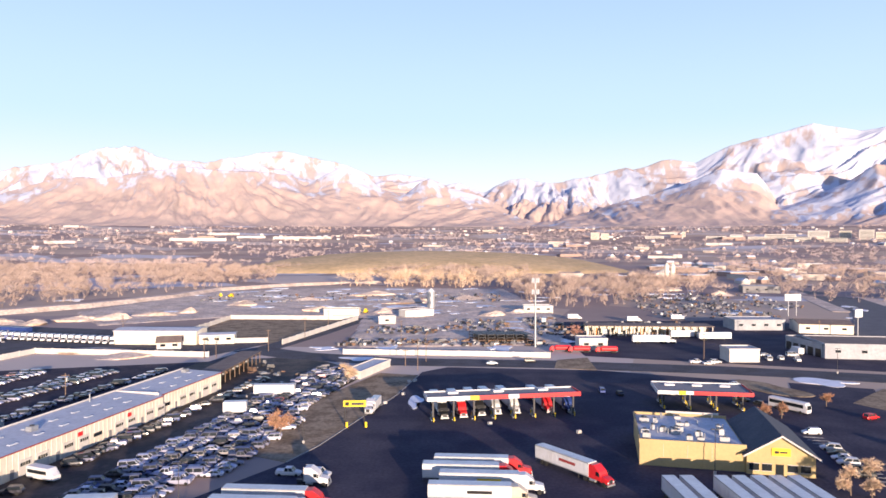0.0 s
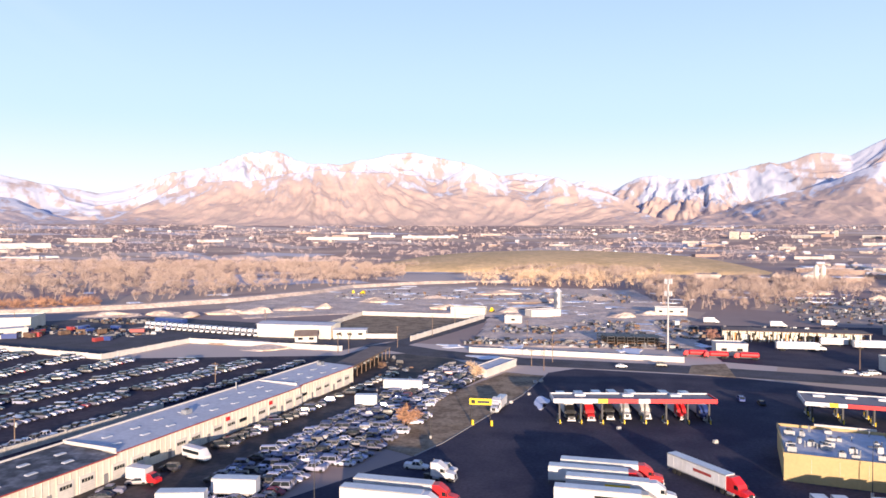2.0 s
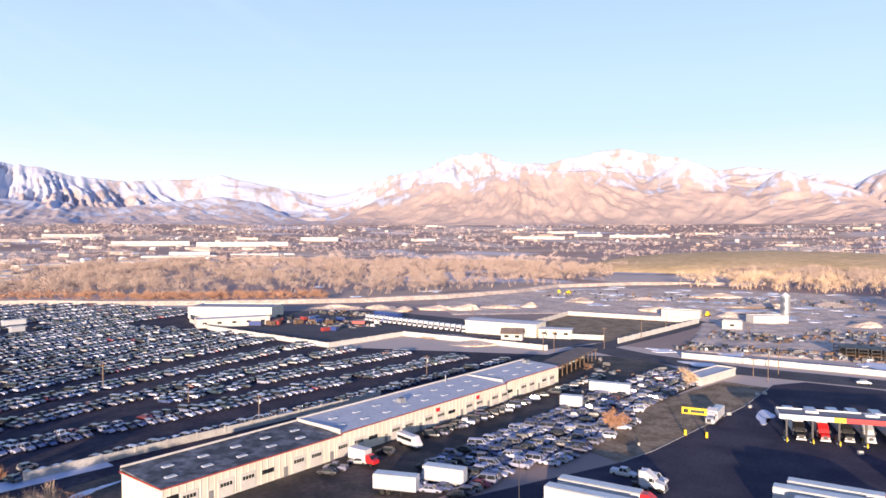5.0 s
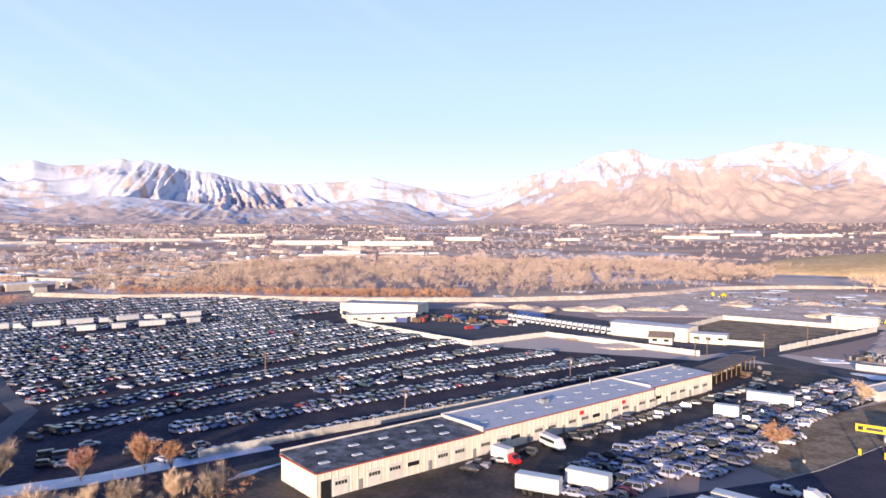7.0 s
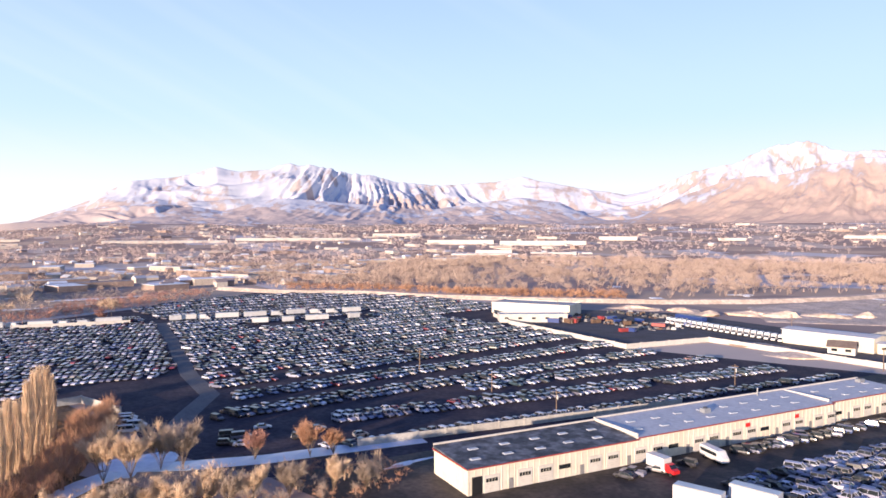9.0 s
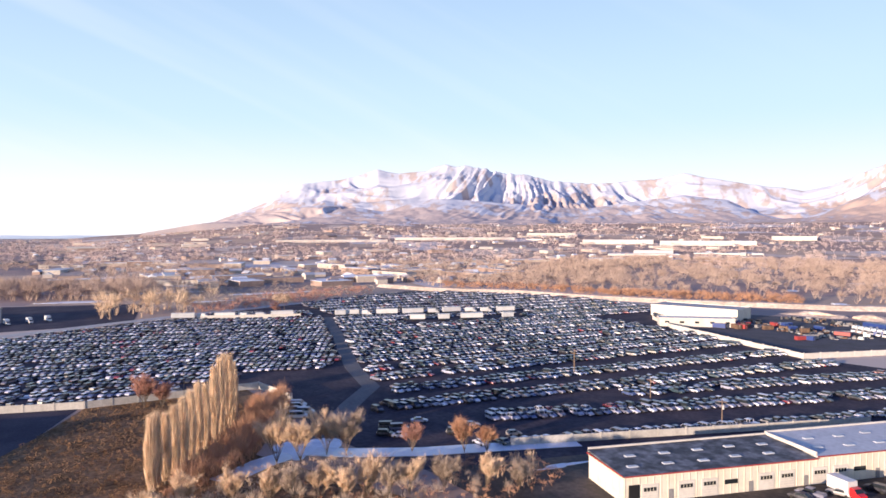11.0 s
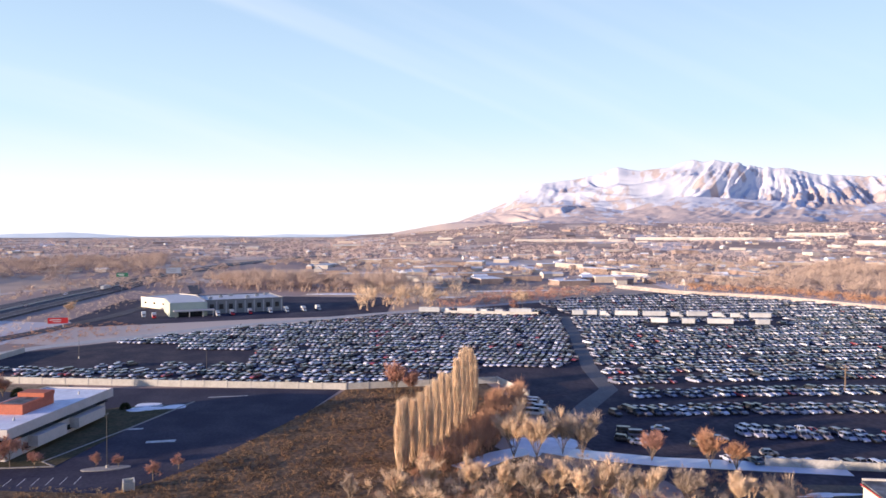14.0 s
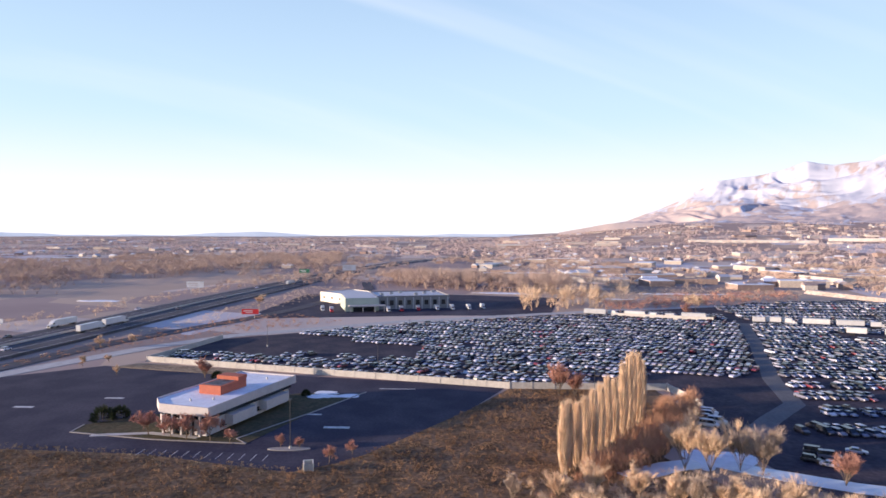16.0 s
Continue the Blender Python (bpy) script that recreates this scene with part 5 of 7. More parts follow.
for k in range(9):
    for j in range(64):
        x, y = -78 + 5.3 * k + 0.2 * (j * 2.45), 112 + j * 2.45 + rng.uniform(-0.3, 0.3)
        if inside(x, y, DENSE) and rng.random() < 0.92:
            salv.append((x + rng.uniform(-0.5, 0.5), y, 8 + rng.uniform(-9, 9) + (180 if rng.random() < 0.5 else 0)))
for j in range(46):  # nose-in along the warehouse front
    y = 118 + j * 2.9
    if rng.random() < 0.8 and abs(y - 148) > 5:
        salv.append((-103.6 + (y - 88) * 0.202 + 6.0 + rng.uniform(-.6, .6), y, 195 + rng.uniform(-8, 8)))
for j in range(9):
    salv.append((-84 + 1.9 * j * 0.2 + (j % 2) * 1.0, 156 + j * 3.1, 40 + rng.uniform(-5, 5)))

near = sorted(spots, key=lambda s: math.hypot(s[0] + 120, s[1] - 100))
single = salv[:235] + near[:60]
rest = salv[235:] + near[60:]
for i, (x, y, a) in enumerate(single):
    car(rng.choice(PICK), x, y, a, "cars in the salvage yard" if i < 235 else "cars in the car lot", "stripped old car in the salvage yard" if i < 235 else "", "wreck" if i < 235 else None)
fleet = Fleet()
# leftover salvage cars take darker tones, again in place of shade
for i, (x, y, a) in enumerate(rest):
    fleet.add(rng.choice(PICK), x, y, a, rng.random() if i >= len(salv) - 235 else rng.uniform(0.37, 0.92))
fleet.done("car_lot_cars", "thousands of used cars parked in long dense rows")


# articulated lorries
def ring8(x, w, z0, z1, c=0.12):
    k = w / 2
    return [(x, -k + c, z0), (x, k - c, z0), (x, k, z0 + c), (x, k, z1 - c), (x, k - c, z1), (x, -k + c, z1), (x, -k, z1 - c), (x, -k, z0 + c)]


TRUCK_WHEEL = wheel_mesh("wheel", 0.52, 0.30)


def trailer_parts(t, x0=0.0, L=16.1, skin=WHITE, z0=1.15, z1=4.1, stripe=None):
    body = part("trailer_box", Shape().box(x0 + L / 2, 0, z0, L, 2.56, z1 - z0 - 0.04), skin, t, "long box trailer")
    part("roof_skin", Shape().box(x0 + L / 2, 0, z1 - 0.038, L - 0.06, 2.5, 0.06), ALU, body)
    for s in (-1, 1):
        part("bottom_rail", Shape().box(x0 + L / 2, s * 1.29, z0 - 0.02, L, 0.05, 0.22), STEEL, body)
        part("top_rail", Shape().box(x0 + L / 2, s * 1.29, z1 - 0.2, L, 0.05, 0.18), STEEL, body)
        part("rear_door", Shape().box(x0 - 0.03, s * 0.62, z0 + 0.08, 0.06, 1.2, z1 - z0 - 0.2), ALU, body)
    ribs = Shape()
    for i in range(13):
        for s in (-1, 1):
            ribs.box(x0 + 0.6 + (L - 1.2) * i / 12, s * 1.295, z0 + 0.25, 0.06, 0.04, z1 - z0 - 0.5)
    part("side_ribs", ribs, skin, body)
    if stripe:
        part("side_stripe", sum_boxes([(x0 + L * 0.62, s * 1.325, z0 + 1.3, L * 0.3, 0.03, 0.6) for s in (-1, 1)]), stripe, body, "painted side mark")
    part("bogie", Shape().box(x0 + 2.6, 0, 0.55, 2.8, 1.0, 0.6).box(x0 - 0.0, 0, 0.5, 0.12, 2.3, 0.16), DARK_METAL, t)
    for wx in (1.9, 3.2):
        for s in (-1, 1):
            part("wheel", TRUCK_WHEEL, None, t).location = (x0 + wx, s * 1.05, 0.52)
    for s in (-1, 1):
        part("landing_leg", Shape().box(x0 + L - 3.2, s * 0.8, 0.0, 0.16, 0.16, z0), DARK_METAL, t)


def tractor_parts(t, x0, paint):
    """A sleeper cab with a long bonnet; x0 is the back of its frame."""
    part("chassis", Shape().box(x0 + 3.3, 0, 0.75, 6.8, 0.9, 0.35), DARK_METAL, t)
    cab = part("cab", Shape().loft([ring8(x0 + 1.9, 2.4, 1.05, 3.9), ring8(x0 + 3.2, 2.44, 1.0, 4.0), ring8(x0 + 4.0, 2.44, 1.0, 3.5), ring8(x0 + 4.75, 2.36, 1.0, 2.95), ring8(x0 + 5.15, 2.3, 1.0, 2.2)]), paint, t, "sleeper cab")
    part("windscreen", Shape().add([(x0 + 4.30, -1.0, 3.12), (x0 + 4.30, 1.0, 3.12), (x0 + 5.17, 1.02, 2.22), (x0 + 5.17, -1.02, 2.22), (x0 + 4.2, -1.0, 3.05), (x0 + 4.2, 1.0, 3.05), (x0 + 5.0, 1.02, 2.12), (x0 + 5.0, -1.02, 2.12)],
                                  [(0, 3, 2, 1), (4, 5, 6, 7), (0, 1, 5, 4), (1, 2, 6, 5), (2, 3, 7, 6), (3, 0, 4, 7)]), GLASS, cab)
    for s in (-1, 1):
        part("side_window", Shape().box(x0 + 4.25, s * 1.215, 2.05, 0.75, 0.04, 0.75), GLASS, cab)
        part("mirror", Shape().box(x0 + 4.9, s * 1.42, 2.0, 0.12, 0.3, 0.7), BLACK, cab)
        part("exhaust_stack", Shape().tube((x0 + 1.75, s * 1.05, 1.0), (x0 + 1.75, s * 1.05, 4.0), 0.09, 0.09, 8), STEEL, t)
        part("fuel_tank", Shape().tube((x0 + 2.2, s * 1.0, 0.75), (x0 + 3.7, s * 1.0, 0.75), 0.32, 0.32, 10), STEEL, t)
        part("headlamp", Shape().box(x0 + 6.92, s * 0.78, 1.0, 0.12, 0.4, 0.28), LAMP_CLEAR, t)
    part("bonnet", Shape().loft([ring8(x0 + 5.0, 2.2, 0.8, 2.15), ring8(x0 + 6.2, 2.1, 0.75, 1.95), ring8(x0 + 6.9, 1.9, 0.75, 1.7)]), paint, t)
    part("grille", Shape().box(x0 + 6.93, 0, 0.85, 0.08, 1.05, 0.8), DARK_METAL, t)
    part("bumper", Shape().box(x0 + 7.0, 0, 0.4, 0.25, 2.35, 0.4, 0, 0, 0.97), STEEL, t)
    for wx in (0.8, 2.0, 6.0):
        for s in (-1, 1):
            part("wheel", TRUCK_WHEEL, None, t).location = (x0 + wx, s * 1.02, 0.52)


PAINT_WORD = {RED: "red", WHITE: "white", BEIGE: "beige", BLACK: "black", BLUE: "dark blue", ALU: "silver"}


def semi(x, y, a, paint, group, trailer=True, stripe=None, skin=WHITE):
    t = thing("semi_truck", PAINT_WORD[paint] + (" sleeper tractor with a long " + ("white" if skin == WHITE else "silver") + " box trailer" if trailer else " sleeper tractor without a trailer"), "truck", x, y, 0.05, a, group)
    if trailer:
        trailer_parts(t, 0.0, skin=skin, stripe=stripe)
        tractor_parts(t, 14.2, paint)
    else:
        tractor_parts(t, 0.0, paint)
    return t


def lone_trailer(x, y, a, group, L=16.1, skin=WHITE):
    t = thing("box_trailer", "long " + ("white" if skin == WHITE else "silver") + " box trailer parked without a tractor", "trailer", x, y, 0.05, a, group)
    trailer_parts(t, 0.0, L, skin)
    return t


def box_truck(x, y, a, cab=WHITE, L=6.0, group="", label="white box truck parked in a yard"):
    t = thing("box_truck", label, "truck", x, y, 0.05, a, group)
    part("cargo_box", Shape().box(L / 2, 0, 0.95, L, 2.4, 2.4), WHITE, t)
    part("box_roof", Shape().box(L / 2, 0, 3.352, L - 0.1, 2.3, 0.06), ALU, t)
    part("chassis", Shape().box(L / 2 + 0.8, 0, 0.5, L + 1.8, 0.9, 0.44), DARK_METAL, t)
    cb = part("cab", Shape().loft([ring8(L + 0.15, 2.1, 0.6, 2.35), ring8(L + 1.1, 2.1, 0.55, 2.3), ring8(L + 1.75, 2.0, 0.55, 1.5), ring8(L + 2.5, 1.9, 0.55, 1.3)]), cab, t)
    part("windscreen", Shape().add([(L + 1.17, -0.9, 2.24), (L + 1.17, 0.9, 2.24), (L + 1.78, 0.9, 1.53), (L + 1.78, -0.9, 1.53), (L + 1.05, -0.9, 2.2), (L + 1.05, 0.9, 2.2), (L + 1.6, 0.9, 1.45), (L + 1.6, -0.9, 1.45)],
                                  [(0, 3, 2, 1), (4, 5, 6, 7), (0, 1, 5, 4), (1, 2, 6, 5), (2, 3, 7, 6), (3, 0, 4, 7)]), GLASS, cb)
    for wx in (1.2, L + 1.6):
        for s in (-1, 1):
            part("wheel", WHEEL, None, t).matrix_basis = pose(wx, s * 0.92, 0.4) @ Matrix.Diagonal((1.2, 1.3, 1.2, 1))
    return t


g = "trucks parked in the lot"
semi(-1.8, 150.8, -4, RED, g)
semi(-4.2, 146.0, -4, RED, g)
semi(-0.6, 140.6, -4, WHITE, g, stripe=YELLOW)
semi(-2.8, 134.0, -4, BEIGE, g, stripe=BLACK)
semi(22.3, 159.0, -54, RED, g, stripe=RED_TRIM)
semi(-42.0, 131.8, -4, RED, g)
semi(-43.0, 126.5, -4, WHITE, g)
semi(-30.5, 144.0, -8, WHITE, g, trailer=False)
car("pickup", -33.5, 149.5, -4, "pickups by the lot", paint=WHITE)
car("pickup", -27.0, 149.0, -10, "pickups by the lot", paint=WHITE)
for x in (45.2, 48.8, 55.6, 59.3, 63.0, 66.7, 70.4):
    lone_trailer(x, 138.0, -88, "trailers beside the store")
for x, y, m in ((0.6, 194.0, BLACK), (6.0, 195.4, RED), (11.3, 197.5, BLACK), (16.0, 199.0, ALU), (21.6, 200.0, WHITE), (31.6, 201.0, RED), (37.8, 201.4, BLUE)):
    a = -80.0
    ca, sa = math.cos(radians(a)), math.sin(radians(a))
    semi(x - ca * 21.3, y - sa * 21.3 + 0.6, a, m, "trucks under the canopy")
semi(-21.0, 207.0, -97, ALU, "trucks in the lot", trailer=False)
box_truck(-20.0, 211.0, -97, WHITE, 8.5, "", "tall white box truck behind the yellow sign")

# vans, bus and boxes in the yards
box_truck(-91.5, 131.0, -8, RED, 5.0, "", "white box truck with a red cab")
for x, y, a, L in ((-76, 117, 12, 9.0), (-69.5, 126, 6, 9.0), (-63.5, 199.5, 8, 6.5), (-61, 223, 2, 13.0)):
    lone_trailer(x, y, a, "trailers in the salvage yard", L)
bus = thing("shuttle_bus", "white shuttle bus with a dark window band", "bus", -85.2, 146.5, 0.05, -22)
bb = part("body", Shape().loft([ring8(-3.6, 2.3, 0.45, 2.9, 0.2), ring8(2.6, 2.3, 0.45, 2.9, 0.2), ring8(3.2, 2.2, 0.45, 2.2, 0.2), ring8(4.0, 2.0, 0.5, 1.5, 0.2)]), WHITE, bus)
for s in (-1, 1):
    part("window_band", Shape().box(-0.5, s * 1.155, 1.6, 5.6, 0.04, 0.75), GLASS, bb)
for wx in (-2.3, 2.7):
    for s in (-1, 1):
        part("wheel", WHEEL, None, bus).location = (wx, s * 1.0, 0.34)
for i, (x, y) in enumerate(((-206, 50), (-203, 49), (-199, 47.5), (-196.5, 50), (-193, 47))):
    car("van", x, y, 70, "white vans beside the lane", "white passenger van beside the lane", WHITE)
# row of white fleet trucks
for k in range(20):
    u = k / 19
    box_truck(-234 + 74 * u, 355 - 19 * u, -75, WHITE, 4.6, "fleet trucks in a row", "white fleet truck in a long row")
# trailers, boxes and work trucks along the back of the car lot
back_r = random.Random(63)
y = 32.0
while y < 236:
    if not 106 < y < 124:
        L = back_r.choice((6.5, 8.0, 12.0, 13.5, 13.5))
        x = -441 + (y - 60) * 0.257 + back_r.uniform(-3, 3)
        if back_r.random() < 0.35:
            box_truck(x, y, 78 + back_r.uniform(-12, 12), WHITE, 5.0, "work trucks at the back of the lot", "white box truck at the back of the car lot")
            y += 9.5
        else:
            lone_trailer(x, y, 78 + back_r.uniform(-8, 8), "trailers at the back of the lot", L, back_r.choice((WHITE, WHITE, ALU)))
            y += L + back_r.uniform(0.8, 4)
    else:
        y += 4
for x, y, L in ((-372, 190, 13.5), (-380, 160, 9.0), (-365, 215, 7.0), (-374, 176, 6.5)):
    lone_trailer(x, y, 76 + back_r.uniform(-14, 14), "trailers at the back of the lot", L)
# coach, cars and pickups round the forecourt
coach = thing("coach", "white and dark coach parked beside the road", "coach", 103.5, 205.5, 0.05, -58)
cb = part("body", Shape().loft([ring8(-6, 2.5, 0.5, 3.4, 0.25), ring8(5.4, 2.5, 0.5, 3.4, 0.25), ring8(6.0, 2.4, 0.5, 2.6, 0.25)]), WHITE, coach)
for s in (-1, 1):
    part("window_band", Shape().box(-0.4, s * 1.256, 1.8, 10.6, 0.04, 1.0), GLASS, cb)
part("windscreen", Shape().box(5.86, 0, 1.5, 0.3, 2.1, 1.2), GLASS, cb)
for wx in (-3.6, 4.0):
    for s in (-1, 1):
        part("wheel", TRUCK_WHEEL, None, coach).location = (wx, s * 1.1, 0.52)
for x, y, a, k, m in ((97, 181, 175, "suv", WHITE), (94.5, 167.5, 160, "suv", WHITE), (94.0, 163.5, 162, "sedan", BLACK), (93.0, 160.0, 164, "sedan", WHITE), (92.3, 156.5, 165, "suv", WHITE), (91.5, 152.5, 166, "sedan", BLACK),
                      (91.0, 148.5, 165, "suv", BLACK), (114, 168, 10, "suv", BLACK), (76, 226, 2, "pickup", WHITE), (98, 212, -55, "sedan", BLACK), (95, 218, -55, "suv", BLACK), (36, 285, 3, "suv", BLACK),
                      (102, 240, -20, "sedan", ALU), (122, 196, 20, "suv", RED), (20, 280, 4, "sedan", ALU), (108, 280, 5, "sedan", WHITE), (104, 283, 5, "pickup", WHITE), (112, 283, 4, "suv", WHITE), (137, 290, 80, "van", WHITE),
                      (143, 292, 80, "suv", WHITE), (148, 288, 80, "pickup", WHITE), (152, 300, 5, "van", WHITE), (140, 300, 4, "sedan", WHITE), (58, 226, 90, "sedan", BLACK), (53, 230, 88, "suv", BLUE)):
    car(k, x, y, a, "cars round the truck stop", paint=m)
# red tanker trucks and other trucks beyond the road
for x, y, a in ((58, 311, 178), (66, 309, 178), (78, 308, 178)):
    t = thing("tanker_truck", "red tanker truck parked beside a white shop", "truck", x, y, 0.05, a, "red tankers")
    part("tank", Shape().loft([ring8(0, 1.6, 1.2, 2.6, 0.4), ring8(0.4, 2.4, 1.0, 3.0, 0.6), ring8(7.2, 2.4, 1.0, 3.0, 0.6), ring8(7.6, 1.6, 1.2, 2.6, 0.4)]), RED, t)
    part("chassis", Shape().box(4.6, 0, 0.55, 9.6, 0.9, 0.4), DARK_METAL, t)
    part("cab", Shape().loft([ring8(7.9, 2.3, 0.7, 2.8), ring8(9.2, 2.3, 0.7, 2.7), ring8(9.9, 2.2, 0.7, 1.7)]), RED, t)
    for wx in (1.2, 2.4, 9.0):
        for s in (-1, 1):
            part("wheel", TRUCK_WHEEL, None, t).location = (wx, s * 1.0, 0.52)
semi(92, 335, 2, WHITE, "trucks beyond the road")
lone_trailer(128, 345, 2, "trailers beyond the road")
lone_trailer(116, 352, 2, "trailers beyond the road", 12)
for x, y, a in ((112, 420, 0), (78, 432, 4), (142, 430, 2), (60, 410, 80), (156, 300, 90)):
    box_truck(x, y, a, WHITE, 6.5, "trucks beyond the road")
# freeway traffic standing where it was passing
for x, y, k in ((-318, -226, 1), (-342, -228, 1), (-352, -252, 1), (-268, -224, 0), (-300, -250, 0), (-420, -256, 0), (-428, -232, 0), (-505, -236, 0), (-240, -248, 0), (-255, -252, 0), (-222, -224, 0), (-600, -250, 0), (-690, -236, 0), (-640, -236, 1)):
    if k:
        semi(x, y, 180 if y > -240 else 0, WHITE, "trucks on the freeway", stripe=None).location.z = 1.2
    else:
        car(rng.choice(("sedan", "suv", "pickup")), x, y, 180 if y > -240 else 0, "cars on the freeway", z=1.2)
for x, y in ((-448, -96), (-452, -88), (-458, -78), (-463, -66), (-467, -56), (-470, -45), (-476, -36), (-440, -132), (-446, -140)):
    box_truck(x, y, 20, RED if rng.random() < 0.3 else WHITE, 4.5, "trucks at the grey shop", "white or red work truck at the shop")

# ---- trees and scrub, bare in winter ----


class Twigs:
    """Many thin tapering blades, kept as arrays."""

    def __init__(self):
        self.tri = []

    def add(self, base, tip, width, gen):
        """Blades from base to tip (n x 3), with a random flat side."""
        d = tip - base
        n = np.cross(d, gen.normal(size=d.shape))
        n /= np.linalg.norm(n, axis=1, keepdims=True) + 1e-9
        w = (np.asarray(width).reshape(-1, 1) if np.ndim(width) else width) * n
        self.tri.append(np.stack([base - w, base + w, tip], 1))
        return self

    def mesh(self, name, material):
        v = np.concatenate(self.tri).reshape(-1, 3)
        me = bpy.data.meshes.new(name)
        me.from_pydata(v.tolist(), [], np.arange(len(v)).reshape(-1, 3).tolist())
        me.materials.append(material)
        me.update()
        return me


def branching(h, spread, seed, levels=4, kids=5, upright=0.5, stem=0.22, twigs=7, twig_w=0.03, bole=0.5, stems=0):
    """A bare tree: limbs as tapered bars, the last order of twigs as blades."""
    r, gen = random.Random(seed), np.random.default_rng(seed)
    limbs, tw = Shape(), Twigs()
    bases, tips = [], []

    def grow(p, d, length, rad, lv):
        q = p + d * length
        limbs.tube(p, q, rad, rad * 0.55, 5 if lv == 0 else 4 if lv == 1 else 3, caps=False)
        if lv >= levels - 1:
            for _ in range(twigs):
                u = r.uniform(0.2, 1.0)
                s = p + (q - p) * u
                t = (d + Vector((r.gauss(0, .55), r.gauss(0, .55), r.gauss(0.25 * upright, .4)))).normalized()
                bases.append(s)
                tips.append(s + t * length * r.uniform(0.5, 1.0))
            return
        n = kids if lv else kids + 2 + stems
        for k in range(n):
            u = r.uniform(0.35, 1.0) if lv else r.uniform(0.25, 1.0)
            s = p + (q - p) * u
            side = Vector((r.gauss(0, 1), r.gauss(0, 1), r.gauss(0, 0.5))).normalized()
            t = (d * upright + side * spread + Vector((0, 0, 0.25))).normalized()
            grow(s, t, (h * 0.42 if stems and not lv else length * 0.62) * r.uniform(0.8, 1.15), rad * 0.5, lv + 1)
    grow(Vector((0, 0, -0.2)), Vector((r.gauss(0, .04), r.gauss(0, .04), 1)).normalized(), h * bole, stem, 0)
    tw.add(np.array([tuple(b) for b in bases]), np.array([tuple(b) for b in tips]), twig_w, gen)
    return limbs, tw


def columnar(h, seed):
    """A Lombardy poplar: a straight stem in a tight sheaf of steep shoots."""
    gen = np.random.default_rng(seed)
    limbs, tw = Shape(), Twigs()
    limbs.tube((0, 0, -0.2), (0, 0, h * 0.5), 0.3, 0.18, 6, caps=False)
    limbs.tube((0, 0, h * 0.5), (0, 0, h * 0.97), 0.18, 0.03, 5, caps=False)
    n = 3200
    z = h * (0.04 + 0.86 * gen.random(n) ** 0.9)
    ang = gen.random(n) * 6.283
    full = 1.55 * np.sin(np.clip(z / h, 0, 1) * math.pi * 0.78 + 0.55)
    r0 = full * gen.random(n) ** 0.6 * 0.8
    lean = gen.normal(0.1, 0.06, n)
    ln = gen.uniform(1.4, 4.2, n)
    base = np.stack([r0 * np.cos(ang), r0 * np.sin(ang), z], 1)
    tip = base + np.stack([np.cos(ang) * lean * ln, np.sin(ang) * lean * ln, ln], 1)
    tip[:, 2] = np.minimum(tip[:, 2], h * (0.97 + 0.08 * gen.random(n)))
    tw.add(base, tip, gen.uniform(0.02, 0.045, n), gen)
    return limbs, tw


def puff(gen, h, wide, n, blade):
    """A small far tree: a loose shell of fanning blades round an open crown, on a few steep limbs."""
    d = gen.normal(size=(n, 3))
    d /= np.linalg.norm(d, axis=1, keepdims=True)
    d[:, 2] = np.where(d[:, 2] < -0.35, -d[:, 2], d[:, 2])
    lobe = 1 + 0.28 * np.sin(3 * np.arctan2(d[:, 1], d[:, 0]) + gen.random() * 6.28) + 0.2 * np.sin(4 * d[:, 2] + gen.random() * 6.28)
    size = np.array([wide, wide, h * 0.44])
    mid = np.array([0, 0, h * 0.56])
    out = d * size * (lobe * gen.uniform(0.6, 1.05, n))[:, None]
    base = mid + out * 0.45 - (0, 0, h * 0.05)
    tip = mid + out + (0, 0, 1) * gen.uniform(0, 0.1 * h, n)[:, None]
    k = max(3, n // 14)
    base[:k] = gen.normal(0, 0.05 * wide, (k, 3)) * (1, 1, 0)
    tip[:k] = mid + gen.normal(0, 0.3, (k, 3)) * size
    return base, tip, blade


def tree_thing(name, label, shapes, bark, twig, x, y, a=0.0, group="", scale=1.0, category="tree"):
    t = thing(name, label, category, x, y, 0.05, a, group)
    limbs, tw = shapes
    part("trunk", limbs.mesh("trunk", bark), None, t)
    part("crown", tw.mesh("crown", twig), None, t)
    t.scale = (scale,) * 3
    return t


# poplars
tr = random.Random(77)
POPLARS = [(-148.5, 6.5, 16.0), (-150.5, 7.5, 16.0), (-153.5, 9.5, 15.0), (-157, 11.5, 15.5), (-160, 13.5, 16.5), (-164.5, 15.5, 17.0), (-168, 17.5, 18.0), (-172, 19.5, 16.5), (-179, 22.5, 19.5), (-184, 24.5, 20.5), (-187.5, 26.0, 21.0), (-191, 28.0, 20.0), (-195, 29.5, 17.0)]
for i, (x, y, h) in enumerate(POPLARS):
    tree_thing("poplar", "tall narrow bare poplar with pale twigs", columnar(h, 300 + i), BARK, TWIG, x, y, 0, "row of poplars")

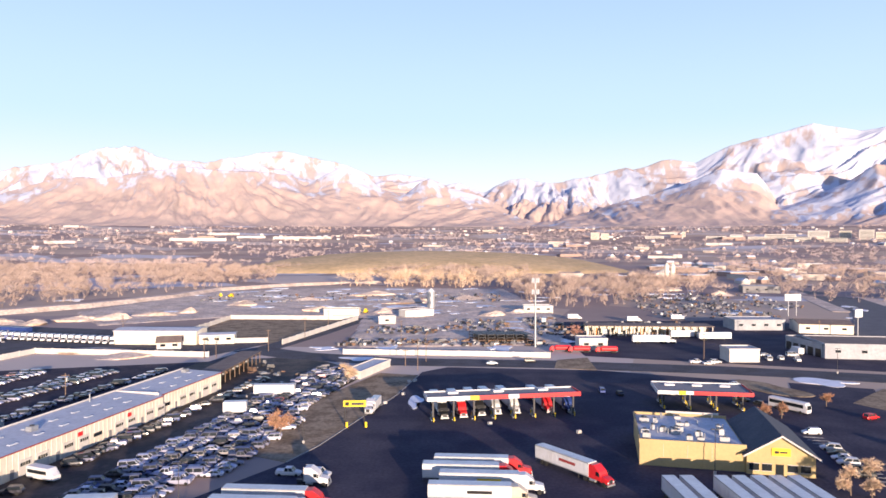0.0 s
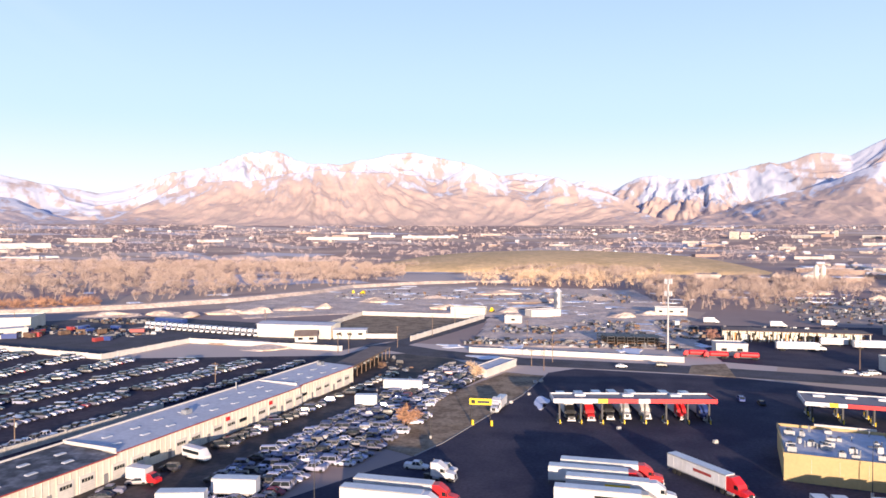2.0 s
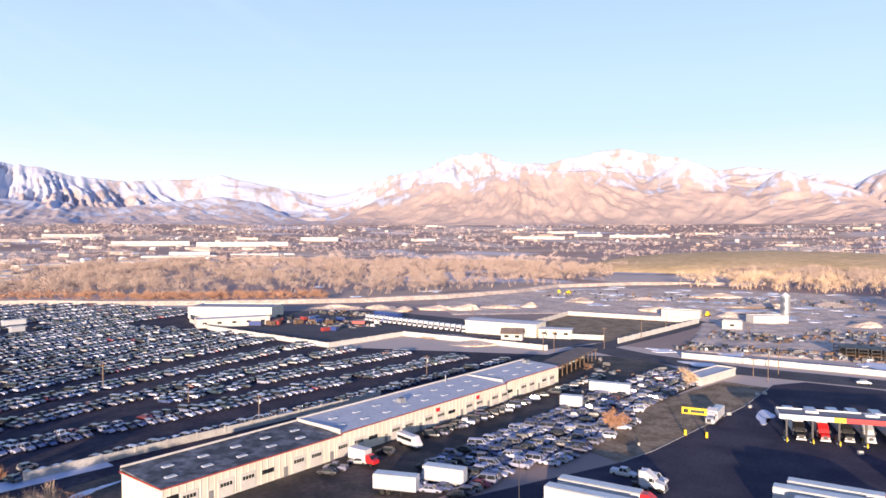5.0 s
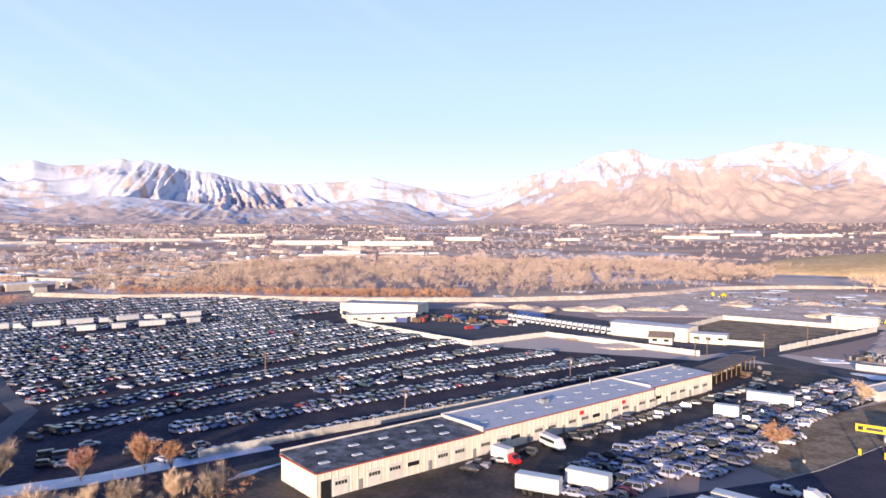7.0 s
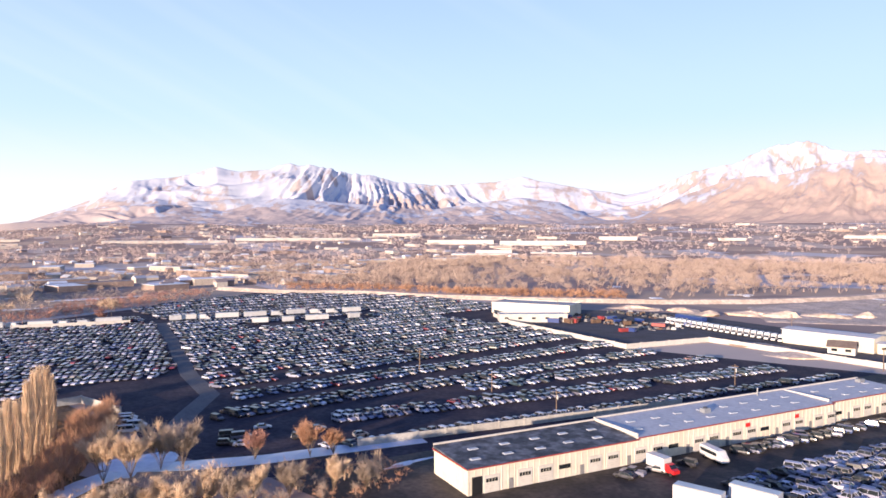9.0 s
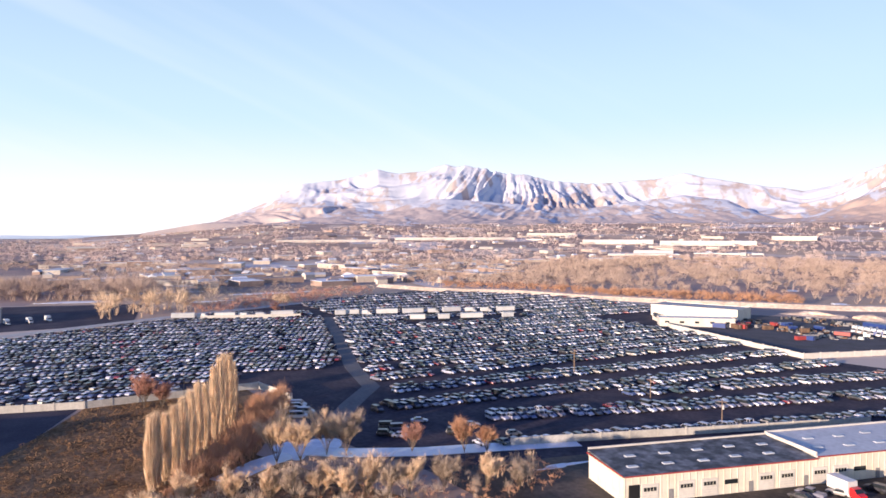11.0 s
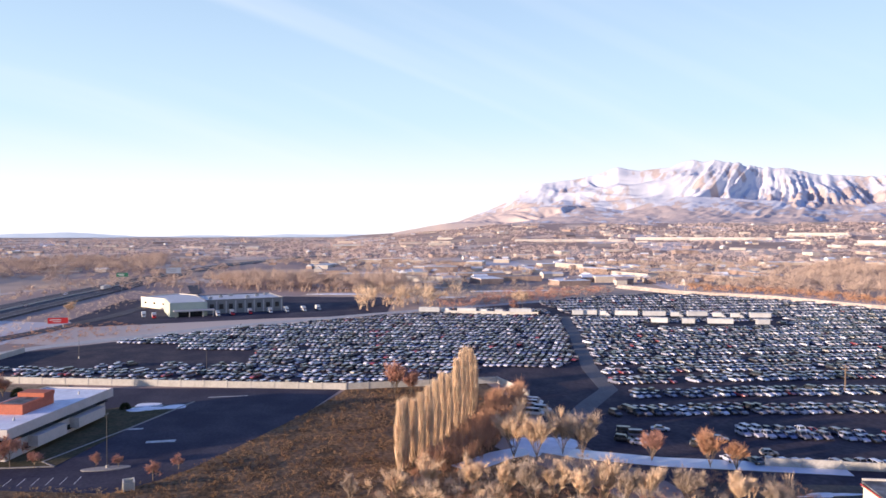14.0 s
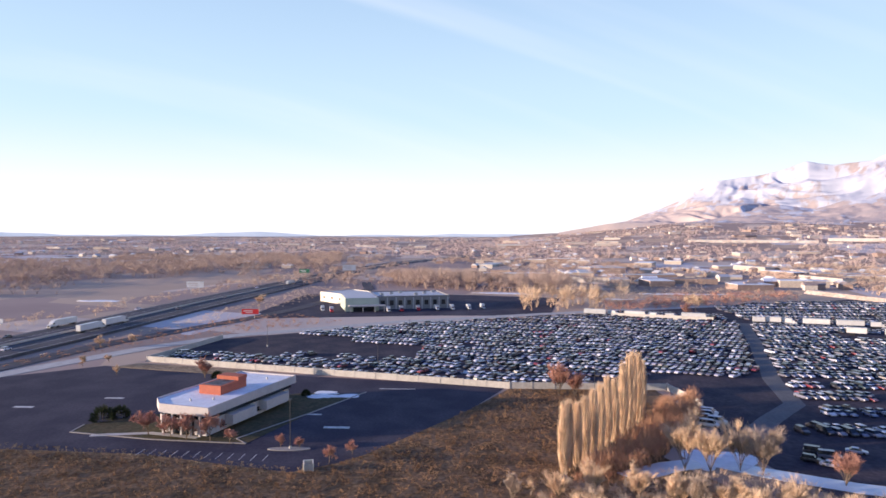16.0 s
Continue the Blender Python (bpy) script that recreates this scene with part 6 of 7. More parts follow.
# broad bare trees by the ditch and the field
NEAR_TREES = [(-156, 33, 11, TWIG), (-154, 38, 10, TWIG), (-157.5, 45, 9.5, TWIG), (-155, 49, 8.5, TWIG_GREY), (-151, 64, 6.5, TWIG_RED), (-145, 75, 7.5, TWIG_RUST), (-143, 80, 6, TWIG_RUST),
              (-130, 36, 9, TWIG), (-133, 27, 8.5, TWIG), (-128, 45, 9.5, TWIG), (-126.5, 53, 8.5, TWIG), (-125, 60, 9, TWIG_GREY), (-122, 68, 8.5, TWIG), (-119, 74, 6.5, TWIG_GREY), (-131, 31, 9, TWIG_GREY), (-127, 49, 8, TWIG_GREY), (-136, 20, 8, TWIG), (-138, 12, 7.5, TWIG),
              (-134, 5, 7, TWIG), (-133, -4, 6, TWIG_GREY), (-128, 40, 8, TWIG), (-223, 8, 9.5, TWIG_RED), (-221, 13, 7, TWIG_RED), (-232, -116, 6, TWIG_RED)]
for i, (x, y, h, m) in enumerate(NEAR_TREES):
    tree_thing("bare_tree", {TWIG: "bare winter tree with pale tan twigs", TWIG_GREY: "bare winter tree with grey twigs", TWIG_RED: "small bare tree with reddish twigs", TWIG_RUST: "small bare tree with russet twigs"}[m],
               branching(h * (1.25 if x < -140 else 0.95), 0.42, 400 + i, 4, 5, 0.8, 0.12, 26, 0.03, 0.12, 4), BARK, m, x, y, tr.uniform(0, 360), "bare trees by the ditch")
# small trees round the office and along roads
SMALL = [(-165, -98, 8.0), (-163.5, -91, 7.2), (-162, -86, 7.8), (-161.5, -79.5, 7.4), (-160.5, -74, 5.0), (-156.5, -42, 3.6), (-150, -45.5, 4.6), (-159.2, -60.4, 3.6), (-158.8, -55.4, 3.6), (-288, -194, 6), (-246, -173, 5), (-232, -150, 4), (-255, -168, 4), (-472, -195, 9), (-300, -186, 5)]
small_shapes = [branching(5.0, 0.85, 500 + i, 4, 6, 0.7, 0.1, 18, 0.026) for i in range(4)]
for i, (x, y, h) in enumerate(SMALL):
    tree_thing("small_tree", "small round bare ornamental tree with reddish twigs", small_shapes[i % 4], BARK, TWIG_RED if i < 9 else TWIG, x, y, tr.uniform(0, 360), "small ornamental trees", h / 5.0)
for x, y, h, m in ((-33.5, 243, 9, TWIG), (-42, 178, 7.5, TWIG_RUST), (-45, 184, 6, TWIG_RUST), (97, 197, 5.5, TWIG_RUST), (93, 199, 5.0, TWIG_RUST), (117.5, 211, 5, TWIG_RUST), (91, 146, 5.5, TWIG), (82, 138, 6, TWIG), (85, 136, 5, TWIG), (68, 352, 8, TWIG_RED), (-463, 104, 15, TWIG), (-455, 96, 9, TWIG_RED)):
    tree_thing("roadside_tree", "round bare tree with dense tan or russet twigs", branching(h, 0.9, int(abs(x * 7 + y)), 4, 6, 0.6, 0.14, 13, 0.045), BARK, m, x, y, 0, "roadside trees")
for i, (x, y, s) in enumerate(((-176, -118, 3.8), (-179.5, -115, 3.2), (-233, -112, 2.4), (-212, -72, 1.8))):
    gen = np.random.default_rng(600 + i)
    t = thing("evergreen_shrub", "dark green clipped evergreen shrub", "shrub", x, y, 0.05, 0, "evergreen shrubs")
    n = 700
    d = gen.normal(size=(n, 3))
    d /= np.linalg.norm(d, axis=1, keepdims=True)
    d[:, 2] = np.abs(d[:, 2])
    tip = d * s * gen.uniform(0.75, 1.05, (n, 1)) * (1, 1, 1.2)
    part("foliage", Twigs().add(tip * 0.72, tip, 0.14, gen).mesh("foliage", EVERGREEN), None, t)
    part("stem", Shape().tube((0, 0, -0.2), (0, 0, s * 0.7), 0.12, 0.06, 5), BARK, t)


def scatter(poly, count, gen):
    xs, ys = [p[0] for p in poly], [p[1] for p in poly]
    out = []
    while len(out) < count:
        x, y = gen.uniform(min(xs), max(xs)), gen.uniform(min(ys), max(ys))
        if inside(x, y, poly):
            out.append((x, y))
    return out


def brush(name, label, poly, count, h, wide, n, blade, material, seed, clear=(), groves=0.0):
    """Trees or scrub past counting, joined."""
    gen = np.random.default_rng(seed)
    tw = Twigs()
    for x, y in scatter(poly, count, gen):
        if any(inside(x, y, c) for c in clear):
            continue
        if groves and float(fbm(np.array([x / 170.0]), np.array([y / 120.0]), seed, 3)[0]) < groves:
            continue
        k = gen.uniform(0.5, 1.3)
        b, t, w = puff(gen, h * k, wide * k * gen.uniform(0.8, 1.2), n, blade)
        z = float(floor_height(np.array(x), np.array(y)))
        tw.add(b + (x, y, z), t + (x, y, z), w, gen)
    return tagged(new(name, tw.mesh(name, material)), label, "scrub" if h < 4 else "woodland", kind="stuff")


# russet undergrowth beside the poplars, field tussocks
brush("undergrowth", "dense russet undergrowth beside the poplars", [(-140, 8), (-150, 22), (-168, 32), (-196, 46), (-218, 48), (-206, 36), (-186, 30), (-168, 22), (-150, 12)], 560, 5.4, 2.0, 70, 0.035, TWIG_RUST, 31)
brush("ditch_scrub", "low tan scrub along the frozen ditch", [(-138, 0), (-136, 20), (-146, 34), (-147, 50), (-140, 70), (-132, 92), (-118, 84), (-112, 60), (-122, 20), (-128, 0)], 300, 2.0, 1.1, 46, 0.03, TWIG_RUST, 32)
brush("pale_scrub", "low pale scrub along the frozen ditch", [(-150, 26), (-153, 50), (-146, 60), (-140, 70), (-140, 40), (-136, 10)], 130, 2.4, 1.2, 46, 0.03, TWIG, 33)
brush("field_tussocks", "rough tussocks of dry brown grass", [(-148, -128), (-145, -69), (-142, -52), (-150, -43), (-178, -28), (-229, -7), (-232, 30), (-200, 40), (-140, 4), (-128, -20), (-118, -60), (-116, -128)], 5200, 0.8, 0.75, 14, 0.06, mat("tussock", (0.30, 0.18, 0.10), 0.95, var=0.4, size=2.0, tint=(0.13, 0.075, 0.045), tint_amount=0.8, tint_size=9, spec=0.1), 34)
brush("pale_tussocks", "pale dry grass along the field's edge", [(-152, -128), (-152, -90), (-148, -69), (-145, -52), (-150, -46), (-142, -46), (-140, -69), (-145, -128)], 420, 0.7, 0.5, 14, 0.05, VERGE, 35)

brush("ditch_thicket", "thicket of tall pale bare saplings before the ditch", [(-140, -4), (-128, -2), (-116, 70), (-124, 86), (-132, 64), (-136, 30)], 40, 4.8, 1.9, 220, 0.02, TWIG, 36)
brush("ditch_saplings", "grey bare saplings before the ditch", [(-140, 0), (-128, 0), (-116, 70), (-122, 80), (-134, 40)], 30, 4.4, 1.8, 200, 0.02, TWIG_GREY, 37)

brush("roadside_scrub", "low brown scrub between road and freeway", [(-215, -206), (-300, -203), (-400, -180), (-420, -150), (-390, -110), (-330, -158), (-290, -182)], 420, 1.3, 1.3, 30, 0.06, TWIG_RUST, 38)
brush("median_scrub", "low tan scrub along the freeway bank", [(-240, -204), (-420, -206), (-640, -214), (-640, -170), (-470, -172), (-330, -196)], 330, 1.6, 1.5, 30, 0.06, TWIG, 39)
brush("north_scrub", "brown scrub on the open ground beyond the lot", [(-480, 60), (-560, 40), (-650, 20), (-700, 120), (-640, 230), (-570, 210), (-530, 130)], 700, 2.4, 2.4, 36, 0.09, TWIG_GREY, 40)

# woods beyond the levee
WOOD_A = [(-345, 470), (-300, 530), (-262, 640), (-150, 750), (-40, 800), (60, 770), (240, 860), (150, 1000), (-150, 1000), (-420, 1100), (-800, 1050), (-1100, 800), (-900, 620), (-700, 460), (-620, 330), (-520, 360), (-430, 400)]
brush("east_wood", "wide belt of bare cottonwoods beyond the levee", WOOD_A, 2500, 13, 7.5, 150, 0.10, TWIG_FAR, 41, groves=0.40, clear=[lump(-520, 640, 50, 40), lump(-330, 690, 40, 30), lump(-720, 760, 80, 30), lump(-400, 820, 60, 30)])
brush("river_wood", "grey bare trees behind the towers", [(70, 520), (140, 505), (170, 560), (260, 720), (200, 800), (80, 740), (60, 600)], 260, 14, 6.5, 150, 0.09, TWIG_FAR, 42)
brush("wood_edge", "pale bare trees at the edge of the wood", [(-120, 745), (-40, 780), (60, 750), (120, 700), (70, 690), (-100, 715)], 120, 15, 6.5, 150, 0.085, TWIG, 43)
brush("levee_thicket", "dense reddish thicket at the foot of the levee", [(-600, 275), (-520, 340), (-440, 365), (-330, 440), (-350, 470), (-440, 400), (-520, 365), (-610, 300)], 520, 7, 4.0, 50, 0.11, TWIG_RUST, 44)
brush("north_wood", "belt of tan bare trees behind the store", [(-640, -120), (-600, 0), (-590, 30), (-660, 40), (-760, -120), (-720, -160)], 420, 14, 7.0, 150, 0.085, TWIG_FAR, 45)
brush("lane_trees", "pale bare cottonwoods by the road", [(-460, -10), (-468, 20), (-488, 60), (-530, 70), (-520, 0), (-490, -20)], 46, 14, 6.0, 150, 0.10, TWIG, 46)
brush("back_scrub", "reddish scrub at the back of the car lot", [(-445, 60), (-470, 72), (-560, 200), (-600, 210), (-540, 90), (-480, 40)], 160, 7, 4, 50, 0.10, TWIG_RED, 47)
brush("freeway_wood", "grey bare trees across the freeway", [(-480, -330), (-700, -290), (-1000, -290), (-1500, -420), (-1200, -760), (-600, -720), (-450, -460)], 2000, 13, 7.5, 110, 0.11, TWIG_FAR, 48, groves=0.40)
brush("freeway_scrub", "tan scrub along the freeway", [(-250, -268), (-700, -272), (-900, -276), (-700, -300), (-300, -300)], 150, 4, 3, 40, 0.09, TWIG, 49)
brush("highway_trees", "bare trees beside the highway", [(280, 560), (330, 700), (420, 1100), (700, 1100), (560, 700), (420, 520)], 420, 11, 6, 50, 0.16, TWIG_FAR, 50)
brush("yard_edge_trees", "bare brush between the yards", [(250, 600), (300, 760), (360, 1000), (300, 1000), (240, 820), (190, 640)], 190, 10, 5.5, 50, 0.15, TWIG_FAR, 51)


def ring_sector(a0, a1, r0, r1, n=14):
    return [(r0 * math.sin(radians(a0 + (a1 - a0) * k / n)), r0 * math.cos(radians(a0 + (a1 - a0) * k / n))) for k in range(n + 1)] + \
           [(r1 * math.sin(radians(a1 - (a1 - a0) * k / n)), r1 * math.cos(radians(a1 - (a1 - a0) * k / n))) for k in range(n + 1)]


hill_clear = [(-330, 960), (330, 960), (330, 1500), (-330, 1500)]
for k, (a0, a1, r0, r1, cnt, h, m) in enumerate(((-50, 45, 1000, 1700, 2600, 12, TWIG_HAZE), (-50, 45, 1700, 3300, 5200, 11, TWIG_HAZE), (-92, -50, 650, 1200, 1500, 10, TWIG_FAR), (-95, -50, 1200, 3300, 5200, 11, TWIG_HAZE),
                                                 (-135, -92, 650, 1400, 1500, 10, TWIG_FAR), (-140, -92, 1400, 3900, 5500, 11, TWIG_HAZE))):
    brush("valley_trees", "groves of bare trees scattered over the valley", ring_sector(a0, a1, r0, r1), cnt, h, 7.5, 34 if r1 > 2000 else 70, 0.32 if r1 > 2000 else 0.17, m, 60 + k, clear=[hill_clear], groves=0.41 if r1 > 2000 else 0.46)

# ---- the far town ----
fr = random.Random(5)
town_roofs = Shape()
town_walls = Shape()


def town_block(x, y, L, W, h, a, gable):
    z = float(floor_height(np.array(x), np.array(y))) - 0.3
    town_walls.box(x, y, z, L, W, h + 0.3, a, fr.randrange(3))
    c, s = math.cos(radians(a)), math.sin(radians(a))
    P = lambda u, v, w: (x + u * c - v * s, y + u * s + v * c, z + w)
    if gable:
        l, w, t = L / 2 + 0.4, W / 2 + 0.4, h + 0.3
        town_roofs.add([P(-l, -w, t), P(l, -w, t), P(l, w, t), P(-l, w, t), P(-l, 0, t + W * 0.3), P(l, 0, t + W * 0.3)], [(0, 1, 5, 4), (2, 3, 4, 5), (0, 4, 3), (1, 2, 5), (3, 2, 1, 0)], fr.randrange(3))
    else:
        town_roofs.box(x, y, z + h + 0.3, L + 0.4, W + 0.4, 0.4, a, fr.randrange(3))


for a0, a1, r0, r1, n in ((-95, -58, 700, 1250, 150), (-95, -40, 1250, 3200, 260), (-40, 0, 2000, 3250, 80), (0, 40, 1300, 3250, 140), (-140, -95, 1000, 3600, 190), (10, 40, 800, 1300, 60)):
    for _ in range(n):
        a, r = radians(fr.uniform(a0, a1)), fr.uniform(r0, r1)
        x, y = r * math.sin(a), r * math.cos(a)
        if -340 < x < 340 and 950 < y < 1510 or abs(y + 240) < 40:
            continue
        big = fr.random() < (0.35 if r < 1300 else 0.25)
        town_block(x, y, fr.uniform(24, 80) if big else fr.uniform(10, 17), fr.uniform(12, 26) if big else fr.uniform(8, 11), fr.uniform(4.5, 8) if big else fr.uniform(3, 5.5), fr.uniform(-20, 20) + 90 * fr.randrange(2), not big)
solid("town_walls", town_walls, [mat("town_tan", (0.50, 0.43, 0.37), 0.9), mat("town_brick", (0.36, 0.26, 0.22), 0.9), mat("town_stone", (0.56, 0.51, 0.46), 0.9)], "walls of a far sprawling town", "town", kind="stuff")
solid("town_roofs", town_roofs, [ROOF_WHITE, mat("dusted_shingle", (0.30, 0.25, 0.24), 0.85, var=0.2, size=2.0), SNOW], "roofs of a far sprawling town", "town", kind="stuff")


def far_hall(label, az0, az1, r, h, depth, name="far_warehouse"):
    """A long white warehouse far across the valley, with dock doors."""
    a, b = radians(az0), radians(az1)
    p, q = (r * math.sin(a), r * math.cos(a)), (r * math.sin(b), r * math.cos(b))
    L, ang = frame_of(p, q)
    z = float(floor_height(np.array((p[0] + q[0]) / 2), np.array((p[1] + q[1]) / 2))) - 0.5
    w = thing(name, label, "warehouse", p[0], p[1], z, ang, "far warehouses")
    part("wall", Shape().prism([(0, 0), (L, 0), (L, depth), (0, depth)], 0, h), WALL_WHITE, w)
    part("roof", Shape().prism([(-0.5, -0.5), (L + 0.5, -0.5), (L + 0.5, depth + 0.5), (-0.5, depth + 0.5)], h, h + 0.8), ROOF_WHITE, w)
    n = max(3, int(L / 14))
    n = min(n, 16)
    for k in range(n):
        part("dock_door", Shape().box(L * (k + 0.5) / n, -0.15, 1, 5, 0.3, 4.5), LILAC_GREY, w)


# the two halls only 4 m high stand in for pale snowy fields
for az0, az1, r, h, d in ((-78, -69, 2150, 8, 70), (-68.4, -58.5, 2250, 9, 80), (-53, -47.5, 2050, 13, 90), (-47, -40, 2000, 13, 80), (-52.5, -49.5, 1250, 8, 50), (-57.5, -53.6, 2450, 12, 60), (-39, -36, 2250, 12, 60), (-21.6, -17.4, 2350, 9, 60), (-16.6, -14.4, 2500, 8, 60), (-13.8, -9.2, 2450, 9, 60), (-18.6, -16.4, 2700, 8, 60), (-30, -28, 2250, 7, 50), (-51, -45.5, 1600, 4, 90), (-44.5, -39.5, 1650, 4, 80), (-49, -46, 1650, 9, 40), (-93, -90.5, 2300, 11, 60)):
    far_hall("long white warehouse far across the valley", az0, az1, r, h, d)
# town centre
for x, y, sx, h in ((12.4, 2450, 28, 24), (13.2, 2450, 26, 21), (19.2, 2600, 12, 20), (23, 2500, 40, 14), (26, 2450, 90, 18), (28.5, 2500, 60, 26), (30.2, 2550, 34, 24), (31.5, 2480, 40, 30), (32.4, 2500, 30, 22), (27.2, 2400, 70, 12), (29.6, 2350, 60, 12), (24.5, 2450, 60, 10), (21.5, 2500, 60, 9), (17, 2500, 60, 9)):
    px, py = y * math.sin(radians(x)), y * math.cos(radians(x))
    z = float(floor_height(np.array(px), np.array(py))) - 0.5
    t = thing("town_block", "pale multi-storey block in the far town centre", "building", px, py, z, -x, "town centre blocks")
    part("wall", Shape().box(0, 0, 0, sx, 20, h), CREAM if sx < 40 else WALL_WHITE, t)
    part("roof", Shape().box(0, 0, h, sx + 0.6, 20.6, 0.8), ROOF_GREY, t)
    for f in range(int(h / 4)):
        part("window_band", Shape().box(0, -10.1, 1.6 + 4 * f, sx * 0.9, 0.3, 1.5), GLASS, t)
t = thing("white_spire", "white church spire in the far town", "spire", 2480 * math.sin(radians(19.1)), 2480 * math.cos(radians(19.1)), 20)
part("tower", Shape().box(0, 0, 0, 9, 9, 16), WHITE, t)
part("steeple", Shape().tube((0, 0, 16), (0, 0, 36), 4, 0.2, 8), WHITE, t)
# concrete plant with twin silos
t = thing("concrete_plant", "cream concrete plant with twin tall silos", "plant", 258, 786, 0)
for x in (-3.4, 3.4):
    part("silo", Shape().tube((x, 0, 0), (x, 0, 19), 2.6, 2.6, 14).tube((x, 0, 19), (x, 0, 22), 2.6, 0.5, 14), CREAM, t, "tall cream silo")
part("hopper_house", Shape().box(-12, 0, 0, 10, 8, 11).box(-22, 2, 0, 10, 8, 5), WALL_WHITE, t)
part("conveyor", Shape().tube((-30, 4, 2), (-6, 0, 15), 0.9, 0.9, 6), STEEL, t)
t = thing("grain_silo", "grey steel silo in the materials yard", "silo", -8.6, 503, 0)
part("shell", Shape().tube((0, 0, 0), (0, 0, 12), 3.0, 3.0, 16), STEEL, t)
part("cap", Shape().tube((0, 0, 12), (0, 0, 14.3), 3.0, 0.4, 16), WHITE, t)
hall("yard_hut", "small white hut in the materials yard", "hut", (-38, 408), (-28, 408), 6, 4.2, WALL_WHITE, ROOF_WHITE, windows=1)
hall("yard_shed", "long white shed in the materials yard", "shed", (-24, 440), (-6, 452), 8, 4.2, WALL_WHITE, ROOF_WHITE, doors=3)
hall("pale_shed", "low pale shed beside the mound", "shed", (55, 470), (75, 470), 10, 4.5, WALL_WHITE, ROOF_WHITE, windows=3)
hall("yard_store", "low pale store beside the fenced lot", "store", (-78, 452), (-55, 452), 9, 4, CREAM, ROOF_GREY, doors=3)
for i, (x, y) in enumerate(((-58, 470), (-60, 462), (-52, 466), (-190, 590), (-180, 586), (-66, 455))):
    t = thing("loader", "yellow earth-moving machine in the yard", "loader", x, y, 0.05, 40 * i, "yellow machines")
    part("body", Shape().box(0, 0, 0.9, 4.6, 2.2, 1.3, 0, 0, 0.85).box(-0.4, 0, 2.1, 1.6, 1.6, 1.3, 0, 0, 0.9), YELLOW, t)
    part("bucket", Shape().box(3.4, 0, 0.2, 1.2, 2.6, 1.0), STEEL, t)
    for wx in (-1.4, 1.5):
        for s in (-1, 1):
            part("wheel", TRUCK_WHEEL, None, t).matrix_basis = pose(wx, s * 1.1, 0.75) @ Matrix.Diagonal((1.4, 1.6, 1.4, 1))
# steel racks and scrap in the yards
for k in range(6):
    t = thing("steel_rack", "dark open steel storage rack", "rack", 17 + 4.6 * k, 342, 0.05, 20, "steel racks")
    for x in (-1.8, 1.8):
        for y in (-6, 0, 6):
            part("post", Shape().box(x, y, 0, 0.3, 0.3, 4.2), DARK_METAL, t)
    for z in (1.2, 2.6, 4.0):
        part("deck", Shape().box(0, 0, z, 4, 13, 0.25), RUST if z < 2 else DARK_METAL, t)
sr = random.Random(8)
scrap = Shape()
for cx, cy, rx, ry, n in ((0, 335, 50, 8, 260), (20, 400, 18, 26, 130), (-20, 380, 22, 14, 90), (60, 400, 10, 40, 120), (-10, 590, 60, 40, 160), (210, 560, 60, 60, 260), (180, 480, 40, 40, 160), (110, 400, 40, 14, 110), (-255, 330, 40, 12, 160), (-260, 372, 30, 8, 90), (-60, 252, 14, 30, 40), (-140, 580, 60, 40, 120)):
    for _ in range(n):
        scrap.box(cx + sr.uniform(-rx, rx), cy + sr.uniform(-ry, ry), 0.0, sr.uniform(0.8, 3.6), sr.uniform(0.6, 2.0), sr.uniform(0.3, 1.7), sr.uniform(0, 180), sr.choice((0, 0, 1, 1, 1, 1, 2, 3, 3, 3, 5, 6)), sr.uniform(0.6, 1))
solid("yard_stock", scrap, [RUST, DARK_METAL, STEEL, GREY_BLOCK, RED_TRIM, TIMBER, GREY_BLOCK], "jumbled crates, steel and machinery in the yards", "yard stock", kind="stuff")
tarp = thing("blue_container", "blue covered container in the fleet yard", "container", -232, 372, 0.05, -15)
part("box", Shape().box(0, 0, 0, 22, 4, 3.0), BLUE, tarp)

# coloured plant and containers inside the walled fleet yard
plant_r = random.Random(88)
for k in range(26):
    x, y = plant_r.uniform(-305, -215), plant_r.uniform(300, 350)
    if y < 262 + 0.9 * (-193 - x) * 0.4 or y > 372 or (x < -286 and y > 300):
        continue
    m, word = plant_r.choice(((RED_TRIM, "dull red"), (RED_TRIM, "dull red"), (RUST, "rusty"), (RUST, "rusty"), (BLUE, "blue"), (GREY_BLOCK, "grey"), (WHITE, "white")))
    t = thing("yard_container", word + " steel container standing in the fleet yard", "container", x, y, 0.05, plant_r.choice((8, 20, -15, 75)), "containers in the fleet yard")
    L = plant_r.uniform(3.5, 7.5)
    body = part("box", Shape().box(0, 0, 0.15, L, 2.3, plant_r.uniform(1.6, 2.6)), m, t)
    part("skid", Shape().box(0, -0.8, 0, L, 0.2, 0.15).box(0, 0.8, 0, L, 0.2, 0.15), DARK_METAL, t)
    part("door_bar", Shape().tube((L / 2 + 0.04, 0.3, 0.3), (L / 2 + 0.04, 0.3, 1.6), 0.04, 0.04, 6), STEEL, body)

# ---- poles, masts, boards ----


def pole(x, y, h, label, arm=True, name="utility_pole", m=TIMBER, drum=False):
    t = thing(name, label, "pole", x, y, 0, 20, "utility poles")
    part("shaft", Shape().tube((0, 0, -0.3), (0, 0, h), 0.16, 0.11, 7), m, t)
    if arm:
        part("crossarm", Shape().box(0, 0, h - 0.7, 2.4, 0.14, 0.16), m, t)
    if drum:
        part("transformer", Shape().tube((0.35, 0, h - 2.6), (0.35, 0, h - 1.4), 0.3, 0.3, 10), STEEL, t)
    return t


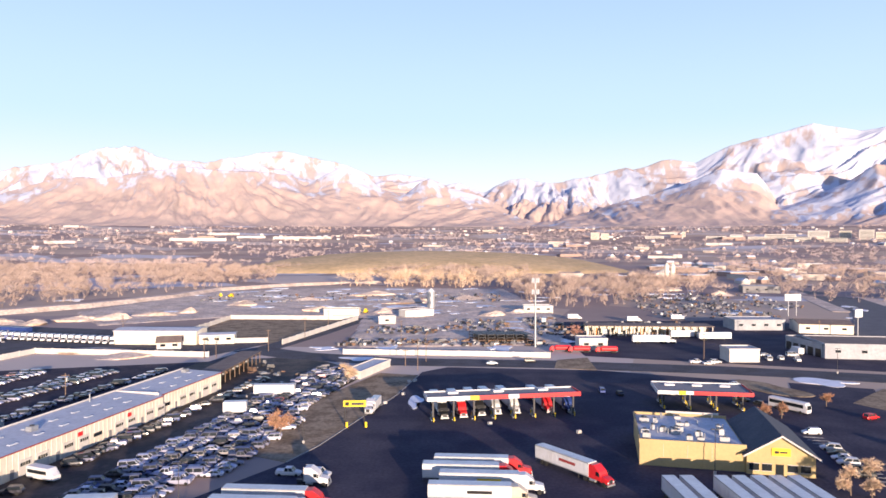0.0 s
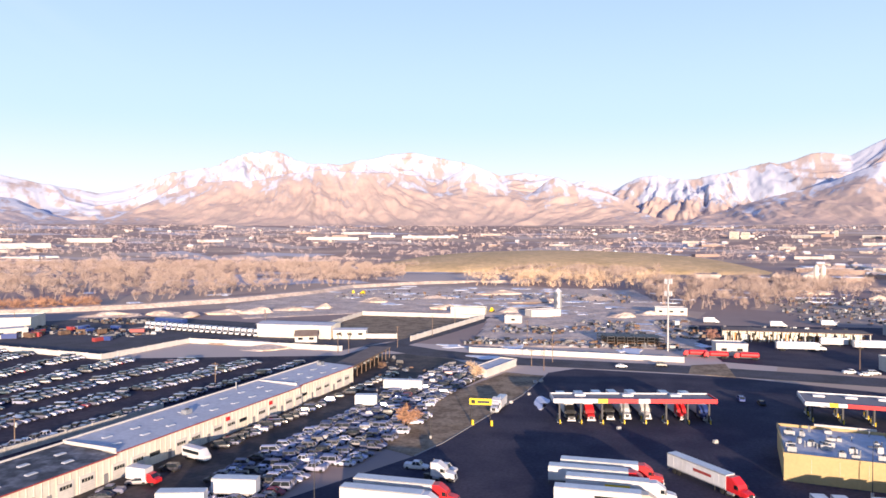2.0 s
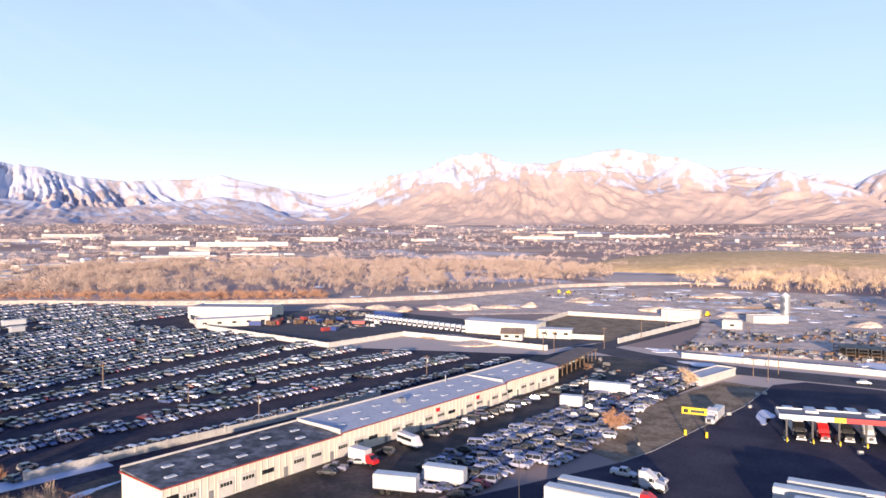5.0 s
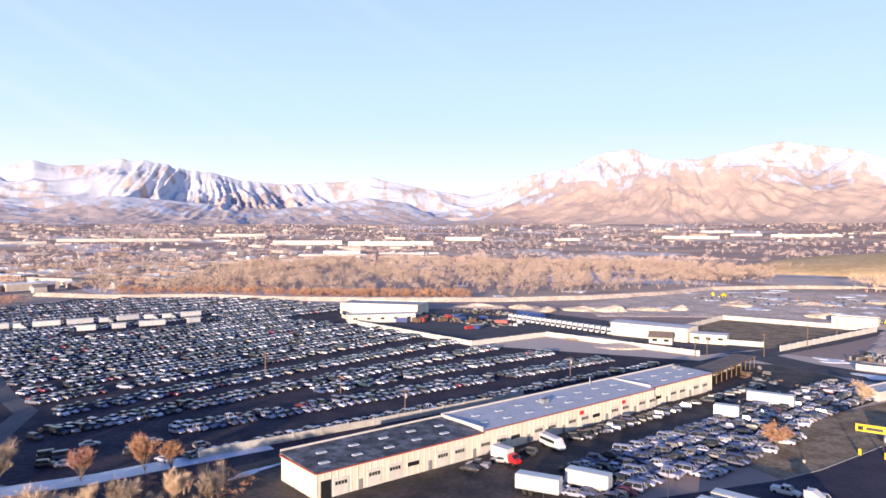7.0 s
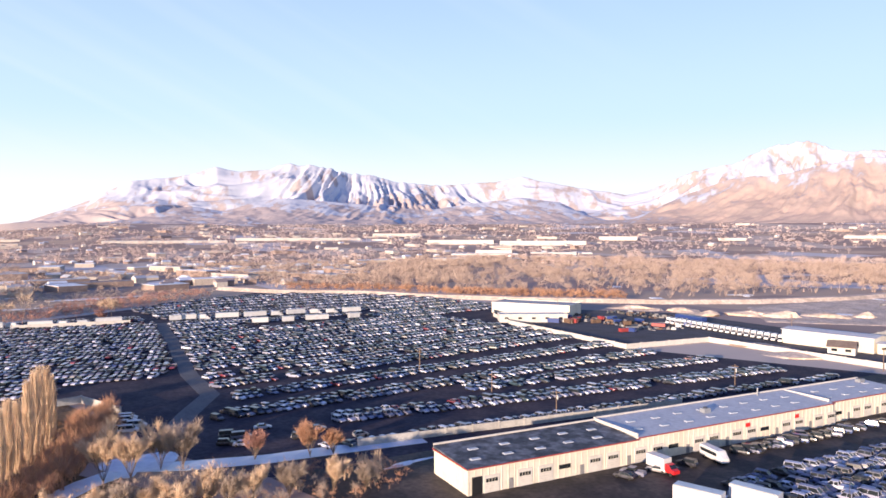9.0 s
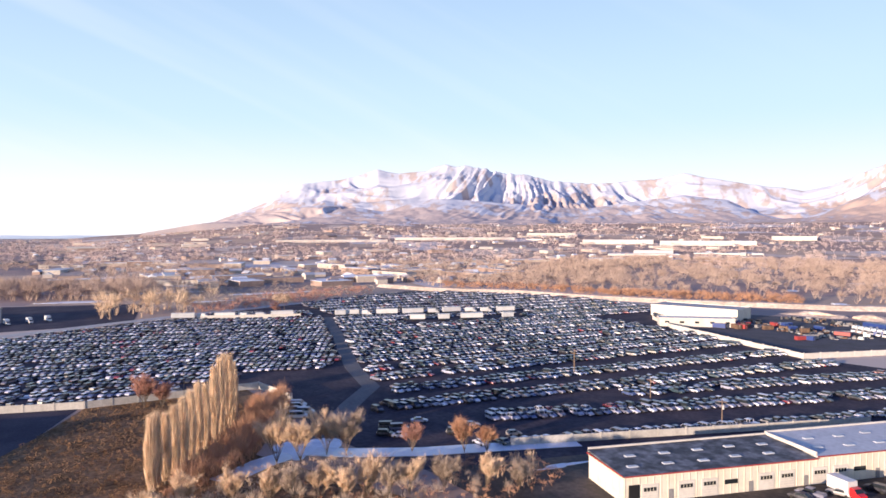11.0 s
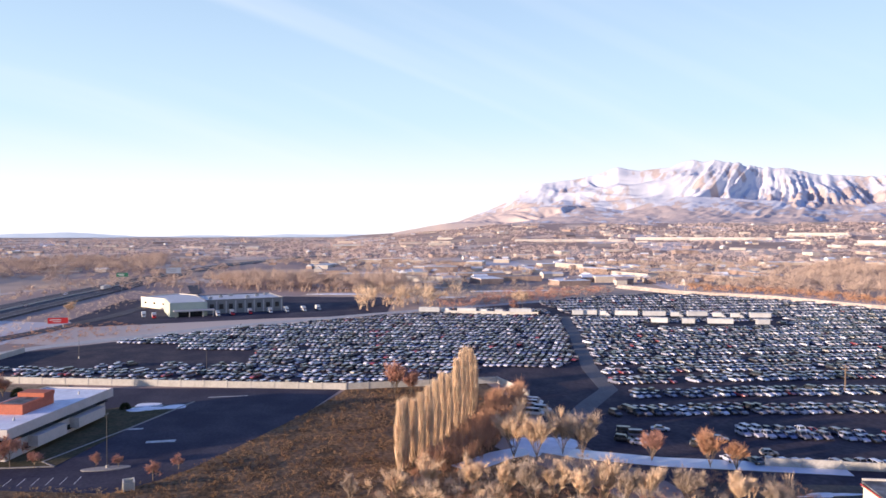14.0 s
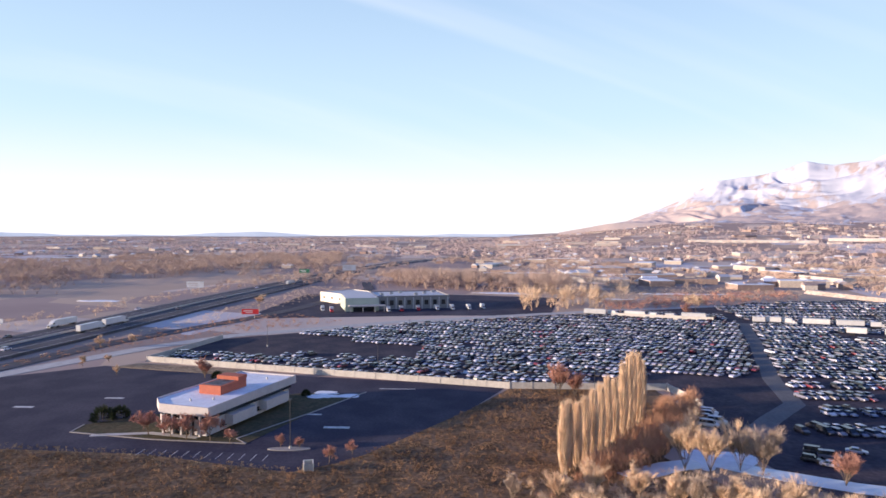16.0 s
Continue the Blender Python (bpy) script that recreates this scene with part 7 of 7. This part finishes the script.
for x, y, h, d in ((-120, 219, 8.4, True), (-134, 147, 7.5, True), (-163.5, 149, 7.5, False), (-218.6, 161, 7.5, False), (-208, 153, 8.5, False), (-9.8, 268, 12.5, True), (-7, 286, 12, False), (-15, 276, 7, False), (-96.6, 293.5, 9, True), (-101, 291.6, 9, True),
                   (-79, 312, 10, False), (108.7, 287, 12, False), (-300, 330, 10, False), (-160, 345, 10, False), (-20, 330, 12, False), (-70, 350, 11, False), (-64, 385, 11, False), (70, 330, 10, False), (180, 330, 12, False)):
    pole(x, y, h, "weathered timber utility pole", drum=d)


def lamp(x, y, h, label="tall steel car park lamp", a=0.0):
    t = thing("street_lamp", label, "lamp", x, y, 0, a, "car park lamps")
    part("base", Shape().tube((0, 0, -0.2), (0, 0, 0.8), 0.32, 0.32, 10), CONCRETE, t)
    part("shaft", Shape().tube((0, 0, 0.8), (0, 0, h), 0.1, 0.06, 8), DARK_METAL, t)
    for s in (-1, 1):
        part("lamp_head", Shape().box(s * 0.55, 0, h - 0.05, 0.8, 0.4, 0.18), DARK_METAL, t)
    return t


lamp(-35, 172.6, 7.0)
lamp(-46.4, 120.6, 12.2)
lamp(59.4, 150.0, 10.0)
lamp(-158.6, -57.8, 12.0)
lamp(-232, 20, 8)
for x, y in ((-300, -120), (-262, -60), (-285, -20), (-330, -60), (-290, 60), (150, 262), (240, 330), (300, 440)):
    lamp(x, y, 9.5)

mast = thing("cell_mast", "tall grey cellular mast with antenna rings", "mast", 43.5, 324.7, 0)
part("shaft", Shape().tube((0, 0, -0.3), (0, 0, 32.4), 0.55, 0.32, 12), STEEL, mast)
for z in (26.0, 31.4):
    part("platform", Shape().tube((0, 0, z - 0.4), (0, 0, z - 0.25), 1.4, 1.4, 12), STEEL, mast)
    for k in range(9):
        a = 2 * math.pi * k / 9
        part("antenna", Shape().box(1.6 * math.cos(a), 1.6 * math.sin(a), z - 1.1, 0.35, 0.3, 2.2, math.degrees(a)), WHITE, mast)
part("equipment_hut", Shape().box(2.2, 1.5, 0, 2.6, 2.0, 2.4), CONCRETE, mast)


def board(x, y, h, w, tall, a, label, face=WHITE, legs=2):
    t = thing("billboard", label, "billboard", x, y, 0, a, "billboards")
    p = part("panel", Shape().box(0, 0, h, w, 0.5, tall), face, t)
    part("panel_frame", sum_boxes([(0, -0.1, h - 0.12, w + 0.2, 0.6, 0.12), (0, -0.1, h + tall, w + 0.2, 0.6, 0.12)]), STEEL, t)
    for k in range(legs):
        part("leg", Shape().tube(((k - (legs - 1) / 2) * w * 0.5, 0.3, -0.3), ((k - (legs - 1) / 2) * w * 0.5, 0.3, h), 0.2, 0.2, 8), STEEL, t)
    part("poster_bars", sum_boxes([(-w * 0.12, -0.27, h + tall * 0.55, w * 0.55, 0.03, tall * 0.16), (-w * 0.05, -0.27, h + tall * 0.25, w * 0.4, 0.03, tall * 0.12)]), LILAC_GREY if face == WHITE else WHITE, p)
    return t


board(229, 452, 10.2, 12, 4.2, 12, "white roadside billboard on steel legs")
board(-770, -210, 9, 15, 6, 105, "pale roadside billboard beside the freeway")
board(-551, -284, 5.5, 14, 5, 100, "white roadside billboard beside the freeway")
board(-398, -170, 2.6, 10, 3.2, 100, "low red roadside sign", RED, 2)
board(-720, -246, 8.5, 11, 4, 95, "green overhead road sign", mat("sign_green", (0.02, 0.16, 0.09), 0.5, var=0.05), 2)
board(212, 352, 11, 5, 4, 20, "white sign on a tall pole", WHITE, 1)
board(-344, -292, 1.5, 5, 2.6, 95, "small white roadside sign on two legs", WHITE, 2)

# yellow sign and gate at the truck lot
t = thing("scale_sign", "bright yellow sign over a drive-on scale", "sign", -24.2, 189.0, 0, 2)
sp = part("sign_panel", Shape().box(0, 0, 5.3, 6.2, 0.4, 1.7), YELLOW, t, "yellow sign panel")
part("sign_mark", Shape().prism([(-2.6, -0.24), (-1.5, -0.24), (-1.5, -0.205), (-2.6, -0.205)], 5.6, 6.6), BLACK, sp)
part("sign_bar", Shape().box(0.8, -0.22, 5.75, 3.4, 0.03, 0.7), DARK_METAL, sp)
for x in (-2.6, 2.6):
    part("post", Shape().tube((x, 0.1, -0.3), (x, 0.1, 5.3), 0.14, 0.14, 8), DARK_METAL, t)
for x in (-2.0, 3.2):
    part("bollard", Shape().tube((x, -1.8, -0.1), (x, -1.8, 1.5), 0.35, 0.35, 10), YELLOW, t, "yellow bollard")
solid("lot_kerb", ribbon([(-36, 158), (-31, 170), (-15, 226), (-9, 258)], 0.35, -0.2, 0.2), KERB, "pale concrete kerb beside the verge", "kerb", kind="structure")
for x, y in ((-13, 226), (-18, 214), (13, 190), (36, 182), (-10, 247), (-12, 245)):
    t = thing("concrete_block", "small pale concrete block on the lot", "block", x, y, 0.04, 30, "concrete blocks")
    part("block", Shape().box(0, 0, 0, 1.2, 0.8, 0.8, 0, 0, 0.9), CONCRETE, t)

# office car park: kerbs, islands, lines, box
for pts in ([(-164, -119), (-161, -95), (-161, -70)], [(-161, -70), (-164.5, -74), (-190, -64), (-219, -54)], [(-171, -120), (-164, -119)]):
    solid("office_kerb", ribbon(pts, 0.5, -0.2, 0.2), KERB, "pale concrete kerb round the office lawn", "kerb", kind="structure")
sheet("office_lawn", [(-171, -120), (-164, -119), (-161, -95), (-161, -70), (-190, -64), (-216, -56), (-214, -75), (-190, -100)], 0.12, mat("winter_lawn", (0.075, 0.07, 0.04), 0.95, var=0.3, size=1.0, tint=(0.14, 0.10, 0.06), tint_size=5, spec=0.1), "dull winter lawn round the office block", "lawn")
solid("office_path", ribbon([(-162, -112), (-166, -98), (-164, -84)], 2.0, -0.2, 0.17), CONCRETE, "pale concrete path at the office door", "path", kind="structure")
sheet("lamp_island", lump(-158.4, -58, 1.4, 5.2, 8, 4, 20, 0.05), 0.22, KERB, "kerbed island round a lamp", "island")
sheet("corner_island", [(-246, -160), (-240, -120), (-236, -100), (-247, -102), (-255, -155)], 0.15, VERGE, "dry grass strip beside the wall", "verge")
for x, y, w, l in ((-178, -52, 1.8, 7), (-190, -62, 1.2, 4), (-186, -150, 1.6, 6), (-200, -130, 1.4, 6), (-225, -45, 0.6, 12)):
    solid("faded_marking", Shape().box(x, y, -0.1, w, l, 0.17, 5), WHITE_LINE, "faded pale patch of road paint", "road marking", "faded markings", "structure")
for k in range(12):
    solid("bay_line", Shape().box(-151.5, -92 + 2.8 * k, -0.1, 4.5, 0.14, 0.165, 4), WHITE_LINE, "faded white parking bay line", "road marking", "bay lines", "structure")
for k in range(14):
    solid("store_bay_line", Shape().box(96 - 0.25 * k * 0.9, 178 - 2.7 * k, -0.1, 5, 0.14, 0.185, -15), WHITE_LINE, "white parking bay line beside the store", "road marking", "store bay lines", "structure")
t = thing("utility_box", "pale tan utility enclosure at the field's edge", "enclosure", -145.2, -48.8, 0.05, 20)
part("wall", Shape().box(0, -1, 0, 2.6, 0.25, 1.8).box(0, 1, 0, 2.6, 0.25, 1.8).box(-1.3, 0, 0, 0.25, 2.24, 1.8), CREAM, t)
part("gate", Shape().box(1.35, 0, 0.1, 0.1, 1.8, 1.6), STEEL, t)

# ---- plain unseen blocks added behind the camera to close the place and shade the lot ----
for x0, x1, y, h in ((18, 39, 62, 10.5), (56, 78, 62, 9.5), (-40, -11, 62, 9.5), (90, 160, 40, 8.0)):
    solid("rear_wall", Shape().prism([(x0, y - 14), (x1, y - 14), (x1, y), (x0, y)], -0.2, h), WALL_WHITE, "plain unseen block added behind the truck lot to shade it", "wall", kind="structure")
